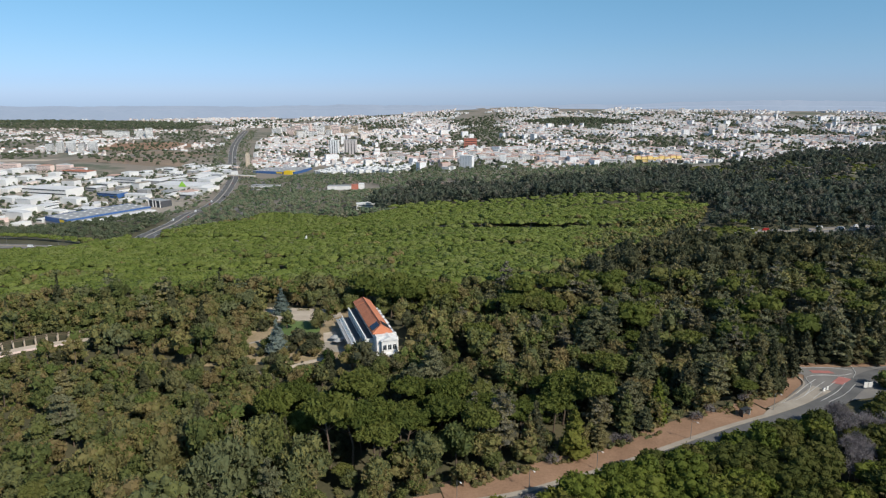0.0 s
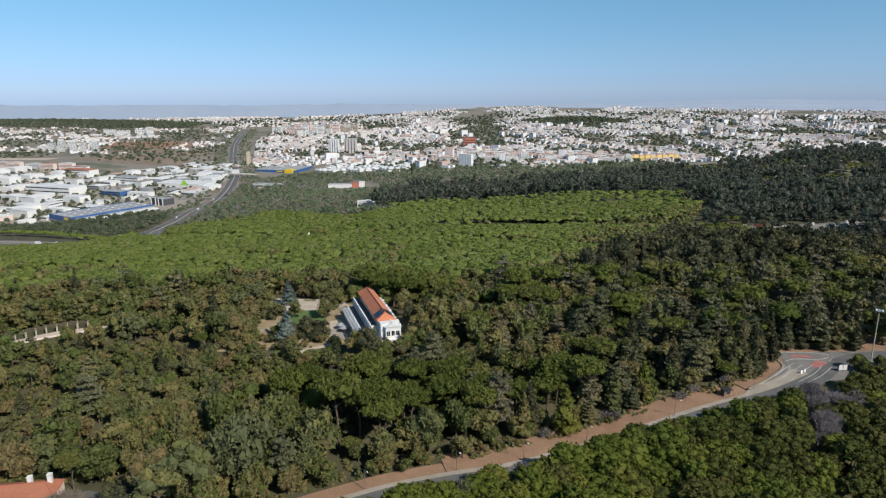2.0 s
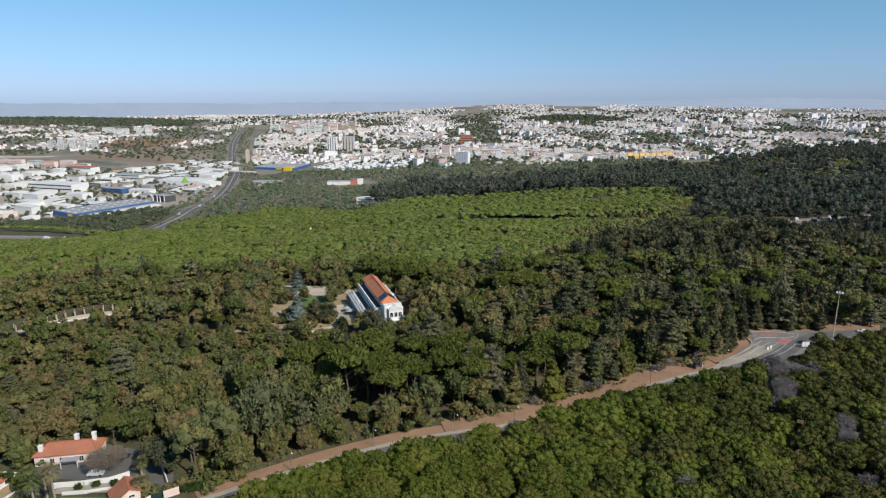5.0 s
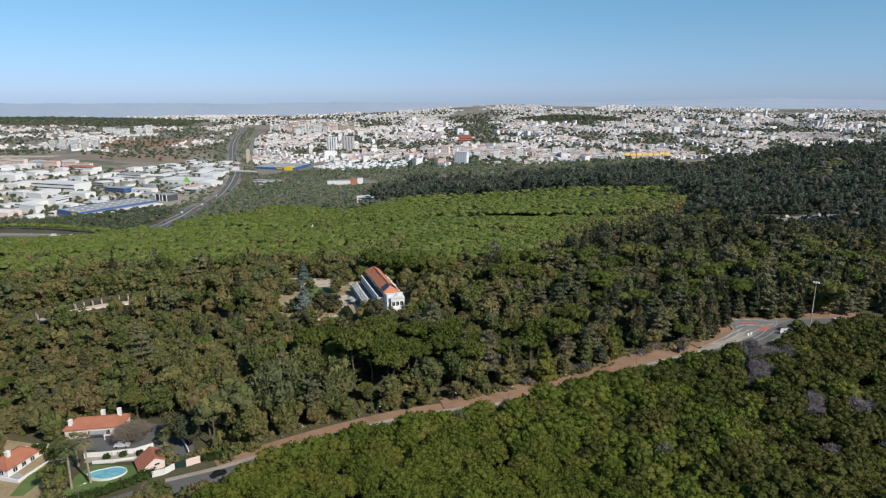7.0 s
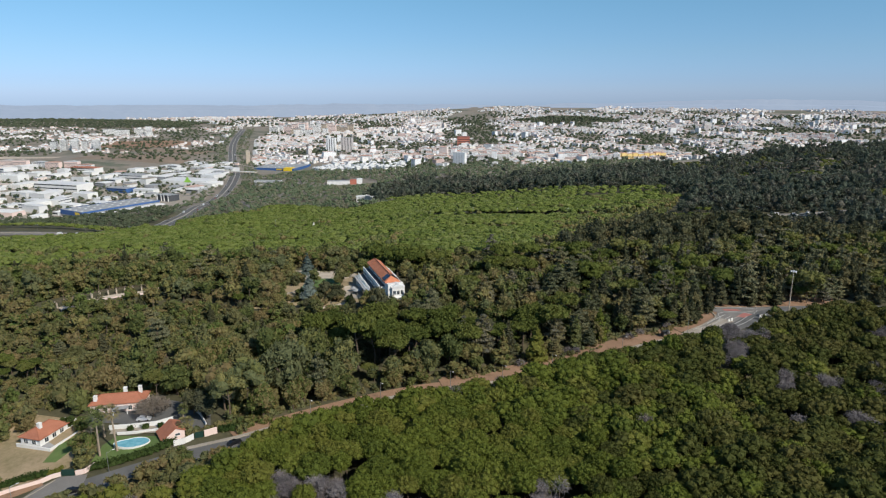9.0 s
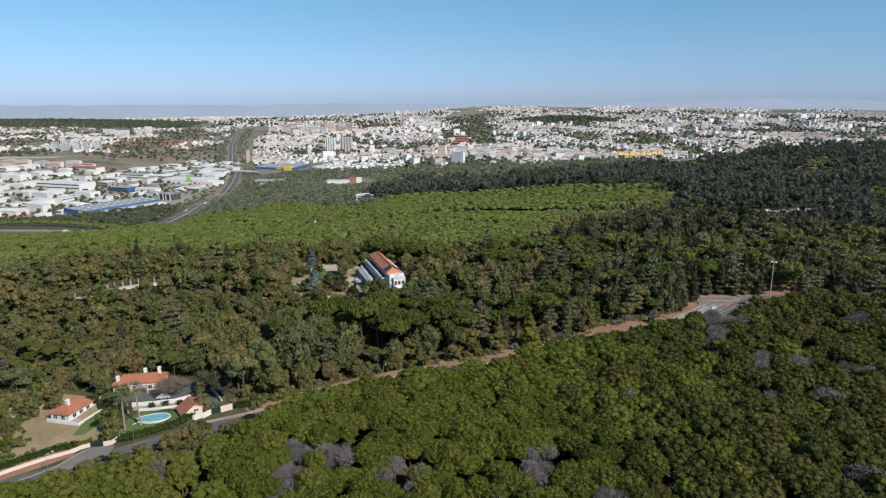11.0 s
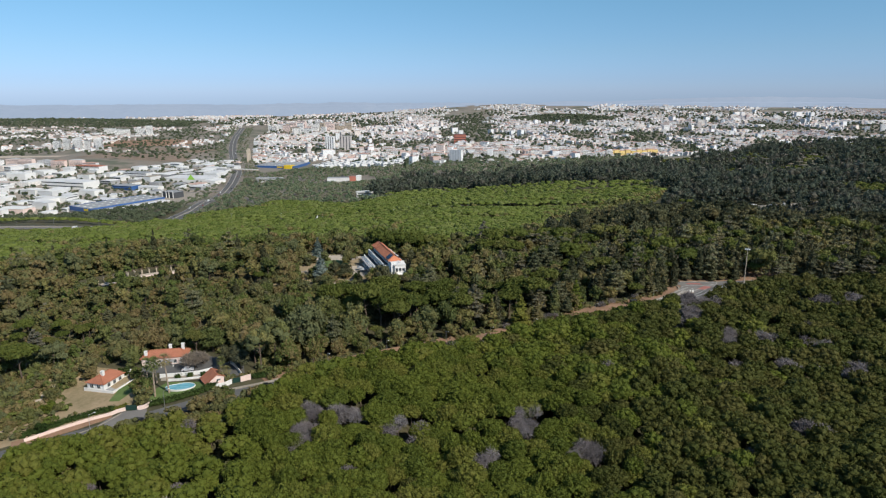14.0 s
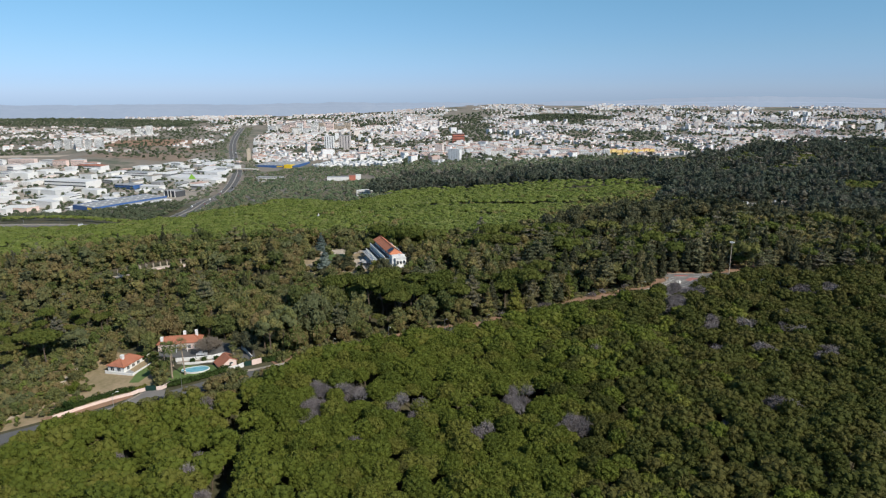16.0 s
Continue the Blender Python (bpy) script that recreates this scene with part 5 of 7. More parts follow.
# ---- houses with the pool ----
def chimney(parent, x, y, z0, z1, w=0.55):
    bm = bmesh.new()
    box(bm, x - w, x + w, y - w, y + w, z0, z1)
    box(bm, x - w - 0.1, x + w + 0.1, y - w - 0.1, y + w + 0.1, z1, z1 + 0.18)
    box(bm, x - w * 0.6, x + w * 0.6, y - w * 0.6, y + w * 0.6, z1 + 0.18, z1 + 0.4)
    part("chimney", bm, M_WHITE, parent, "white chimney")


def cottage(name, m, w, l, eaves, rise, wall, label, chimneys, inset):
    """A one-storey house; its ridge runs along y."""
    ob = thing(name, m, label, "house")
    bm = bmesh.new()
    box(bm, -w / 2, w / 2, -l / 2, l / 2, -1.2, eaves)
    part("wall", bm, wall, ob)
    bm = bmesh.new()
    hip(bm, -w / 2 - 0.5, w / 2 + 0.5, -l / 2 - 0.5, l / 2 + 0.5, eaves + 0.2, rise, inset, 0.22)
    roof = part("roof", bm, M_TILE, ob, "orange clay tile roof")
    bm = bmesh.new()
    tube(bm, (0, -l / 2 - 0.5 + inset, eaves + 0.2 + rise), (0, l / 2 + 0.5 - inset, eaves + 0.2 + rise), 0.16, 0.16, 6)
    for sx in (-1, 1):
        for sy in (-1, 1):
            tube(bm, (sx * (w / 2 + 0.5), sy * (l / 2 + 0.5), eaves + 0.22), (0, sy * (l / 2 + 0.5 - inset), eaves + 0.2 + rise), 0.12, 0.12, 6)
    part("ridge", bm, M_RIDGE, roof)
    for c in chimneys:
        chimney(ob, *c)
    return ob


back_house = cottage("pink_house", pose(-116.2, 136.4, -7.9, 0, 0, 101), 8.0, 17.5, 3.6, 2.0, M_PINK, "long pink house with an orange tiled roof", [(0.9, -1.8, 4.5, 7.2), (0.9, -6.8, 4.3, 7.4), (-2.4, 7.2, 4.0, 6.2)], 3.4)
for i in range(6):
    window_part((-4.02, -6.9 + 2.7 * i, 1.9, 1.2, 1.6, "-x"), back_house)
bm = bmesh.new()
box(bm, -6.6, -4.0, -4.0, 1.0, 2.6, 2.75)
part("porch_roof", bm, M_GREYROOF, back_house)
for yy in (-3.8, 0.8):
    bm = bmesh.new()
    box(bm, -6.5, -6.3, yy - 0.1, yy + 0.1, -1.0, 2.6)
    part("post", bm, M_WHITE, back_house)
left_house = cottage("white_house", pose(-132.2, 117.8, -8.9, 0, 0, -14), 7.6, 11.0, 2.7, 2.2, M_WHITE, "small white house with an orange tiled roof", [(0.6, -2.0, 3.6, 6.2)], 3.4)
for i in range(2):
    window_part((-1.7 + 3.2 * i, -5.52, 1.5, 1.5, 1.4, "-y"), left_house)
for i in range(3):
    window_part((3.82, -3.0 + 3.0 * i, 1.5, 1.4, 1.4, "x"), left_house)
bm = bmesh.new()
box(bm, -4.4, 8.6, -6.4, 13.5, -1.6, 0.25)
part("terrace", bm, M_GREYROOF, left_house, "grey paved terrace")
for (x0, x1, y0, y1) in ((-4.4, 8.9, -6.8, -6.4), (8.5, 8.9, -6.4, 7.0), (8.5, 8.9, 9.0, 13.5), (3.6, 4.0, 5.2, 13.5), (-4.8, -4.4, 4.0, 10.0)):
    bm = bmesh.new()
    box(bm, x0, x1, y0, y1, -1.6, 1.0)
    part("terrace_wall", bm, M_WHITE, left_house, "white terrace wall")
hut = thing("pool_house", pose(-89.8, 116.4, -7.7, 0, 0, 36), "pink pool house with a steep orange tiled roof", "house")
bm = bmesh.new()
v = [bm.verts.new(p) for p in ((-3.4, -3.6, -1), (3.4, -3.6, -1), (3.4, 3.6, -1), (-3.4, 3.6, -1), (-3.4, -3.6, 1.6), (3.4, -3.6, 3.2), (3.4, 3.6, 3.2), (-3.4, 3.6, 1.6), (0.8, -3.6, 4.4), (0.8, 3.6, 4.4))]
for q in ((0, 1, 5, 8, 4), (2, 3, 7, 9, 6), (1, 2, 6, 5), (3, 0, 4, 7), (0, 3, 2, 1)):
    bm.faces.new([v[i] for i in q])
part("wall", bm, M_PINK, hut)
bm = bmesh.new()
for (xa, za, xb, zb) in ((-3.9, 1.4, 0.8, 4.55), (0.8, 4.55, 3.8, 3.1)):
    q = [bm.verts.new((xx, yy, zz)) for yy in (-3.9, 3.9) for xx, zz in ((xa, za), (xb, zb), (xb, zb - 0.2), (xa, za - 0.2))]
    for g in ((0, 1, 2, 3), (7, 6, 5, 4), (0, 4, 5, 1), (1, 5, 6, 2), (2, 6, 7, 3), (3, 7, 4, 0)):
        bm.faces.new([q[i] for i in g])
part("roof", bm, M_TILE, hut, "orange clay tile roof")
window_part((1.2, -3.62, 2.2, 1.4, 0.7, "-y"), hut)

# pool
pool = thing("swimming_pool", spot(-100.8, 112.2, 10, 0.45), "oval swimming pool with a white rim", "pool")
ring_p = [(4.9 * math.cos(q) * (1 + 0.08 * math.cos(2 * q)), 3.0 * math.sin(q) * (1 + 0.12 * math.cos(q) - 0.14 * math.exp(-((q - 1.9) / 0.5) ** 2))) for q in [2 * math.pi * i / 40 for i in range(40)]]
bm = bmesh.new()
inn_v = [(bm.verts.new((px, py, 0.28)), bm.verts.new((px * 1.05, py * 1.07, 0.28)), bm.verts.new((px * 1.05, py * 1.07, -1.0)), bm.verts.new((px, py, -1.4))) for px, py in ring_p]
for a0, b0 in zip(inn_v, inn_v[1:] + inn_v[:1]):
    bm.faces.new((a0[0], a0[1], b0[1], b0[0]))
    bm.faces.new((a0[1], a0[2], b0[2], b0[1]))
    bm.faces.new((a0[3], a0[0], b0[0], b0[3]))
part("rim", bm, M_WHITE, pool, "white stone rim")
m_water, t_w, p_w = nodes_of("pool_water")
wn1 = noise_node(t_w, 0.8)
t_w.links.new(ramp_node(t_w, ((0.3, (0.12, 0.36, 0.44)), (0.7, (0.24, 0.52, 0.60))), wn1.outputs[0]).outputs[0], p_w.inputs["Base Color"])
p_w.inputs["Roughness"].default_value = 0.08
bm = bmesh.new()
bm.faces.new([bm.verts.new((px * 0.999, py * 0.999, 0.12)) for px, py in ring_p])
part("water", bm, m_water, pool, "clear turquoise water")

patch("pool_lawn", [(-109, 103), (-104, 102.5), (-90, 111), (-93, 116.5), (-108, 117), (-110, 112)], 0.14, M_LAWN, "green lawn round the pool")
patch("scrub_ground", [(-176, 60), (-158, 66), (-146, 73), (-139, 78), (-124, 90.5), (-116, 98), (-112, 104), (-114, 118), (-124, 127), (-144, 131), (-160, 127), (-172, 104), (-178, 80)], 0.12, M_DRY_LAWN, "sandy ground under the scrub beside the gardens")
patch("house_lawn", [(-152, 96), (-141, 84), (-128, 88), (-118, 98), (-115, 104), (-119, 112), (-127, 108), (-139, 109)], 0.20, M_DRY_LAWN, "sun-bleached lawn before the white house")
patch("lawn_strip", [(-124, 103), (-120, 103), (-118, 112), (-122, 118), (-124.5, 112)], 0.26, M_LAWN, "greener strip of lawn beside the white house")
# the darker asphalt stands in for tree shade over the yard
patch("yard", [(-124, 126), (-108, 124.5), (-92, 126), (-83, 120), (-79, 122), (-84, 136), (-101, 141), (-124, 133)], 0.20, M_ASPHALT, "grey paved yard before the pink house")
patch("pool_terrace", [(-111, 118), (-95, 118.5), (-94, 123), (-112, 122.5)], 0.30, M_PAVING, "pale paved terrace above the pool")
patch("gate_apron", [(-121, 80), (-105, 90), (-106.5, 96.5), (-114, 95.5), (-118, 90)], 0.34, M_OLD_ASPHALT, "worn asphalt apron at the gate")
ribbon("roadside_earth", [(-141, 73.5), (-132, 79.5), (-124, 85.5), (-117, 92)], 0.0, 4.6, 0.22, M_DIRT, "bare earth strip along the garden wall", 2.0, category="verge")
ribbon("roadside_kerb", [(-133, 73.5), (-125, 79.5), (-118.5, 86), (-114.6, 94)], 0.0, 0.2, 0.5, M_PAVING, "white kerb beside the road", 2.0, category="kerb")


def wall_run(name, pts, height, thick, material, label, category="wall"):
    """A freestanding wall along a line, with a coping."""
    ob = thing(name, spot(*pts[0]), label, category)
    inv = ob.matrix_basis.inverted()
    for (ax, ay), (bx, by) in zip(pts, pts[1:]):
        az, bz = gz(ax, ay), gz(bx, by)
        d = Vector((bx - ax, by - ay, 0))
        n = Vector((-d.y, d.x, 0)).normalized() * thick / 2
        bm = bmesh.new()
        vs = []
        for (px, py, pz) in ((ax, ay, az), (bx, by, bz)):
            for sgn in (-1, 1):
                for zz in (-0.8, height):
                    vs.append(bm.verts.new(inv @ Vector((px + n.x * sgn, py + n.y * sgn, pz + zz))))
        for q in ((0, 1, 3, 2), (4, 6, 7, 5), (0, 4, 5, 1), (2, 3, 7, 6), (1, 5, 7, 3), (0, 2, 6, 4)):
            bm.faces.new([vs[i] for i in q])
        bmesh.ops.recalc_face_normals(bm, faces=bm.faces[:])
        part("wall_panel", bevelled(bm, 0.04), material, ob)
    return ob


wall_run("garden_wall", [(-139, 77.2), (-131, 84.2), (-124, 89.5), (-118.5, 92.8), (-116.6, 95.2), (-114.4, 96.4)], 1.3, 0.35, M_PINK, "low pale pink garden wall along the road")
wall_run("gate_wall", [(-110.2, 96.6), (-108, 97.4), (-106.4, 100.6)], 1.5, 0.4, M_PINK, "pale pink wall beside the gate")
wall_run("yard_wall", [(-86.5, 110.2), (-83.4, 111.6), (-81.6, 114.2)], 1.9, 0.35, M_WHITE, "white wall beside the pool house")
wall_run("roadside_wall", [(-78.6, 115.4), (-75.2, 117.6)], 2.2, 0.4, M_PINK, "pale pink wall by the yard gate")
wall_run("terrace_wall", [(-112.5, 121.0), (-105.6, 121.8), (-97.8, 123.4), (-93.4, 126.4)], 1.7, 0.5, M_WHITE, "white retaining wall above the pool")
wall_run("lower_terrace_wall", [(-108.4, 118.0), (-102.0, 118.6), (-96.4, 120.0), (-93.0, 119.0)], 0.9, 0.5, M_WHITE, "low white wall behind the pool")
wall_run("boundary_wall", [(-131, 127.2), (-124, 126.4)], 1.2, 0.4, M_WHITE, "white wall between the two houses")
wall_run("drive_wall", [(-80.4, 122.0), (-85.5, 130.0), (-92, 137.0)], 1.4, 0.35, M_WHITE, "white wall along the yard")
for gname, p0, p1 in (("garden_gate", (-114.2, 96.4), (-110.4, 96.5)), ("yard_gate", (-81.3, 114.4), (-78.8, 115.2))):
    g = thing(gname, spot(*p0), "closed dark green steel gate", "gate", "green gates")
    inv = g.matrix_basis.inverted()
    a0, b0 = (inv @ Vector((p[0], p[1], gz(*p))) for p in (p0, p1))
    for i in range(2):
        p, q = a0.lerp(b0, 0.5 * i), a0.lerp(b0, 0.5 * i + 0.49)
        bm = bmesh.new()
        d = (q - p)
        n = Vector((-d.y, d.x, 0)).normalized() * 0.05
        vs = [bm.verts.new(c + s * n + Vector((0, 0, z))) for c in (p, q) for s in (-1, 1) for z in (0.05, 2.1)]
        for k in ((0, 1, 3, 2), (4, 6, 7, 5), (0, 4, 5, 1), (2, 3, 7, 6), (1, 5, 7, 3), (0, 2, 6, 4)):
            bm.faces.new([vs[j] for j in k])
        bmesh.ops.recalc_face_normals(bm, faces=bm.faces[:])
        part("leaf", bm, M_GREENGATE, g)


def hedge(name, pts, w, h, material, label):
    c = smooth_line(pts, 0.8)
    ob = thing(name, spot(*pts[0]), label, "hedge", "hedges of the houses")
    inv = np.array(ob.matrix_basis.inverted())
    n = 170 * len(c) // 3
    i = RG.integers(0, len(c), n)
    off = RG.normal(size=(n, 2)) * w * 0.25
    q = np.column_stack([c[i] + off, ground(c[i][:, 0], c[i][:, 1]) + h * np.sqrt(RG.random(n))])
    q = q @ inv[:3, :3].T + inv[:3, 3]
    v1 = leaf_cloud(RG, q, np.tile([0, 0, 1.0], (n, 1)), 0.28)
    core = []
    for cx, cy in c[::2]:
        p = inv @ np.array([cx, cy, gz(cx, cy) + h * 0.4, 1])
        core.append(blob(RG, p[:3], np.array([w * 0.5, w * 0.5, h * 0.5]), 1, 0.2))
    v, f = merge(core + [v1])
    tris("leaves", v, f, material, parent=ob)


hedge("pool_hedge", [(-106, 99.5), (-100, 102), (-94, 105.5), (-88.5, 110)], 3.4, 2.0, M_HEDGE, "dark green clipped hedge below the pool")
hedge("wall_hedge", [(-141.5, 80.5), (-132.6, 88.2), (-125.6, 93.2), (-119.6, 96.8)], 2.8, 1.9, M_HEDGE, "green hedge behind the garden wall")
hedge("gate_hedge", [(-118, 97), (-116, 99)], 2.0, 1.2, M_PINE, "bright green shrub behind the gate wall")
hedge("hut_hedge", [(-89, 110.5), (-86.5, 111.5)], 2.4, 2.2, M_HEDGE, "round green shrub beside the pool house")
hedge("corner_hedge", [(-74, 118.5), (-70, 119.5)], 2.6, 2.2, M_HEDGE, "green shrub beside the roadside wall")
for sx, sy in ((-105.5, 120.2), (-101, 121.4), (-96, 121.8)):
    hedge("terrace_shrub", [(sx, sy), (sx + 0.8, sy + 0.2)], 1.5, 1.7, M_HEDGE, "small round shrub on the terrace")
for gxx, gyy, h, r, mt, lb in (
        (-112.4, 106.2, 8.0, 4.6, M_LEAF, "grey-green tree between the lawns"), (-111, 101.8, 6.0, 3.8, M_LEAF, "grey-green tree behind the gate"), (-113.5, 110.5, 5.0, 2.6, M_LEAF, "low tree beside the lawn"),
        (-86, 90.5, 7.0, 4.2, M_OLIVE, "olive-green tree beside the road"), (-90, 85, 6.5, 3.8, M_OLIVE, "olive-green tree beside the road"), (-96, 81, 5.5, 3.2, M_LEAF, "grey-green tree beside the road"),
        (-78, 96.5, 7.5, 3.8, M_LEAF, "full green tree beside the road"), (-101, 86, 4.2, 2.4, M_OLIVE, "low dusty tree beside the road"), (-82, 84, 6.0, 3.4, M_LEAF, "full green tree among the pines"),
        (-128.5, 131.5, 8.5, 4.6, M_LEAF, "leafy tree between the two houses"), (-135, 135, 9.5, 5.0, M_OLIVE, "leafy tree behind the white house"), (-143, 125, 7.0, 3.6, M_OLIVE, "grey-green tree behind the white house"),
        (-146, 117, 6.0, 3.2, M_LEAF, "bushy tree beside the white house"), (-147, 106, 4.0, 2.6, M_OLIVE, "dry shrub at the lawn's edge"), (-143, 97, 4.0, 2.8, M_PINE, "bright green shrub at the lawn's edge"),
        (-147, 91, 4.2, 3.0, M_LEAF, "shrub at the lawn's edge"), (-88, 131, 9, 4.4, M_DARKLEAF, "dark tree beside the yard"), (-82, 127, 10, 4.6, M_DARKLEAF, "dark tree beside the yard"),
        (-73, 124.5, 18, 6.2, M_LEAF, "tall leafy tree shading the yard"), (-69, 131, 20, 6.8, M_LEAF, "tall leafy tree shading the yard"), (-78, 133.5, 18, 6.2, M_OLIVE, "tall olive-green tree shading the yard"),
        (-128, 123.5, 3.6, 2.4, M_HEDGE, "dark shrub between the two houses"), (-122, 121, 4.0, 2.6, M_LEAF, "bushy shrub between the two houses"), (-140, 121, 5.0, 3.0, M_OLIVE, "dry bushy tree behind the white house"),
        (-137, 84, 3.4, 2.4, M_HEDGE, "shrub behind the garden wall")):
    lone_tree(gxx, gyy, h, r, mt, lb)
# shrubs and low trees on the slope beside the lawn, with a sandy track between them
SLOPE = [(-178, 60), (-158, 66), (-143, 78), (-133, 87), (-130, 94), (-139, 103), (-149, 114), (-146, 126), (-160, 130), (-176, 106)]
TRACK = [(-164, 66), (-156, 78), (-150, 92), (-152, 108), (-150, 126)]
x2, y2 = scatter(RG, SLOPE, 3.3)
k = (away(x2, y2, TRACK) > 2.0) & (RG.random(len(x2)) < 0.85)
x2, y2 = x2[k], y2[k]
s2 = 0.22 + 0.36 * RG.random(len(x2)) ** 1.7
for bush_m, bush_half, bush_l in ((M_LEAF, 0, "green"), (M_OLIVE, 1, "olive-green"), (M_PINEFAR, 2, "bright yellow-green"), (M_OLIVE, 3, "dusty")):
    bk = np.arange(len(x2)) % 4 == bush_half
    bushes = tree_kinds("slope_bush", [rounded(np.random.default_rng(310 + i), 10, 1, 420, 0.45, 4.0, 0.85) for i in range(3)], 2.4, 0.14, 1.2, bush_m, bush_l + " bush on the dry slope beside the lawn", "bushes of the slope", RG)
    plant(bushes, RG, x2[bk], y2[bk], s2[bk], s2[bk])
ribbon("sandy_track", TRACK, -0.9, 0.9, 0.26, M_GRAVEL, "sandy foot track down the dry slope", 2.0, category="path")
bare_yard = thing("bare_tree", spot(-101.5, 129.5), "spreading leafless tree in the yard", "tree", "bare trees")
part("trunk", trunk_bm(RG, 3.4, 0.28, 2.4), M_BARK, bare_yard)
v, f = twigs(RG, 4200, 6.2, 4.2)
tris("crown", v + [0, 0, 5.0], f, M_TWIG, parent=bare_yard)


def palm_tree(x, y, h, fronds=38, r=2.6):
    ob = thing("palm_tree", spot(x, y), "tall fan palm with a bare trunk and shaggy head", "palm tree", "palms by the pool")
    bm = bmesh.new()
    bend = Vector((RG.normal() * 0.5, RG.normal() * 0.3, h))
    tube(bm, (0, 0, -0.5), bend * 0.5, 0.36, 0.27, 8)
    tube(bm, bend * 0.5, bend, 0.27, 0.24, 8)
    part("trunk", bm, M_PALMBARK, ob)
    vs, fs = [], []
    for i in range(fronds):
        an, el = i * 2.39996, 1.3 - 2.2 * (i / fronds)
        d = np.array([math.cos(an) * math.cos(el), math.sin(an) * math.cos(el), math.sin(el)])
        s = np.cross(d, [0, 0, 1.0])
        s /= np.linalg.norm(s)
        c0 = np.array(bend) + d * 0.3
        for j in range(7):
            q = d + s * (j - 3) * 0.24
            q /= np.linalg.norm(q)
            tip = c0 + d * r * 0.35 + q * r * 0.65 - np.array([0, 0, 0.35 * r * abs(math.cos(el)) * 0.6])
            mid = c0 + d * r * 0.4
            w = s * 0.13
            k = len(vs)
            vs += [mid - w, mid + w, tip]
            fs.append((k, k + 1, k + 2))
        k = len(vs)
        vs += [c0 - s * 0.06, c0 + s * 0.06, c0 + d * r * 0.45]
        fs.append((k, k + 1, k + 2))
    tris("fronds", np.array(vs), np.array(fs), M_PALM, parent=ob)


for px, py, h, r in ((-107.8, 105.9, 13.0, 2.9), (-103.6, 108.4, 13.5, 2.9), (-113.5, 112.5, 10.5, 2.7), (-112, 117.0, 9.0, 2.5), (-86.0, 116.6, 4.6, 1.9), (-84.6, 117.8, 4.2, 1.8), (-90, 126.5, 4.4, 1.9)):
    palm_tree(px, py, h, 38, r)


# ---- vehicles, lamps, signs ----
def car(m, paint, label, length=4.3, width=1.8, height=1.45, van=False):
    ob = thing("van" if van else "car", m, label, "van" if van else "car")
    l, w, h = length / 2, width / 2, height
    side = [(-l, 0.35), (-l, 0.95), (-l * 0.78, h), (l * 0.86, h), (l, h * 0.62), (l, 0.35)] if van else [(-l, 0.35), (-l, 0.85), (-l * 0.8, 0.95), (-l * 0.5, h), (l * 0.2, h), (l * 0.5, 0.95), (l, 0.8), (l, 0.35)]
    bm = bmesh.new()
    a0 = [bm.verts.new((-w * (0.86 if z > 1.0 else 1), y, z)) for y, z in side]
    b0 = [bm.verts.new((w * (0.86 if z > 1.0 else 1), y, z)) for y, z in side]
    bm.faces.new(a0)
    bm.faces.new(b0[::-1])
    for i in range(len(side)):
        j = (i + 1) % len(side)
        bm.faces.new((a0[j], a0[i], b0[i], b0[j]))
    bmesh.ops.recalc_face_normals(bm, faces=bm.faces[:])
    part("body", bevelled(bm, 0.05), paint, ob)
    bm = bmesh.new()
    if van:
        box(bm, -w * 0.84, w * 0.84, l * 0.8, l * 0.99, h * 0.66, h * 0.93)
    else:
        box(bm, -w * 0.89, w * 0.89, -l * 0.42, l * 0.22, h * 0.72, h * 0.94)
        box(bm, -w * 0.7, w * 0.7, -l * 0.64, l * 0.40, h * 0.70, h * 0.88)
    part("windows", bm, M_GLASS, ob)
    for sx in (-1, 1):
        for sy in (-0.62, 0.62):
            bm = bmesh.new()
            tube(bm, (sx * (w - 0.2), sy * l, 0.32), (sx * (w + 0.01), sy * l, 0.32), 0.32, 0.32, 12)
            part("wheel", bm, M_TYRE, ob)
    return ob


P_WHITE, P_BLACK, P_GREY, P_RED, P_BLUE = (plain("car_paint", c, 0.3, 0.1) for c in ((0.75, 0.75, 0.76), (0.012, 0.013, 0.016), (0.22, 0.23, 0.25), (0.40, 0.03, 0.03), (0.05, 0.10, 0.25)))


def on_road(x, y, rz, up=0.34):
    return spot(x, y, rz, up)


car(on_road(-106.5, 88.4, -58), P_BLACK, "black car standing beside the gate apron")
car(on_road(-67.0, 110.2, -52), P_BLACK, "black car on the road beside the yard wall")
car(on_road(-103.6, 126.8, -80, 0.24), P_WHITE, "white car parked in the yard", 4.6, 1.9, 1.6)
car(on_road(-99.6, 134.8, -20, 0.24), P_BLACK, "dark car parked in the shade of the yard")
car(on_road(180.0, 225.4, 70, 0.34), P_WHITE, "white car parked at the junction")
car(on_road(182.0, 217.6, 80, 0.34), P_GREY, "silver car parked at the junction")
car(on_road(188.0, 224.2, 75, 0.34), P_GREY, "grey car parked at the junction")
car(on_road(196.0, 221.0, 85, 0.34), P_WHITE, "white car parked at the junction")
HWV = ((293, 616, P_WHITE, True), (318, 612, P_GREY, False), (332, 621, P_WHITE, False), (350, 619, P_BLUE, False), (366, 629, P_WHITE, True), (384, 624, P_WHITE, True), (405, 632, P_WHITE, True), (276, 612, P_WHITE, False),
       (-470, 684, P_WHITE, True), (-455, 695, P_WHITE, False), (-300, 682, P_WHITE, False), (420, 626, P_GREY, False), (308, 619, P_RED, True))
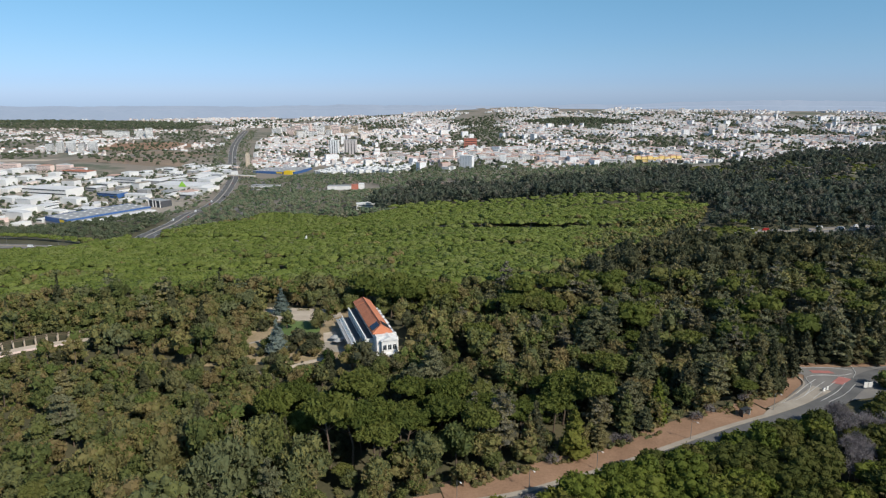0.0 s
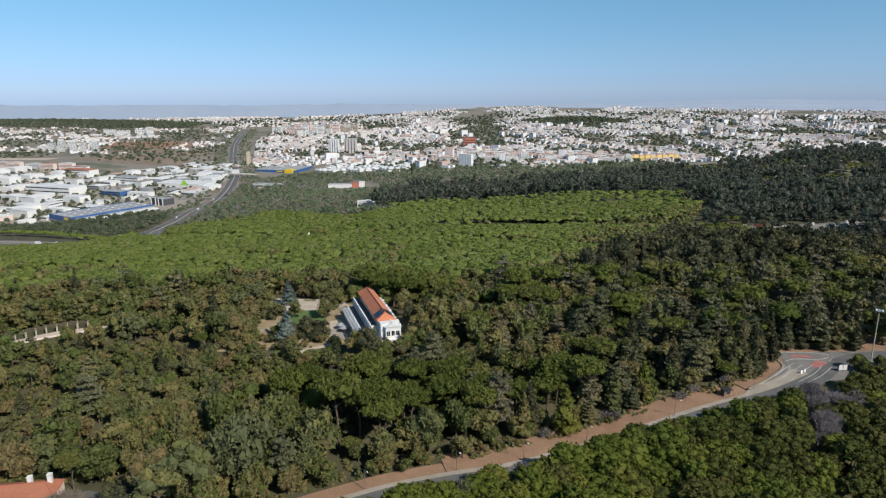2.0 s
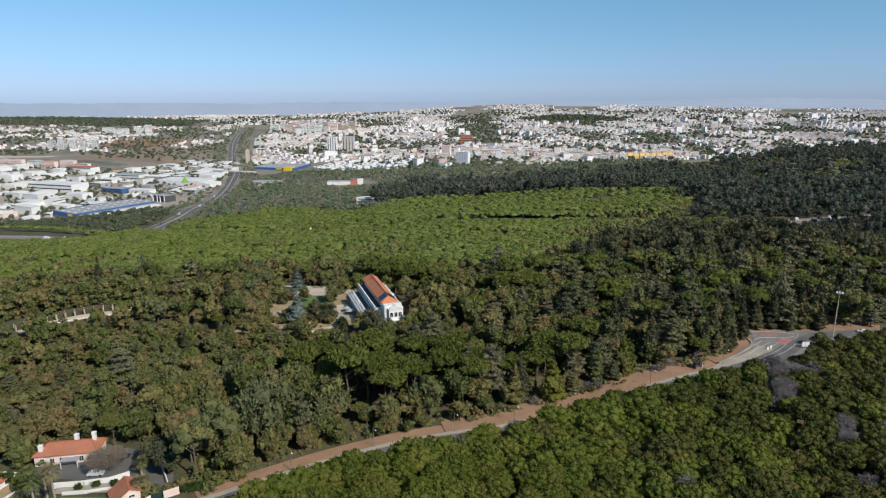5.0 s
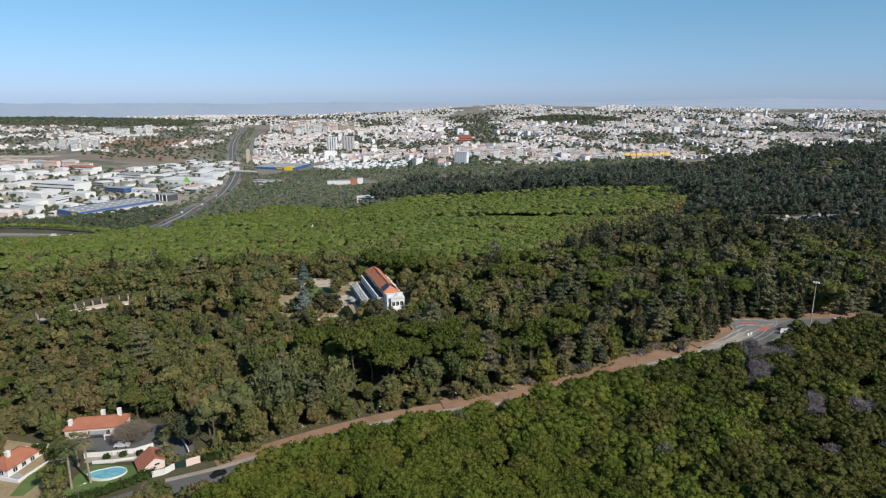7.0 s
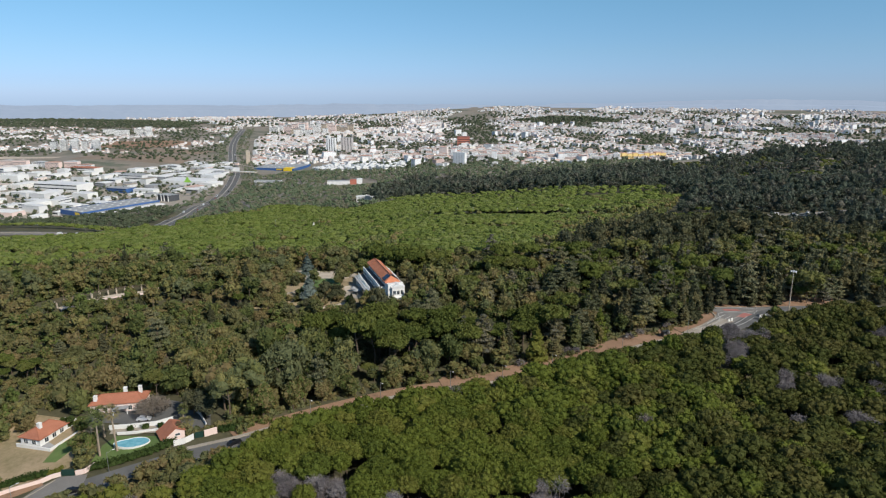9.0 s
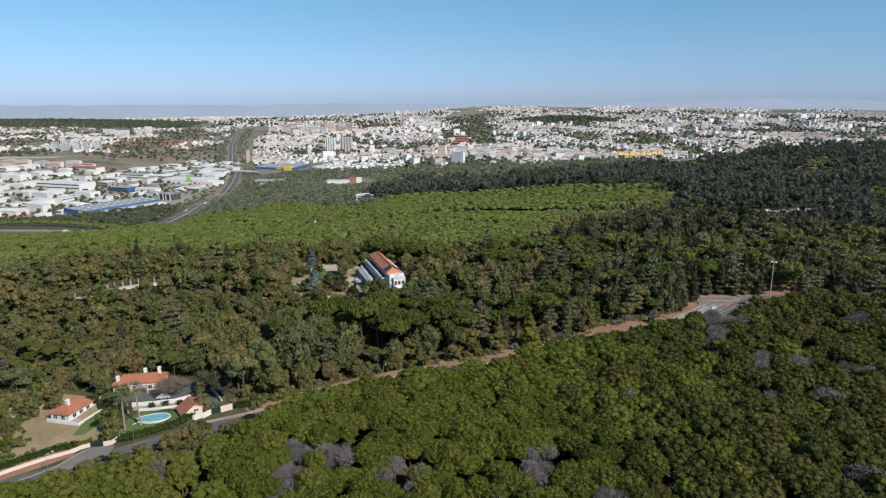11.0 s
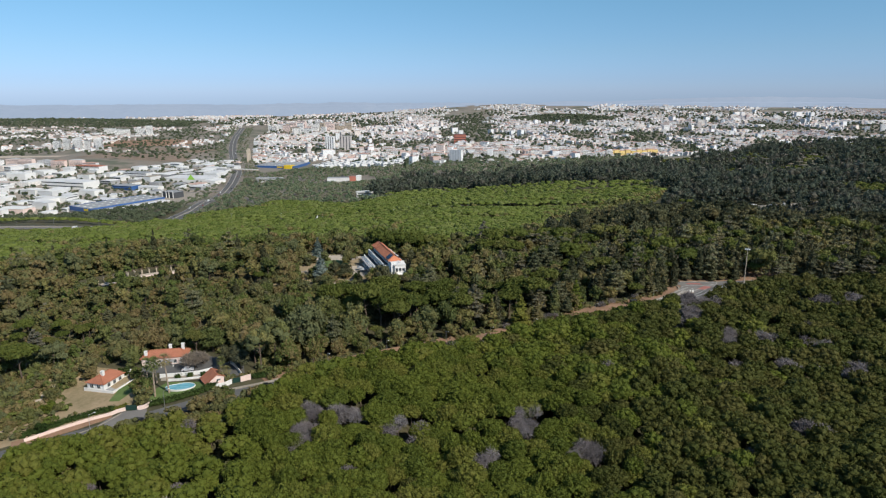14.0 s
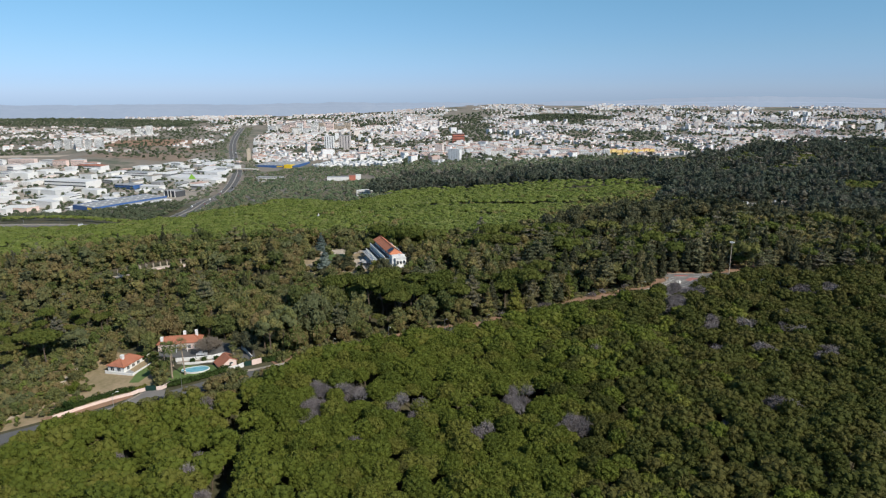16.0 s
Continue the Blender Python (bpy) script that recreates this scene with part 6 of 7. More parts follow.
for hx, hy, pt, isvan in HWV:
    car(on_road(hx, hy, -88 if hy > 615 else 92, 0.56), pt, "vehicle standing on the highway", 6.5 if isvan else 4.4, 2.2 if isvan else 1.8, 2.8 if isvan else 1.45, isvan)
mw = smooth_line(MOTORWAY, 15)
for i in range(26):
    j = int(8 + (len(mw) - 70) * i / 26 + RG.integers(0, 3))
    d = mw[j + 1] - mw[j]
    n = np.array([-d[1], d[0]]) / np.linalg.norm(d)
    o = (-8.5, -4.5, 4.5, 8.5)[int(RG.integers(0, 4))]
    q = mw[j] + n * o
    isvan = bool(RG.random() < 0.35)
    car(on_road(q[0], q[1], math.degrees(math.atan2(-d[0], d[1])) + (180 if o > 0 else 0), 0.66), (P_WHITE, P_GREY, P_BLACK, P_WHITE, P_RED)[int(RG.integers(0, 5))], "vehicle standing on the motorway",
        7.0 if isvan else 4.4, 2.3 if isvan else 1.8, 3.0 if isvan else 1.45, isvan)


def street_lamp(x, y, h, rz, heads=1, label="slim grey street lamp beside the road", group="street lamps", reach=1.6):
    ob = thing("street_lamp", spot(x, y, rz), label, "lamp", group)
    bm = bmesh.new()
    tube(bm, (0, 0, -0.5), (0, 0, h), 0.11, 0.06, 7)
    part("pole", bm, M_METAL, ob)
    for i in range(heads):
        sg = 1 if i == 0 else -1
        bm = bmesh.new()
        tube(bm, (0, 0, h - 0.1), (sg * reach, 0, h + 0.25), 0.05, 0.04, 6)
        part("arm", bm, M_METAL, ob)
        bm = bmesh.new()
        box(bm, min(sg * reach, sg * (reach + 0.7)), max(sg * reach, sg * (reach + 0.7)), -0.16, 0.16, h + 0.18, h + 0.34)
        part("head", bevelled(bm, 0.03), M_WHITE, ob)
    return ob


street_lamp(-119.6, 82.4, 6.5, 40)
street_lamp(-100.8, 97.8, 6.5, 40)
for lx, ly in ((-47, 129.5), (-24, 142.2), (1.5, 151.0), (21.6, 156.6), (42.2, 165.7), (73.0, 177.0), (106, 193.4)):
    street_lamp(lx, ly, 6.6, -60, label="slim grey street lamp on the earth verge")
for i in range(2, 26):
    q = smooth_line(HIGHWAY, 46.0)[i]
    street_lamp(q[0], q[1], 11, 90, 2, "double-headed lamp on the highway's middle strip", "highway lamps", 2.2)
mast = thing("light_mast", spot(164, 220), "tall light mast with a ring of floodlights", "light mast")
bm = bmesh.new()
tube(bm, (0, 0, -0.5), (0, 0, 20.5), 0.28, 0.14, 10)
part("pole", bm, M_GRAVEL, mast)
bm = bmesh.new()
tube(bm, (0, 0, 20.1), (0, 0, 20.5), 0.9, 0.9, 12)
part("ring", bm, M_METAL, mast)
for i in range(6):
    q = 6.283 * i / 6
    bm = bmesh.new()
    box(bm, -0.35, 0.35, -0.2, 0.2, -0.25, 0.25, pose(1.15 * math.cos(q), 1.15 * math.sin(q), 20.3, 0, 0, math.degrees(q) + 90))
    part("floodlight", bm, M_WHITE, mast)

# junction
patch("junction", [(108, 191), (128, 198), (150, 203.5), (172, 209), (203, 213), (203, 229), (185, 229), (150, 227), (134, 227), (124, 229.5), (124, 224), (130, 220), (126.5, 213.5), (116, 203.5)], 0.36, M_OLD_ASPHALT, "worn grey asphalt road junction", "road")
ribbon("through_lane", ROAD[14:21], -3.5, 3.3, 0.44, M_ASPHALT, "dark asphalt lane sweeping through the junction", 1.5, 0.3)
patch("footway_island", [(100, 188.8), (116, 196.6), (127, 203.5), (130.5, 208.5), (128.2, 210.6), (118.5, 202.6), (104, 193.4)], 0.50, M_PAVING, "pale paved footway widening at the junction", "pavement")
patch("red_island", [(136, 213), (139, 211.5), (145, 216), (142, 218.5)], 0.46, M_REDPAINT, "faded red painted traffic island", "road marking")
patch("red_island", [(134, 221.5), (142, 221), (141, 223.5), (134, 224)], 0.46, M_REDPAINT, "faded red painted traffic island", "road marking")
for i, ln in enumerate(([(121, 203), (128, 209), (134, 214)], [(123, 201), (131, 208), (138, 214)], [(125, 199.5), (134, 206), (141, 213)], [(128, 212), (130, 218), (138, 220), (144, 217)], [(131, 226.5), (142, 226.5), (150, 224)], [(146, 217), (150, 222), (152, 228)], [(119, 204.5), (126, 211), (132, 216)], [(127, 198.5), (136, 204.5), (144, 212)], [(133, 219.6), (143, 219.4), (148, 221)], [(110, 198), (118, 201), (124, 206), (129, 213)])):
    ribbon("lane_line", ln, -0.08, 0.08, 0.50, M_ROADPAINT, "worn white lane line", 1.5, 0.1, category="road marking")
ribbon("junction_kerb", [(105, 194.6), (116, 202.6), (126, 212.5), (127, 222), (129, 230)], -0.3, 0.3, 0.6, M_PAVING, "pale kerb round the junction", 1.5, category="kerb")
patch("junction_bank", [(120, 229), (150, 227), (190, 229), (198, 242), (174, 250), (150, 236), (128, 236), (112, 230), (100, 204), (104, 195), (116, 203.2), (126, 213), (124, 222)], 0.22, M_DIRT, "bare reddish earth bank behind the junction", "ground")
def lone_conifer(x, y, h, r, material=None):
    ob = thing("dark_conifer", spot(x, y), "dark green conifer beside the junction", "tree", "conifers of the junction")
    part("trunk", trunk_bm(RG, h * 0.8, 0.26, r * 0.4), M_BARK, ob)
    v, f = conical(RG, 7, 1, 700, 0.42, r, h * 0.86)
    tris("crown", v + [0, 0, h * 0.53], f, material or M_DARKLEAF, parent=ob)
    return ob


for cx, cy, h, r in ((112, 207.5, 12, 3.6), (118, 216, 13, 3.8), (125, 221, 9, 2.6), (104, 207, 12, 3.8), (109.5, 212.5, 15, 4.4), (115.5, 208.5, 9, 3.0), (125.5, 219.5, 10, 3.2), (116, 217.5, 14, 4.0), (108, 221, 15, 4.4), (100.5, 214, 13, 4.2),
                     (136, 231.5, 12, 4.4), (144, 233, 16, 5.0), (150, 230, 11, 3.8), (157, 233.5, 15, 5.2), (163.5, 230, 10, 3.6), (129, 236, 15, 4.6), (121, 228, 12, 4.0), (92, 204, 10, 3.6), (152, 241, 15, 5.0), (168, 238, 13, 4.6)):
    lone_conifer(cx, cy, h, r)
for cx, cy, h, r, mt, lb in ((36.5, 172.5, 15, 5.6, M_PINE, "pale yellow-green conifer beside the earth bank"), (23, 171, 13, 4.6, M_LEAF, "grey-green conifer behind the earth bank"), (55, 184, 13, 4.2, M_LEAF, "grey-green conifer behind the earth bank"), (66, 189, 13, 4.4, M_PINE, "green conifer behind the earth bank")):
    ob = lone_conifer(cx, cy, h, r, mt)
    tagged(ob, lb, "tree", "conifers of the bank")
for cx, cy in ((48, 177), (51, 178.5), (54, 178), (79, 188.5), (85, 193), (30, 169.5), (99, 200)):
    shrub = thing("bare_shrub", spot(cx, cy), "grey leafless shrub on the earth bank", "shrub", "bare shrubs of the bank")
    part("stem", trunk_bm(RG, 1.2, 0.08, 0.8, 4), M_BARK, shrub)
    v, f = twigs(RG, 420, 2.0, 2.4)
    tris("crown", v + [0, 0, 1.7], f, M_DEAD, parent=shrub)
for cx, cy, h, r in ((152.6, 209.5, 6.2, 3.6), (163.5, 213.0, 4.6, 2.8)):
    lone_tree(cx, cy, h, r, M_LEAF, "round bushy tree on the junction's island", "bushy_tree", 1.0)
sign = thing("sign_board", spot(146, 208.4, 6), "twin white notice boards on posts", "sign")
for i in (-1, 1):
    bm = bmesh.new()
    box(bm, i * 0.85 - 0.75, i * 0.85 + 0.75, -0.06, 0.06, 0.9, 3.0)
    part("board", bm, M_WHITE, sign)
    bm = bmesh.new()
    tube(bm, (i * 0.85, 0.08, -0.3), (i * 0.85, 0.08, 2.9), 0.05, 0.05, 6)
    part("post", bm, M_METAL, sign)
for cx, cy in ((129.8, 206.6), (131.6, 207.8)):
    bar = thing("road_barrier", spot(cx, cy, 30, 0.35), "white plastic road barrier at the kerb", "barrier", "road barriers")
    bm = bmesh.new()
    box(bm, -0.55, 0.55, -0.25, 0.25, 0.0, 0.3)
    box(bm, -0.55, 0.55, -0.12, 0.12, 0.3, 1.3)
    part("body", bevelled(bm, 0.05), M_WHITE, bar)
kiosk = thing("bus_shelter", spot(95.2, 190.4, 28, 0.3), "small bus shelter with a white side panel", "shelter")
bm = bmesh.new()
box(bm, -1.8, 1.8, -0.8, 0.8, 2.3, 2.45)
part("roof", bm, M_DARKMETAL, kiosk)
for i in (-1, 1):
    bm = bmesh.new()
    box(bm, i * 1.75 - 0.06, i * 1.75 + 0.06, -0.75, 0.75, 0.0, 2.3)
    part("side_panel", bm, M_WHITE if i > 0 else M_DARKMETAL, kiosk)
bm = bmesh.new()
box(bm, -1.7, 1.7, 0.7, 0.76, 0.2, 2.3)
part("back_panel", bm, M_DARKMETAL, kiosk)
bm = bmesh.new()
box(bm, -1.4, 1.4, 0.2, 0.6, 0.4, 0.5)
part("bench", bm, M_METAL, kiosk)
# pale sculpture among the pines
bm = bmesh.new()
for a0, b0, r0, r1 in (((-0.9, 0, 0), (-0.3, 0, 5), 0.8, 0.6), ((0.9, 0, 0), (0.4, 0, 5), 0.8, 0.6), ((0, 0, 4.6), (0.3, 0, 8.4), 1.3, 0.9), ((0.3, 0, 8.2), (0.5, 0, 9.8), 0.6, 0.3), ((-1.6, 0, 6), (0.2, 0, 7.8), 0.35, 0.4)):
    tube(bm, a0, b0, r0, r1, 8)
sc = part("white_sculpture", bm, M_WHITE)
sc.matrix_basis = spot(-154.5, 655.0, 0, 2.0)
tagged(sc, "tall white abstract sculpture rising among pines", "sculpture")

# ---- the town ----
RT = np.random.default_rng(7)


def blocks(name, rng, x, y, w, l, h, rise, turn, label):
    """Joined far buildings: walls and roofs, flat or hipped, each with its own tint."""
    n = len(x)
    ca, sa = np.cos(turn), np.sin(turn)
    z0 = ground(x, y) - 3
    z1 = z0 + 3 + h
    corners = [(-1, -1), (1, -1), (1, 1), (-1, 1)]

    def place(px, py, pz):
        return np.stack([x + px * ca - py * sa, y + px * sa + py * ca, pz], -1)
    lo = [place(i * w / 2, j * l / 2, z0) for i, j in corners]
    hi = [place(i * w / 2, j * l / 2, z1) for i, j in corners]
    v = np.stack(lo + hi, 1).reshape(-1, 3)
    q = []
    for i in range(4):
        j = (i + 1) % 4
        q += [(i, j, 4 + j), (i, 4 + j, 4 + i)]
    f = (np.array(q)[None] + (np.arange(n) * 8)[:, None, None]).reshape(-1, 3)
    tint = rng.random(n)
    walls = tagged(tris(name + "_walls", v, f, M_TOWNWALL, np.repeat(tint, 8)), label, "buildings", "", "stuff")
    o = 0.4
    ev = [place(i * (w / 2 + o), j * (l / 2 + o), z1 + 0.05) for i, j in corners]
    rid = [place(0 * w, -l / 2 * 0.55, z1 + rise), place(0 * w, l / 2 * 0.55, z1 + rise)]
    v = np.stack(ev + rid, 1).reshape(-1, 3)
    q = [(0, 1, 4), (1, 2, 5), (1, 5, 4), (2, 3, 5), (3, 0, 4), (3, 4, 5)]
    f = (np.array(q)[None] + (np.arange(n) * 6)[:, None, None]).reshape(-1, 3)
    tagged(tris(name + "_roofs", v, f, M_TOWNROOF, np.repeat(np.where(rise > 1, tint * 0.07, 0.11 + tint * 0.02), 6)), label.replace("walls", "roofs"), "roofs", "", "stuff")
    return walls


def town_field(rng, poly, gap, density, w, l, h, rise, scale=0.004, cut=0.0):
    x, y = scatter(rng, poly, gap, 0.3)
    d = np.array([noise.fractal((px * scale, py * scale, 5.0), 0.8, 2.0, 3) for px, py in zip(x, y)])
    hills = np.exp(-((x + 2000) / 800) ** 2 - ((y - 3350) / 240) ** 2) + np.exp(-((x - 650) / 280) ** 2 - ((y - 3450) / 180) ** 2)
    k = (d > cut) & (hills < 0.3) & (rng.random(len(x)) < density) & (away(x, y, MOTORWAY) > 30) & in_view(x, y, 60)
    x, y = x[k], y[k]
    n = len(x)
    turn = np.array([noise.noise((px * 0.0015, py * 0.0015, 9.0)) for px, py in zip(x, y)]) * 2.5 + (rng.random(n) < 0.5) * 1.571

    def pick(r):
        return r[0] + (r[1] - r[0]) * rng.random(n) ** 1.6
    return x, y, pick(w), pick(l), pick(h), np.where(rng.random(n) < rise, 1.2 + 1.4 * rng.random(n), 0.1), turn


TOWN = [(-560, 1780), (-380, 1900), (-100, 1560), (40, 1500), (400, 1560), (620, 1700), (1100, 1800), (1900, 2100), (2400, 2700), (2700, 3700), (-900, 3500), (-760, 2500)]
FARTOWN = [(-1100, 3300), (2600, 3300), (3000, 3700), (2400, 4100), (900, 4640), (-300, 4650), (-1600, 4300), (-1900, 3800)]
blocks("town", RT, *town_field(RT, TOWN, 18.0, 0.72, (7, 14), (9, 28), (4.5, 13), 0.6, 0.004, -0.02), "white and cream walls of the dense far town")
blocks("tower_blocks", RT, *town_field(RT, TOWN, 105, 0.5, (12, 18), (14, 36), (17, 34), 0.1, 0.002, 0.0), "tall white and cream apartment block walls of the town")
blocks("far_town", RT, *town_field(RT, FARTOWN, 23, 0.62, (8, 15), (9, 24), (4, 11), 0.7, 0.003, -0.06), "pale walls of the town on the far slope")
blocks("west_town", RT, *town_field(RT, [(-1900, 2000), (-900, 2000), (-850, 2700), (-1100, 3400), (-2600, 3600), (-2800, 2800)], 25, 0.5, (7, 12), (8, 22), (3.5, 9), 0.6, 0.004, 0.05), "white walls of scattered western houses")
blocks("edge_town", RT, *town_field(RT, [(-3300, 3300), (-2300, 3500), (-1400, 4000), (-300, 4560), (-1500, 4480), (-3000, 3650)], 27, 0.55, (8, 14), (9, 26), (4, 11), 0.6, 0.003, 0.0), "pale walls of the farthest town")
for nm, poly, gap, sign_d, cut, dens, lab in (
        ("town_trees", TOWN, 19, -1, -0.02, 0.7, "dark green trees between the houses"),
        ("street_trees", TOWN, 38, 1, 0.0, 0.6, "dark trees along the streets of the town"),
        ("west_trees", [(-2600, 1750), (-1000, 1750), (-700, 1900), (-900, 2600), (-1100, 3400), (-2700, 3300)], 19, -1, -0.02, 0.42, "dark scrub and trees on the western fields"),
        ("far_trees", FARTOWN, 30, -1, 0.05, 0.7, "dark trees of the far slope")):
    x, y = scatter(RT, poly, gap)
    d = np.array([noise.fractal((px * 0.004, py * 0.004, 5.0), 0.8, 2.0, 3) for px, py in zip(x, y)])
    k = (sign_d * d > cut) & (RT.random(len(x)) < dens) & (away(x, y, MOTORWAY) > 22) & in_view(x, y, 60) & (np.hypot(x, y) < 4250)
    x, y = x[k], y[k]
    s = (0.9 + 0.9 * RT.random(len(x))) * (1 + 0.4 * (gap == 30))
    planted(nm, RT, [rounded(np.random.default_rng(180 + i), 1, 1, 7, 1.6, 6.0, 0.9) for i in range(4)], x, y, ground(x, y) + 3.5 * s, s, s, M_TOWNTREE, lab)

for nm, poly in (("west_hill_wood", [(-2700, 3000), (-1300, 3000), (-1300, 3550), (-2700, 3650)]), ("brown_hill_wood", [(380, 3200), (920, 3200), (920, 3560), (380, 3560)])):
    x, y = scatter(RT, poly, 19)
    hh = np.exp(-((x + 2000) / 800) ** 2 - ((y - 3350) / 240) ** 2) + np.exp(-((x - 650) / 280) ** 2 - ((y - 3450) / 180) ** 2)
    k = (hh > 0.28) & in_view(x, y, 60) & (RT.random(len(x)) < 0.9)
    x, y = x[k], y[k]
    s = 1.6 + 0.9 * RT.random(len(x))
    planted(nm, RT, [rounded(np.random.default_rng(185 + i), 2, 1, 4, 1.6, 5.2, 0.8) for i in range(4)], x, y, ground(x, y) + 2.5 * s, s, s * 0.7, M_TOWNTREE, "dark wood on a low far hill")

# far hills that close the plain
m_hills, t_h, p_h = nodes_of("far_hills_haze_glow")
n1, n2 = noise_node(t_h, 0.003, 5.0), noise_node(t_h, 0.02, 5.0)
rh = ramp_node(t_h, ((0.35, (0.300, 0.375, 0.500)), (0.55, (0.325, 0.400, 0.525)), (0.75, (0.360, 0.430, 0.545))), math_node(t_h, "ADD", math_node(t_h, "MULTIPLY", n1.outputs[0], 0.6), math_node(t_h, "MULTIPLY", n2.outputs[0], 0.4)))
t_h.links.new(rh.outputs[0], p_h.inputs["Emission Color"])            # haze painted as a blue-grey glow of the hills themselves
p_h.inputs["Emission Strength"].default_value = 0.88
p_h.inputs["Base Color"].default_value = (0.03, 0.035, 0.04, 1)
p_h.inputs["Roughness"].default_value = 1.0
an = np.linspace(-np.pi, np.pi, 721)
crest = np.array([noise.fractal((math.sin(q) * 4, math.cos(q) * 4, 1.0), 0.7, 2.1, 6) for q in an])
crest = 30 + 16 * crest + 30 * np.exp(-((an - 0.5) / 0.22) ** 2) + 12 * np.exp(-((an + 0.62) / 0.05) ** 2) - 6 * np.exp(-((an + 0.2) / 0.25) ** 2)
prof = ((4480, None), (4560, 0.30), (4620, 0.62), (4680, 0.70), (4740, 1.0), (4800, 0.3))
rowsv = []
for r, kk in prof:
    zc = ground(r * np.sin(an), r * np.cos(an)) - 4 if kk is None else -30 + (crest + 30) * kk
    rough = np.array([noise.fractal((q * 60, r * 0.02, 3.0), 0.8, 2.0, 4) for q in an]) * (5 if kk else 0)
    rowsv.append(np.stack([r * np.sin(an), r * np.cos(an), zc + rough], -1))
v = np.stack(rowsv, 1).reshape(-1, 3)
kq = len(prof)
fq = []
for i in range(len(an) - 1):
    for j in range(kq - 1):
        q = i * kq + j
        fq += [(q, q + kq, q + kq + 1), (q, q + kq + 1, q + 1)]
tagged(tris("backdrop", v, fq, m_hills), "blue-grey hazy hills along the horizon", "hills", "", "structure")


# ---- buildings of the town's edge that can be told apart ----
def hall(name, x, y, rz, w, l, h, wall, roof, label, category="warehouse", skylights=0, rise=0.0):
    ob = thing(name, spot(x, y, rz), label, category)
    bm = bmesh.new()
    box(bm, -w / 2, w / 2, -l / 2, l / 2, -4, h)
    part("wall", bm, wall, ob)
    bm = bmesh.new()
    if rise:
        hip(bm, -w / 2 - 0.5, w / 2 + 0.5, -l / 2 - 0.5, l / 2 + 0.5, h + 0.3, rise, 0.01, 0.3)
    else:
        box(bm, -w / 2 + 0.6, w / 2 - 0.6, -l / 2 + 0.6, l / 2 - 0.6, h, h + 0.35)
    part("roof", bm, roof, ob)
    for i in range(skylights):
        for j in (-1, 0, 1):
            bm = bmesh.new()
            yy = -l / 2 + l * (i + 0.5) / skylights
            box(bm, j * w * 0.28 - 1.6, j * w * 0.28 + 1.6, yy - 2.2, yy + 2.2, h + 0.35, h + 1.0)
            part("skylight", bm, M_WHITE, ob)
    return ob


def bands(ob, w, l, h, storeys, material=None, faces=("-y", "x", "-x")):
    """Rows of windows as dark recessed-looking strips, one a storey and side."""
    for s in range(storeys):
        z = (s + 0.55) * h / storeys
        for fc in faces:
            bm = bmesh.new()
            if fc == "-y":
                box(bm, -w / 2 + 1, w / 2 - 1, -l / 2 - 0.08, -l / 2 + 0.1, z, z + h / storeys * 0.28)
            else:
                sg = 1 if fc == "x" else -1
                xa, xb = sorted((sg * (w / 2 + 0.08), sg * (w / 2 - 0.1)))
                box(bm, xa, xb, -l / 2 + 1, l / 2 - 1, z, z + h / storeys * 0.28)
            part("window_band", bm, material or M_GLASS, ob)


big = hall("blue_shed", -640, 1132, -29.8, 66, 158, 9, M_GREYROOF, M_GREYROOF, "vast grey store with a bright blue front band", "store", 9)
for (x0, x1, y0, y1) in ((-33.6, 33.6, -79.6, -78.9), (33.0, 33.7, -79.6, 79.2), (-33.7, -33.0, -79.6, 79.2)):
    bm = bmesh.new()
    box(bm, x0, x1, y0, y1, 2.0 if y1 < 0 else 6.8, 9.8)
    part("blue_band", bm, M_BLUE, big, "bright blue cladding band")
bm = bmesh.new()
box(bm, 12, 26, -79.8, -79.6, 4, 8.5)
part("yellow_sign", bm, M_YELLOW, big, "plain yellow sign panel")
bm = bmesh.new()
box(bm, 33.7, 50, -78, 78, -4, 4.5)
part("loading_dock", bm, M_SHED, big)
store = hall("blue_store", -478, 1795, -11.5, 122, 118, 7.5, M_BLUE, M_GREYROOF, "big blue furniture store with a yellow porch", "store", 5)
bm = bmesh.new()
box(bm, 32, 56, -64, -42, -4, 10.0)
part("porch", bm, M_YELLOW, store, "bright yellow porch block")
bm = bmesh.new()
box(bm, 8, 26, -59.6, -59.2, 2.6, 6.2)
part("sign", bm, M_YELLOW, store, "plain yellow sign panel")
bm = bmesh.new()
box(bm, -61, 61, -110, -64, -4.5, 0.6)
part("car_deck", bm, M_OLD_ASPHALT, store)
low = hall("white_offices", -405, 1372, -8, 62, 14, 9, M_SHED, M_GREYROOF, "long low white office building", "building")
bands(low, 62, 14, 9, 3)
tw = hall("beige_tower", -604, 1879, 8, 11, 11, 36, M_GRAVEL, M_GREYROOF, "slim beige tower beside the motorway", "tower")
bm = bmesh.new()
box(bm, -3.5, 3.5, -3.5, 3.5, 36.3, 40)
part("lift_house", bm, M_GRAVEL, tw)
for i, (tx, wdt) in enumerate(((-392, 32), (-338, 40))):
    t_ob = hall("twin_tower_block", tx, 2120, -4, wdt, 18, 48, M_TOWNWALL, M_GREYROOF, "tall cream apartment slab with dark glazed stripes", "apartment block")
    for j in range(4):
        bm = bmesh.new()
        xx = -wdt / 2 + wdt * (j + 0.5) / 4
        box(bm, xx - 1.0, xx + 1.0, -9.15, -8.9, 2, 46)
        part("glazed_stripe", bm, M_GLASS, t_ob)
rb = hall("brick_block", 62, 2290, 2, 44, 20, 34, M_REDBRICK, M_GREYROOF, "square red brick block above the white town", "building")
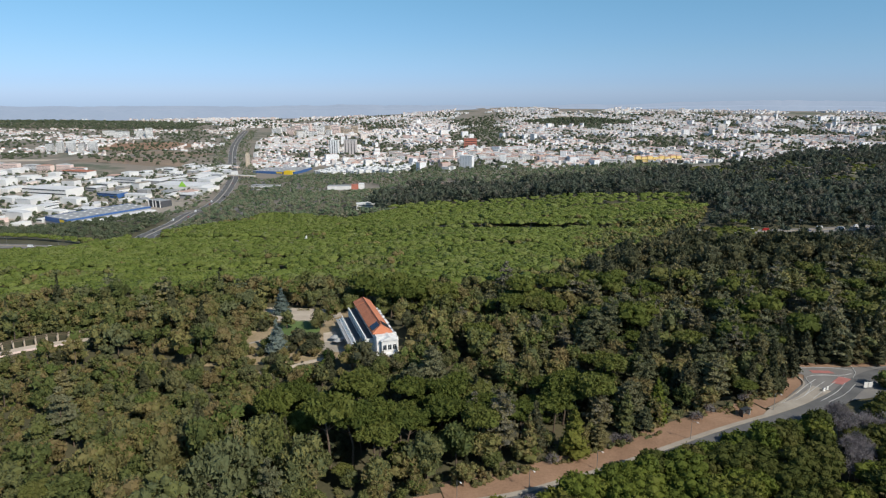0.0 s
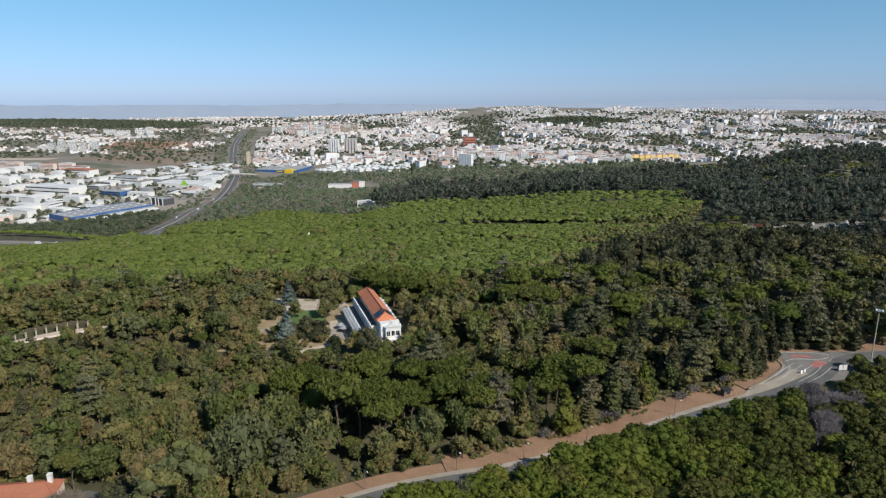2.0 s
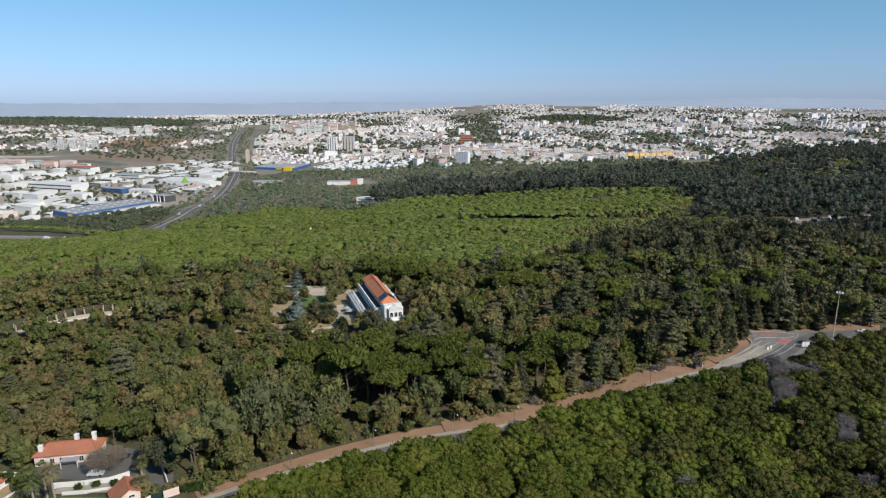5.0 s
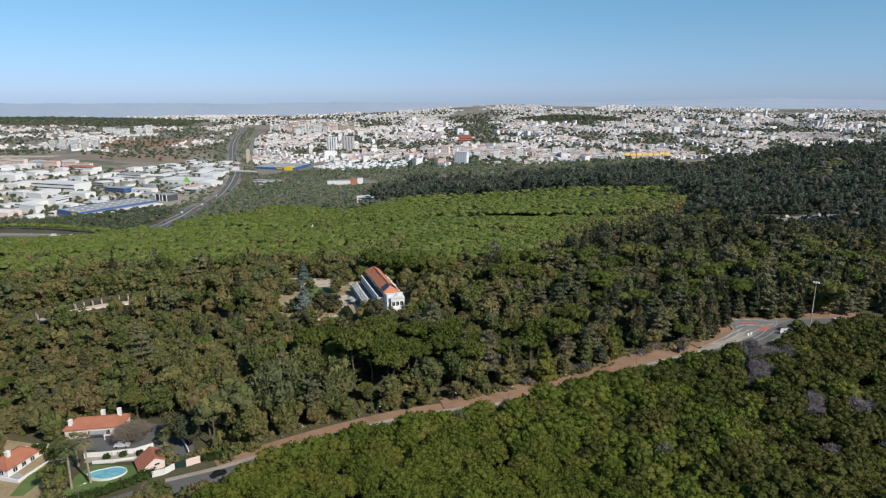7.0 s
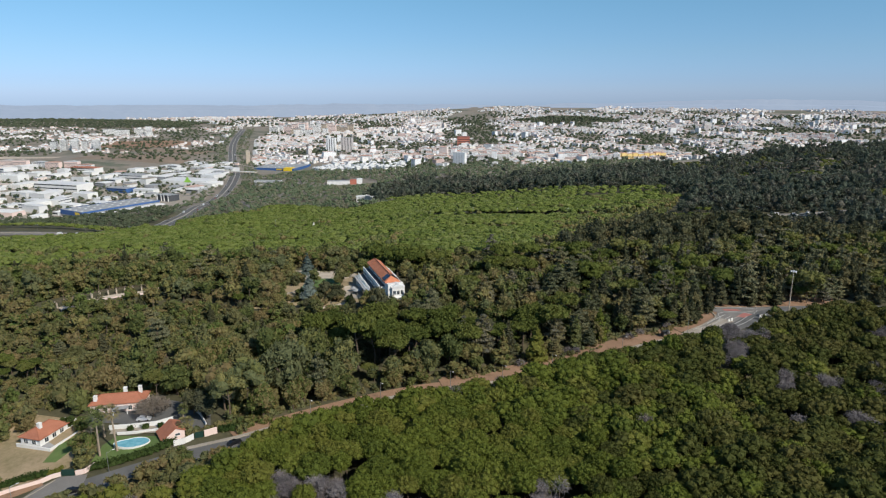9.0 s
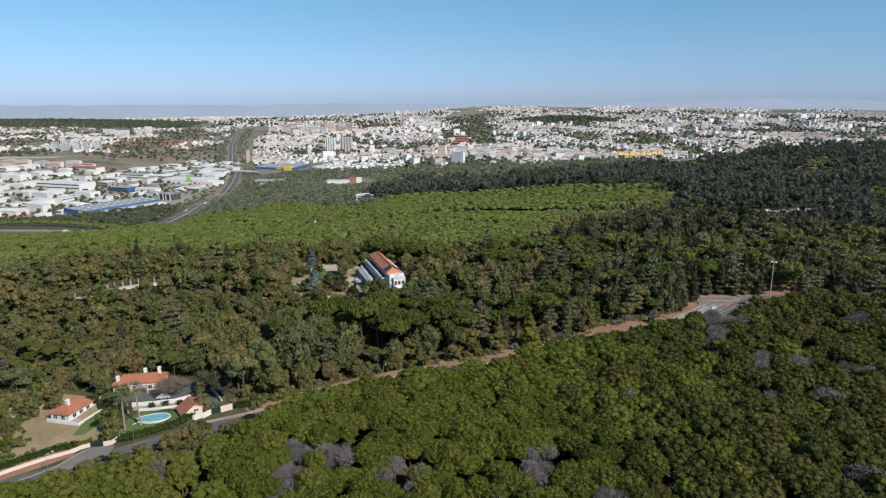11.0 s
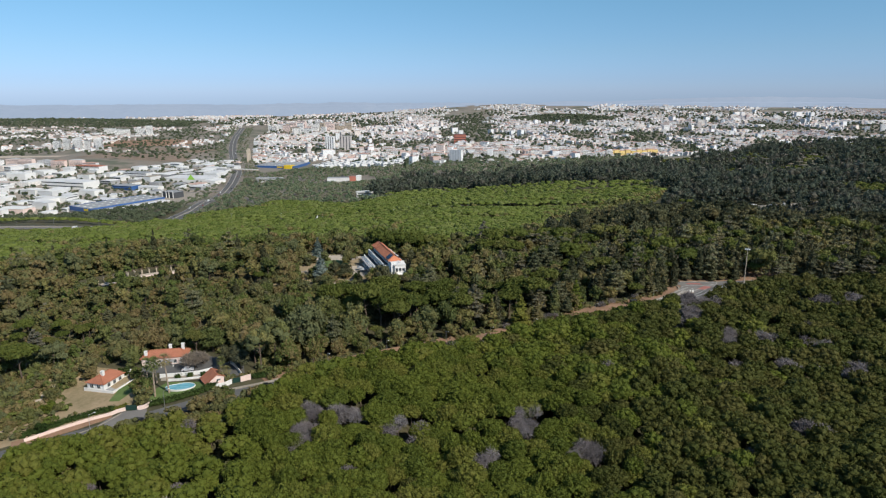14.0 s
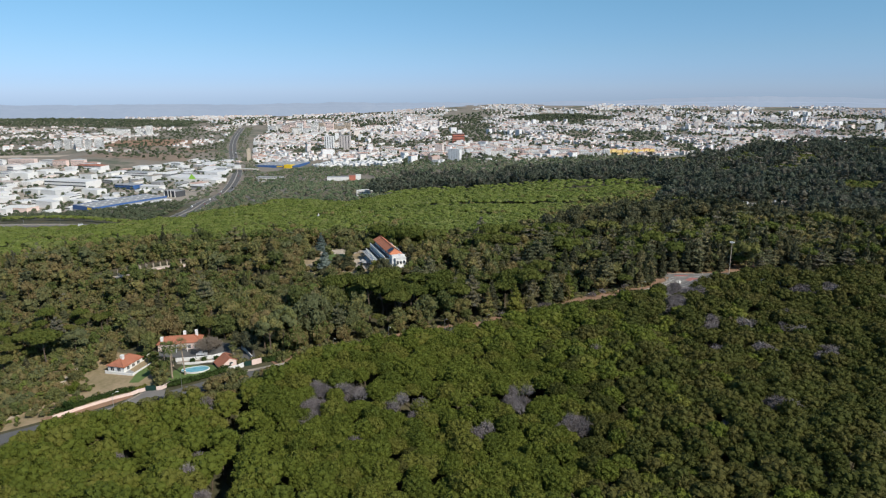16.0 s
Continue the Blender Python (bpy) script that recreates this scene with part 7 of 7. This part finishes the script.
bands(rb, 44, 20, 34, 4)
for i, (sx, sw, sh) in enumerate(((-1478, 48, 26), (-1408, 60, 24), (-1345, 40, 26), (-1290, 26, 40))):
    sl = hall("slab_block", sx, 2760 - 30 * (i % 2), 14, sw, 16, sh, M_WHITE, M_GREYROOF, "white apartment slab on the dry rise", "apartment block")
    bands(sl, sw, 16, sh, 8)
for i in range(7):
    ub = hall("grey_block", -1320 + 24 * i, 2090 + 16 * (i % 3), 10, 18, 22, 30 + 9 * ((i * 5) % 4) / 3, M_SHED, M_GREYROOF, "bare concrete apartment block", "apartment block")
    bands(ub, 18, 22, 32, 9)
for i in range(9):
    yb = hall("yellow_block", 484 + 19 * i, 1752 + 9 * i, 20, 17, 13, 19 + 2 * (i % 2), M_YELLOWWALL, M_TOWNROOF, "yellow terraced apartment block with a tiled roof", "apartment block", 0, 2.2)
    bands(yb, 18, 13, 13, 4)
villa = hall("white_villa", -135, 998, 6, 34, 11, 9, M_WHITE, M_WHITE, "white villa at the wood's edge", "house", 0, 1.8)
bands(villa, 30, 11, 8, 2)
rl = hall("sports_hall", -240, 1345, 6, 50, 22, 8, M_SHED, M_GREYROOF, "low white hall with a grey roof", "hall")
bm = bmesh.new()
box(bm, 25, 40, -11, 10, -4, 10)
part("red_block", bm, M_REDBRICK, rl, "red end block")
bm = bmesh.new()
box(bm, 40, 52, -11, 10, -4, 12)
part("white_block", bm, M_WHITE, rl)
gb = hall("glass_offices", -575, 1232, -30, 38, 24, 13, M_SLATE, M_GREYROOF, "dark glazed offices with white portal frames", "office")
for sx in (-19, 3):
    for (x0, x1, z0, z1) in ((sx, sx + 1.6, -2, 15), (sx + 13, sx + 14.6, -2, 15), (sx, sx + 14.6, 13.6, 15.2)):
        bm = bmesh.new()
        box(bm, x0, x1, -13.4, -12.1, z0, z1)
        part("portal", bm, M_WHITE, gb, "white portal frame")
tri = hall("garden_store", -610, 1440, -10, 120, 60, 9, M_SHED, M_SHED, "wide white store with a green gable sign", "store")
bm = bmesh.new()
v = [bm.verts.new(p) for p in ((2, -30.6, 6), (22, -30.6, 6), (12, -30.6, 19), (2, -30.2, 6), (22, -30.2, 6), (12, -30.2, 19))]
for q in ((0, 1, 2), (5, 4, 3), (0, 3, 4, 1), (1, 4, 5, 2), (2, 5, 3, 0)):
    bm.faces.new([v[i] for i in q])
part("gable_sign", bm, M_LIME, tri, "lime green triangular sign panel")
wv = hall("wood_villa", 43, 1180, 4, 26, 9, 7, M_WHITE, M_GREYROOF, "white house half hidden in the wood", "house")
fb = thing("road_bridge", spot(-548, 1590, -17), "concrete road bridge over the motorway", "bridge")
bm = bmesh.new()
box(bm, -60, 60, -5, 5, 7.0, 8.6)
part("deck", bm, M_GRAVEL, fb)
for px in (-32, -15, 15, 32):
    bm = bmesh.new()
    box(bm, px - 0.8, px + 0.8, -4, 4, -2, 7)
    part("pier", bm, M_GRAVEL, fb)
for sy in (-5, 4.7):
    bm = bmesh.new()
    box(bm, -60, 60, sy, sy + 0.3, 8.6, 9.7)
    part("railing", bm, M_WHITE, fb)

# industrial estate
for lx, ly, lr, lw, ll, lh, lwall, lroof, llab in ((-850, 1335, -16, 118, 46, 15, M_WHITE, M_SHED, "huge white hall of the industrial estate"), (-925, 1560, -14, 82, 30, 10, M_WHITE, M_TILE, "white hall with a red roof"),
                                                   (-760, 1480, -16, 70, 34, 12, M_SHED, M_GREYROOF, "long grey-roofed hall of the estate"), (-720, 1330, -18, 54, 30, 9, M_BLUE, M_GREYROOF, "blue-walled hall of the estate")):
    landmark = hall("large_hall", lx, ly, lr, lw, ll, lh, lwall, lroof, llab, "warehouse", 0, 1.6 * (lroof is M_TILE))
    bands(landmark, lw, ll, lh, 2, None, ("-y",))
for i in range(7):
    row_ob = hall("apartment_row", -1190 + 42 * i, 1588 + 12 * (i % 2), -6, 38, 14, 13 + 2 * (i % 3), M_PINK if i % 3 else M_TOWNWALL, M_TOWNROOF, "long pale pink apartment row behind the estate", "apartment block", 0, 1.6)
    row_ob["group"] = "apartment rows behind the estate"
    bands(row_ob, 38, 14, 13, 4, None, ("-y",))
ESTATE = [(-1500, 1120), (-1000, 1060), (-760, 1010), (-590, 1235), (-530, 1330), (-545, 1560), (-620, 1800), (-640, 1880), (-770, 1880), (-800, 1580), (-1100, 1570), (-1500, 1500)]
patch("estate_ground", [(-1500, 1120), (-1000, 1040), (-760, 990), (-575, 1050), (-500, 1235), (-520, 1330), (-545, 1560), (-620, 1800), (-640, 1880), (-770, 1880), (-800, 1580), (-1100, 1570), (-1500, 1500)], 0.5, M_PAVING, "pale paved yards of the industrial estate")
x, y = scatter(RT, ESTATE, 52, 0.26)
k = in_view(x, y, 40) & (np.hypot((x + 624) * 1.0, (y - 1132) * 0.8) > 84) & (np.hypot(x + 575, y - 1232) > 40) & (np.hypot(x + 610, y - 1440) > 66) & (np.hypot((x + 850) * 0.6, y - 1335) > 46) & (np.hypot((x + 925) * 0.7, y - 1560) > 36) & (np.hypot((x + 760) * 0.7, y - 1480) > 34) & (np.hypot(x + 720, y - 1330) > 40) & ((y < 1560) | (x > -920))
for ex, ey in zip(x[k], y[k]):
    w, l, h = 14 + 26 * RT.random(), 18 + 42 * RT.random() ** 1.5, 5 + 9 * RT.random() ** 2
    rf = (M_SHED, M_WHITE, M_GREYROOF, M_SHED, M_TOWNROOF, M_WHITE, M_WHITE, M_SHED, M_PAVING)[int(RT.integers(0, 9))]
    wl = (M_SHED, M_WHITE, M_SHED, M_WHITE, M_GREYROOF, M_TOWNWALL, M_PINK, M_SHED)[min(int(RT.integers(0, 8)), int(RT.integers(0, 9)))]
    ob = hall("warehouse", ex, ey, -16 + (90 if RT.random() < 0.4 else 0) + 4 * RT.normal(), w, l, h, wl, rf, "flat pale warehouse on the industrial estate", "warehouse", 0, 1.4 * (RT.random() < 0.4))
    ob["group"] = "warehouses of the estate"
    if RT.random() < 0.35:
        bands(ob, w, l, h, 1 + int(h > 9), None, ("-y",))
x, y = scatter(RT, ESTATE, 17)
k = (RT.random(len(x)) < 0.75) & in_view(x, y, 30)
x, y = x[k], y[k]
s = 0.8 + 0.6 * RT.random(len(x))
planted("estate_trees", RT, [rounded(np.random.default_rng(190 + i), 4, 1, 24, 0.9, 4.4, 0.9) for i in range(4)], x, y, ground(x, y) + 3.0 * s, s, s, M_TOWNTREE, "dark trees between the warehouses")
# white terraces above the wood
TERR = [(-400, 1770), (-330, 1690), (-130, 1580), (-100, 1640), (-130, 1790), (-330, 1860)]
x, y = scatter(RT, TERR, 21, 0.18)
for ex, ey in zip(x, y):
    ob = hall("terraced_house", ex, ey, 28 + 90 * (RT.random() < 0.3), 11, 15, 6.5 + 2 * RT.random(), M_WHITE, M_WHITE, "white stepped terraced house", "house")
    ob["group"] = "white terraces"
    bands(ob, 11, 15, 6.5, 1, None, ("-y",))
# apartment blocks of the town's near edge
x, y = scatter(RT, [(-330, 1890), (-80, 1800), (60, 1660), (400, 1620), (480, 1700), (520, 1900), (200, 2050), (-280, 2080)], 40, 0.3)
k = RT.random(len(x)) < 0.75
for ex, ey in zip(x[k], y[k]):
    w, l, st = 14 + 26 * RT.random(), 12 + 4 * RT.random(), int(RT.integers(3, 7))
    ob = hall("apartment_block", ex, ey, -6 + 12 * RT.random() + (90 if RT.random() < 0.25 else 0), w, l, 3.0 * st, (M_WHITE, M_TOWNWALL, M_SHED, M_PINK)[int(RT.integers(0, 4))], M_TOWNROOF, "pale apartment block at the town's edge", "apartment block", 0, 1.8 * (RT.random() < 0.6))
    ob["group"] = "apartment blocks of the near edge"
    bands(ob, w, l, 3.0 * st, st, None, ("-y",))
# tall pinkish blocks above the motorway
x, y = scatter(RT, [(-830, 2880), (-640, 2760), (-430, 2880), (-450, 3060), (-800, 3180)], 62, 0.3)
k = away(x, y, MOTORWAY) > 40
for ex, ey in zip(x[k], y[k]):
    w, hh = 22 + 20 * RT.random(), 24 + 22 * RT.random()
    ob = hall("tower_block", ex, ey, -8 + 16 * RT.random(), w, 18, hh, (M_PINK, M_WHITE, M_TOWNWALL, M_GRAVEL, M_PINK)[int(RT.integers(0, 5))], M_GREYROOF, "tall pale pink and cream apartment tower", "apartment block")
    ob["group"] = "towers above the motorway"
    bands(ob, w, 18, hh, 7, None, ("-y",))
patch("bare_field", [(-1300, 2180), (-1000, 2240), (-930, 2420), (-1100, 2520), (-1330, 2450)], 0.6, M_DIRT, "bare brown field beyond the estate")
patch("bare_slope", [(-1120, 2080), (-830, 2060), (-800, 2160), (-980, 2190), (-1130, 2170)], 0.6, M_FALLOW, "bare dry slope below the western houses")
patch("dry_field", [(-1500, 1730), (-1150, 1790), (-1140, 1840), (-1480, 1830)], 0.6, M_GRAVEL, "bleached stubble field")
patch("brown_hill", [(-1100, 1790), (-860, 1790), (-760, 1850), (-860, 2010), (-1080, 1960)], 0.6, M_FALLOW, "dry brown slope above the estate")
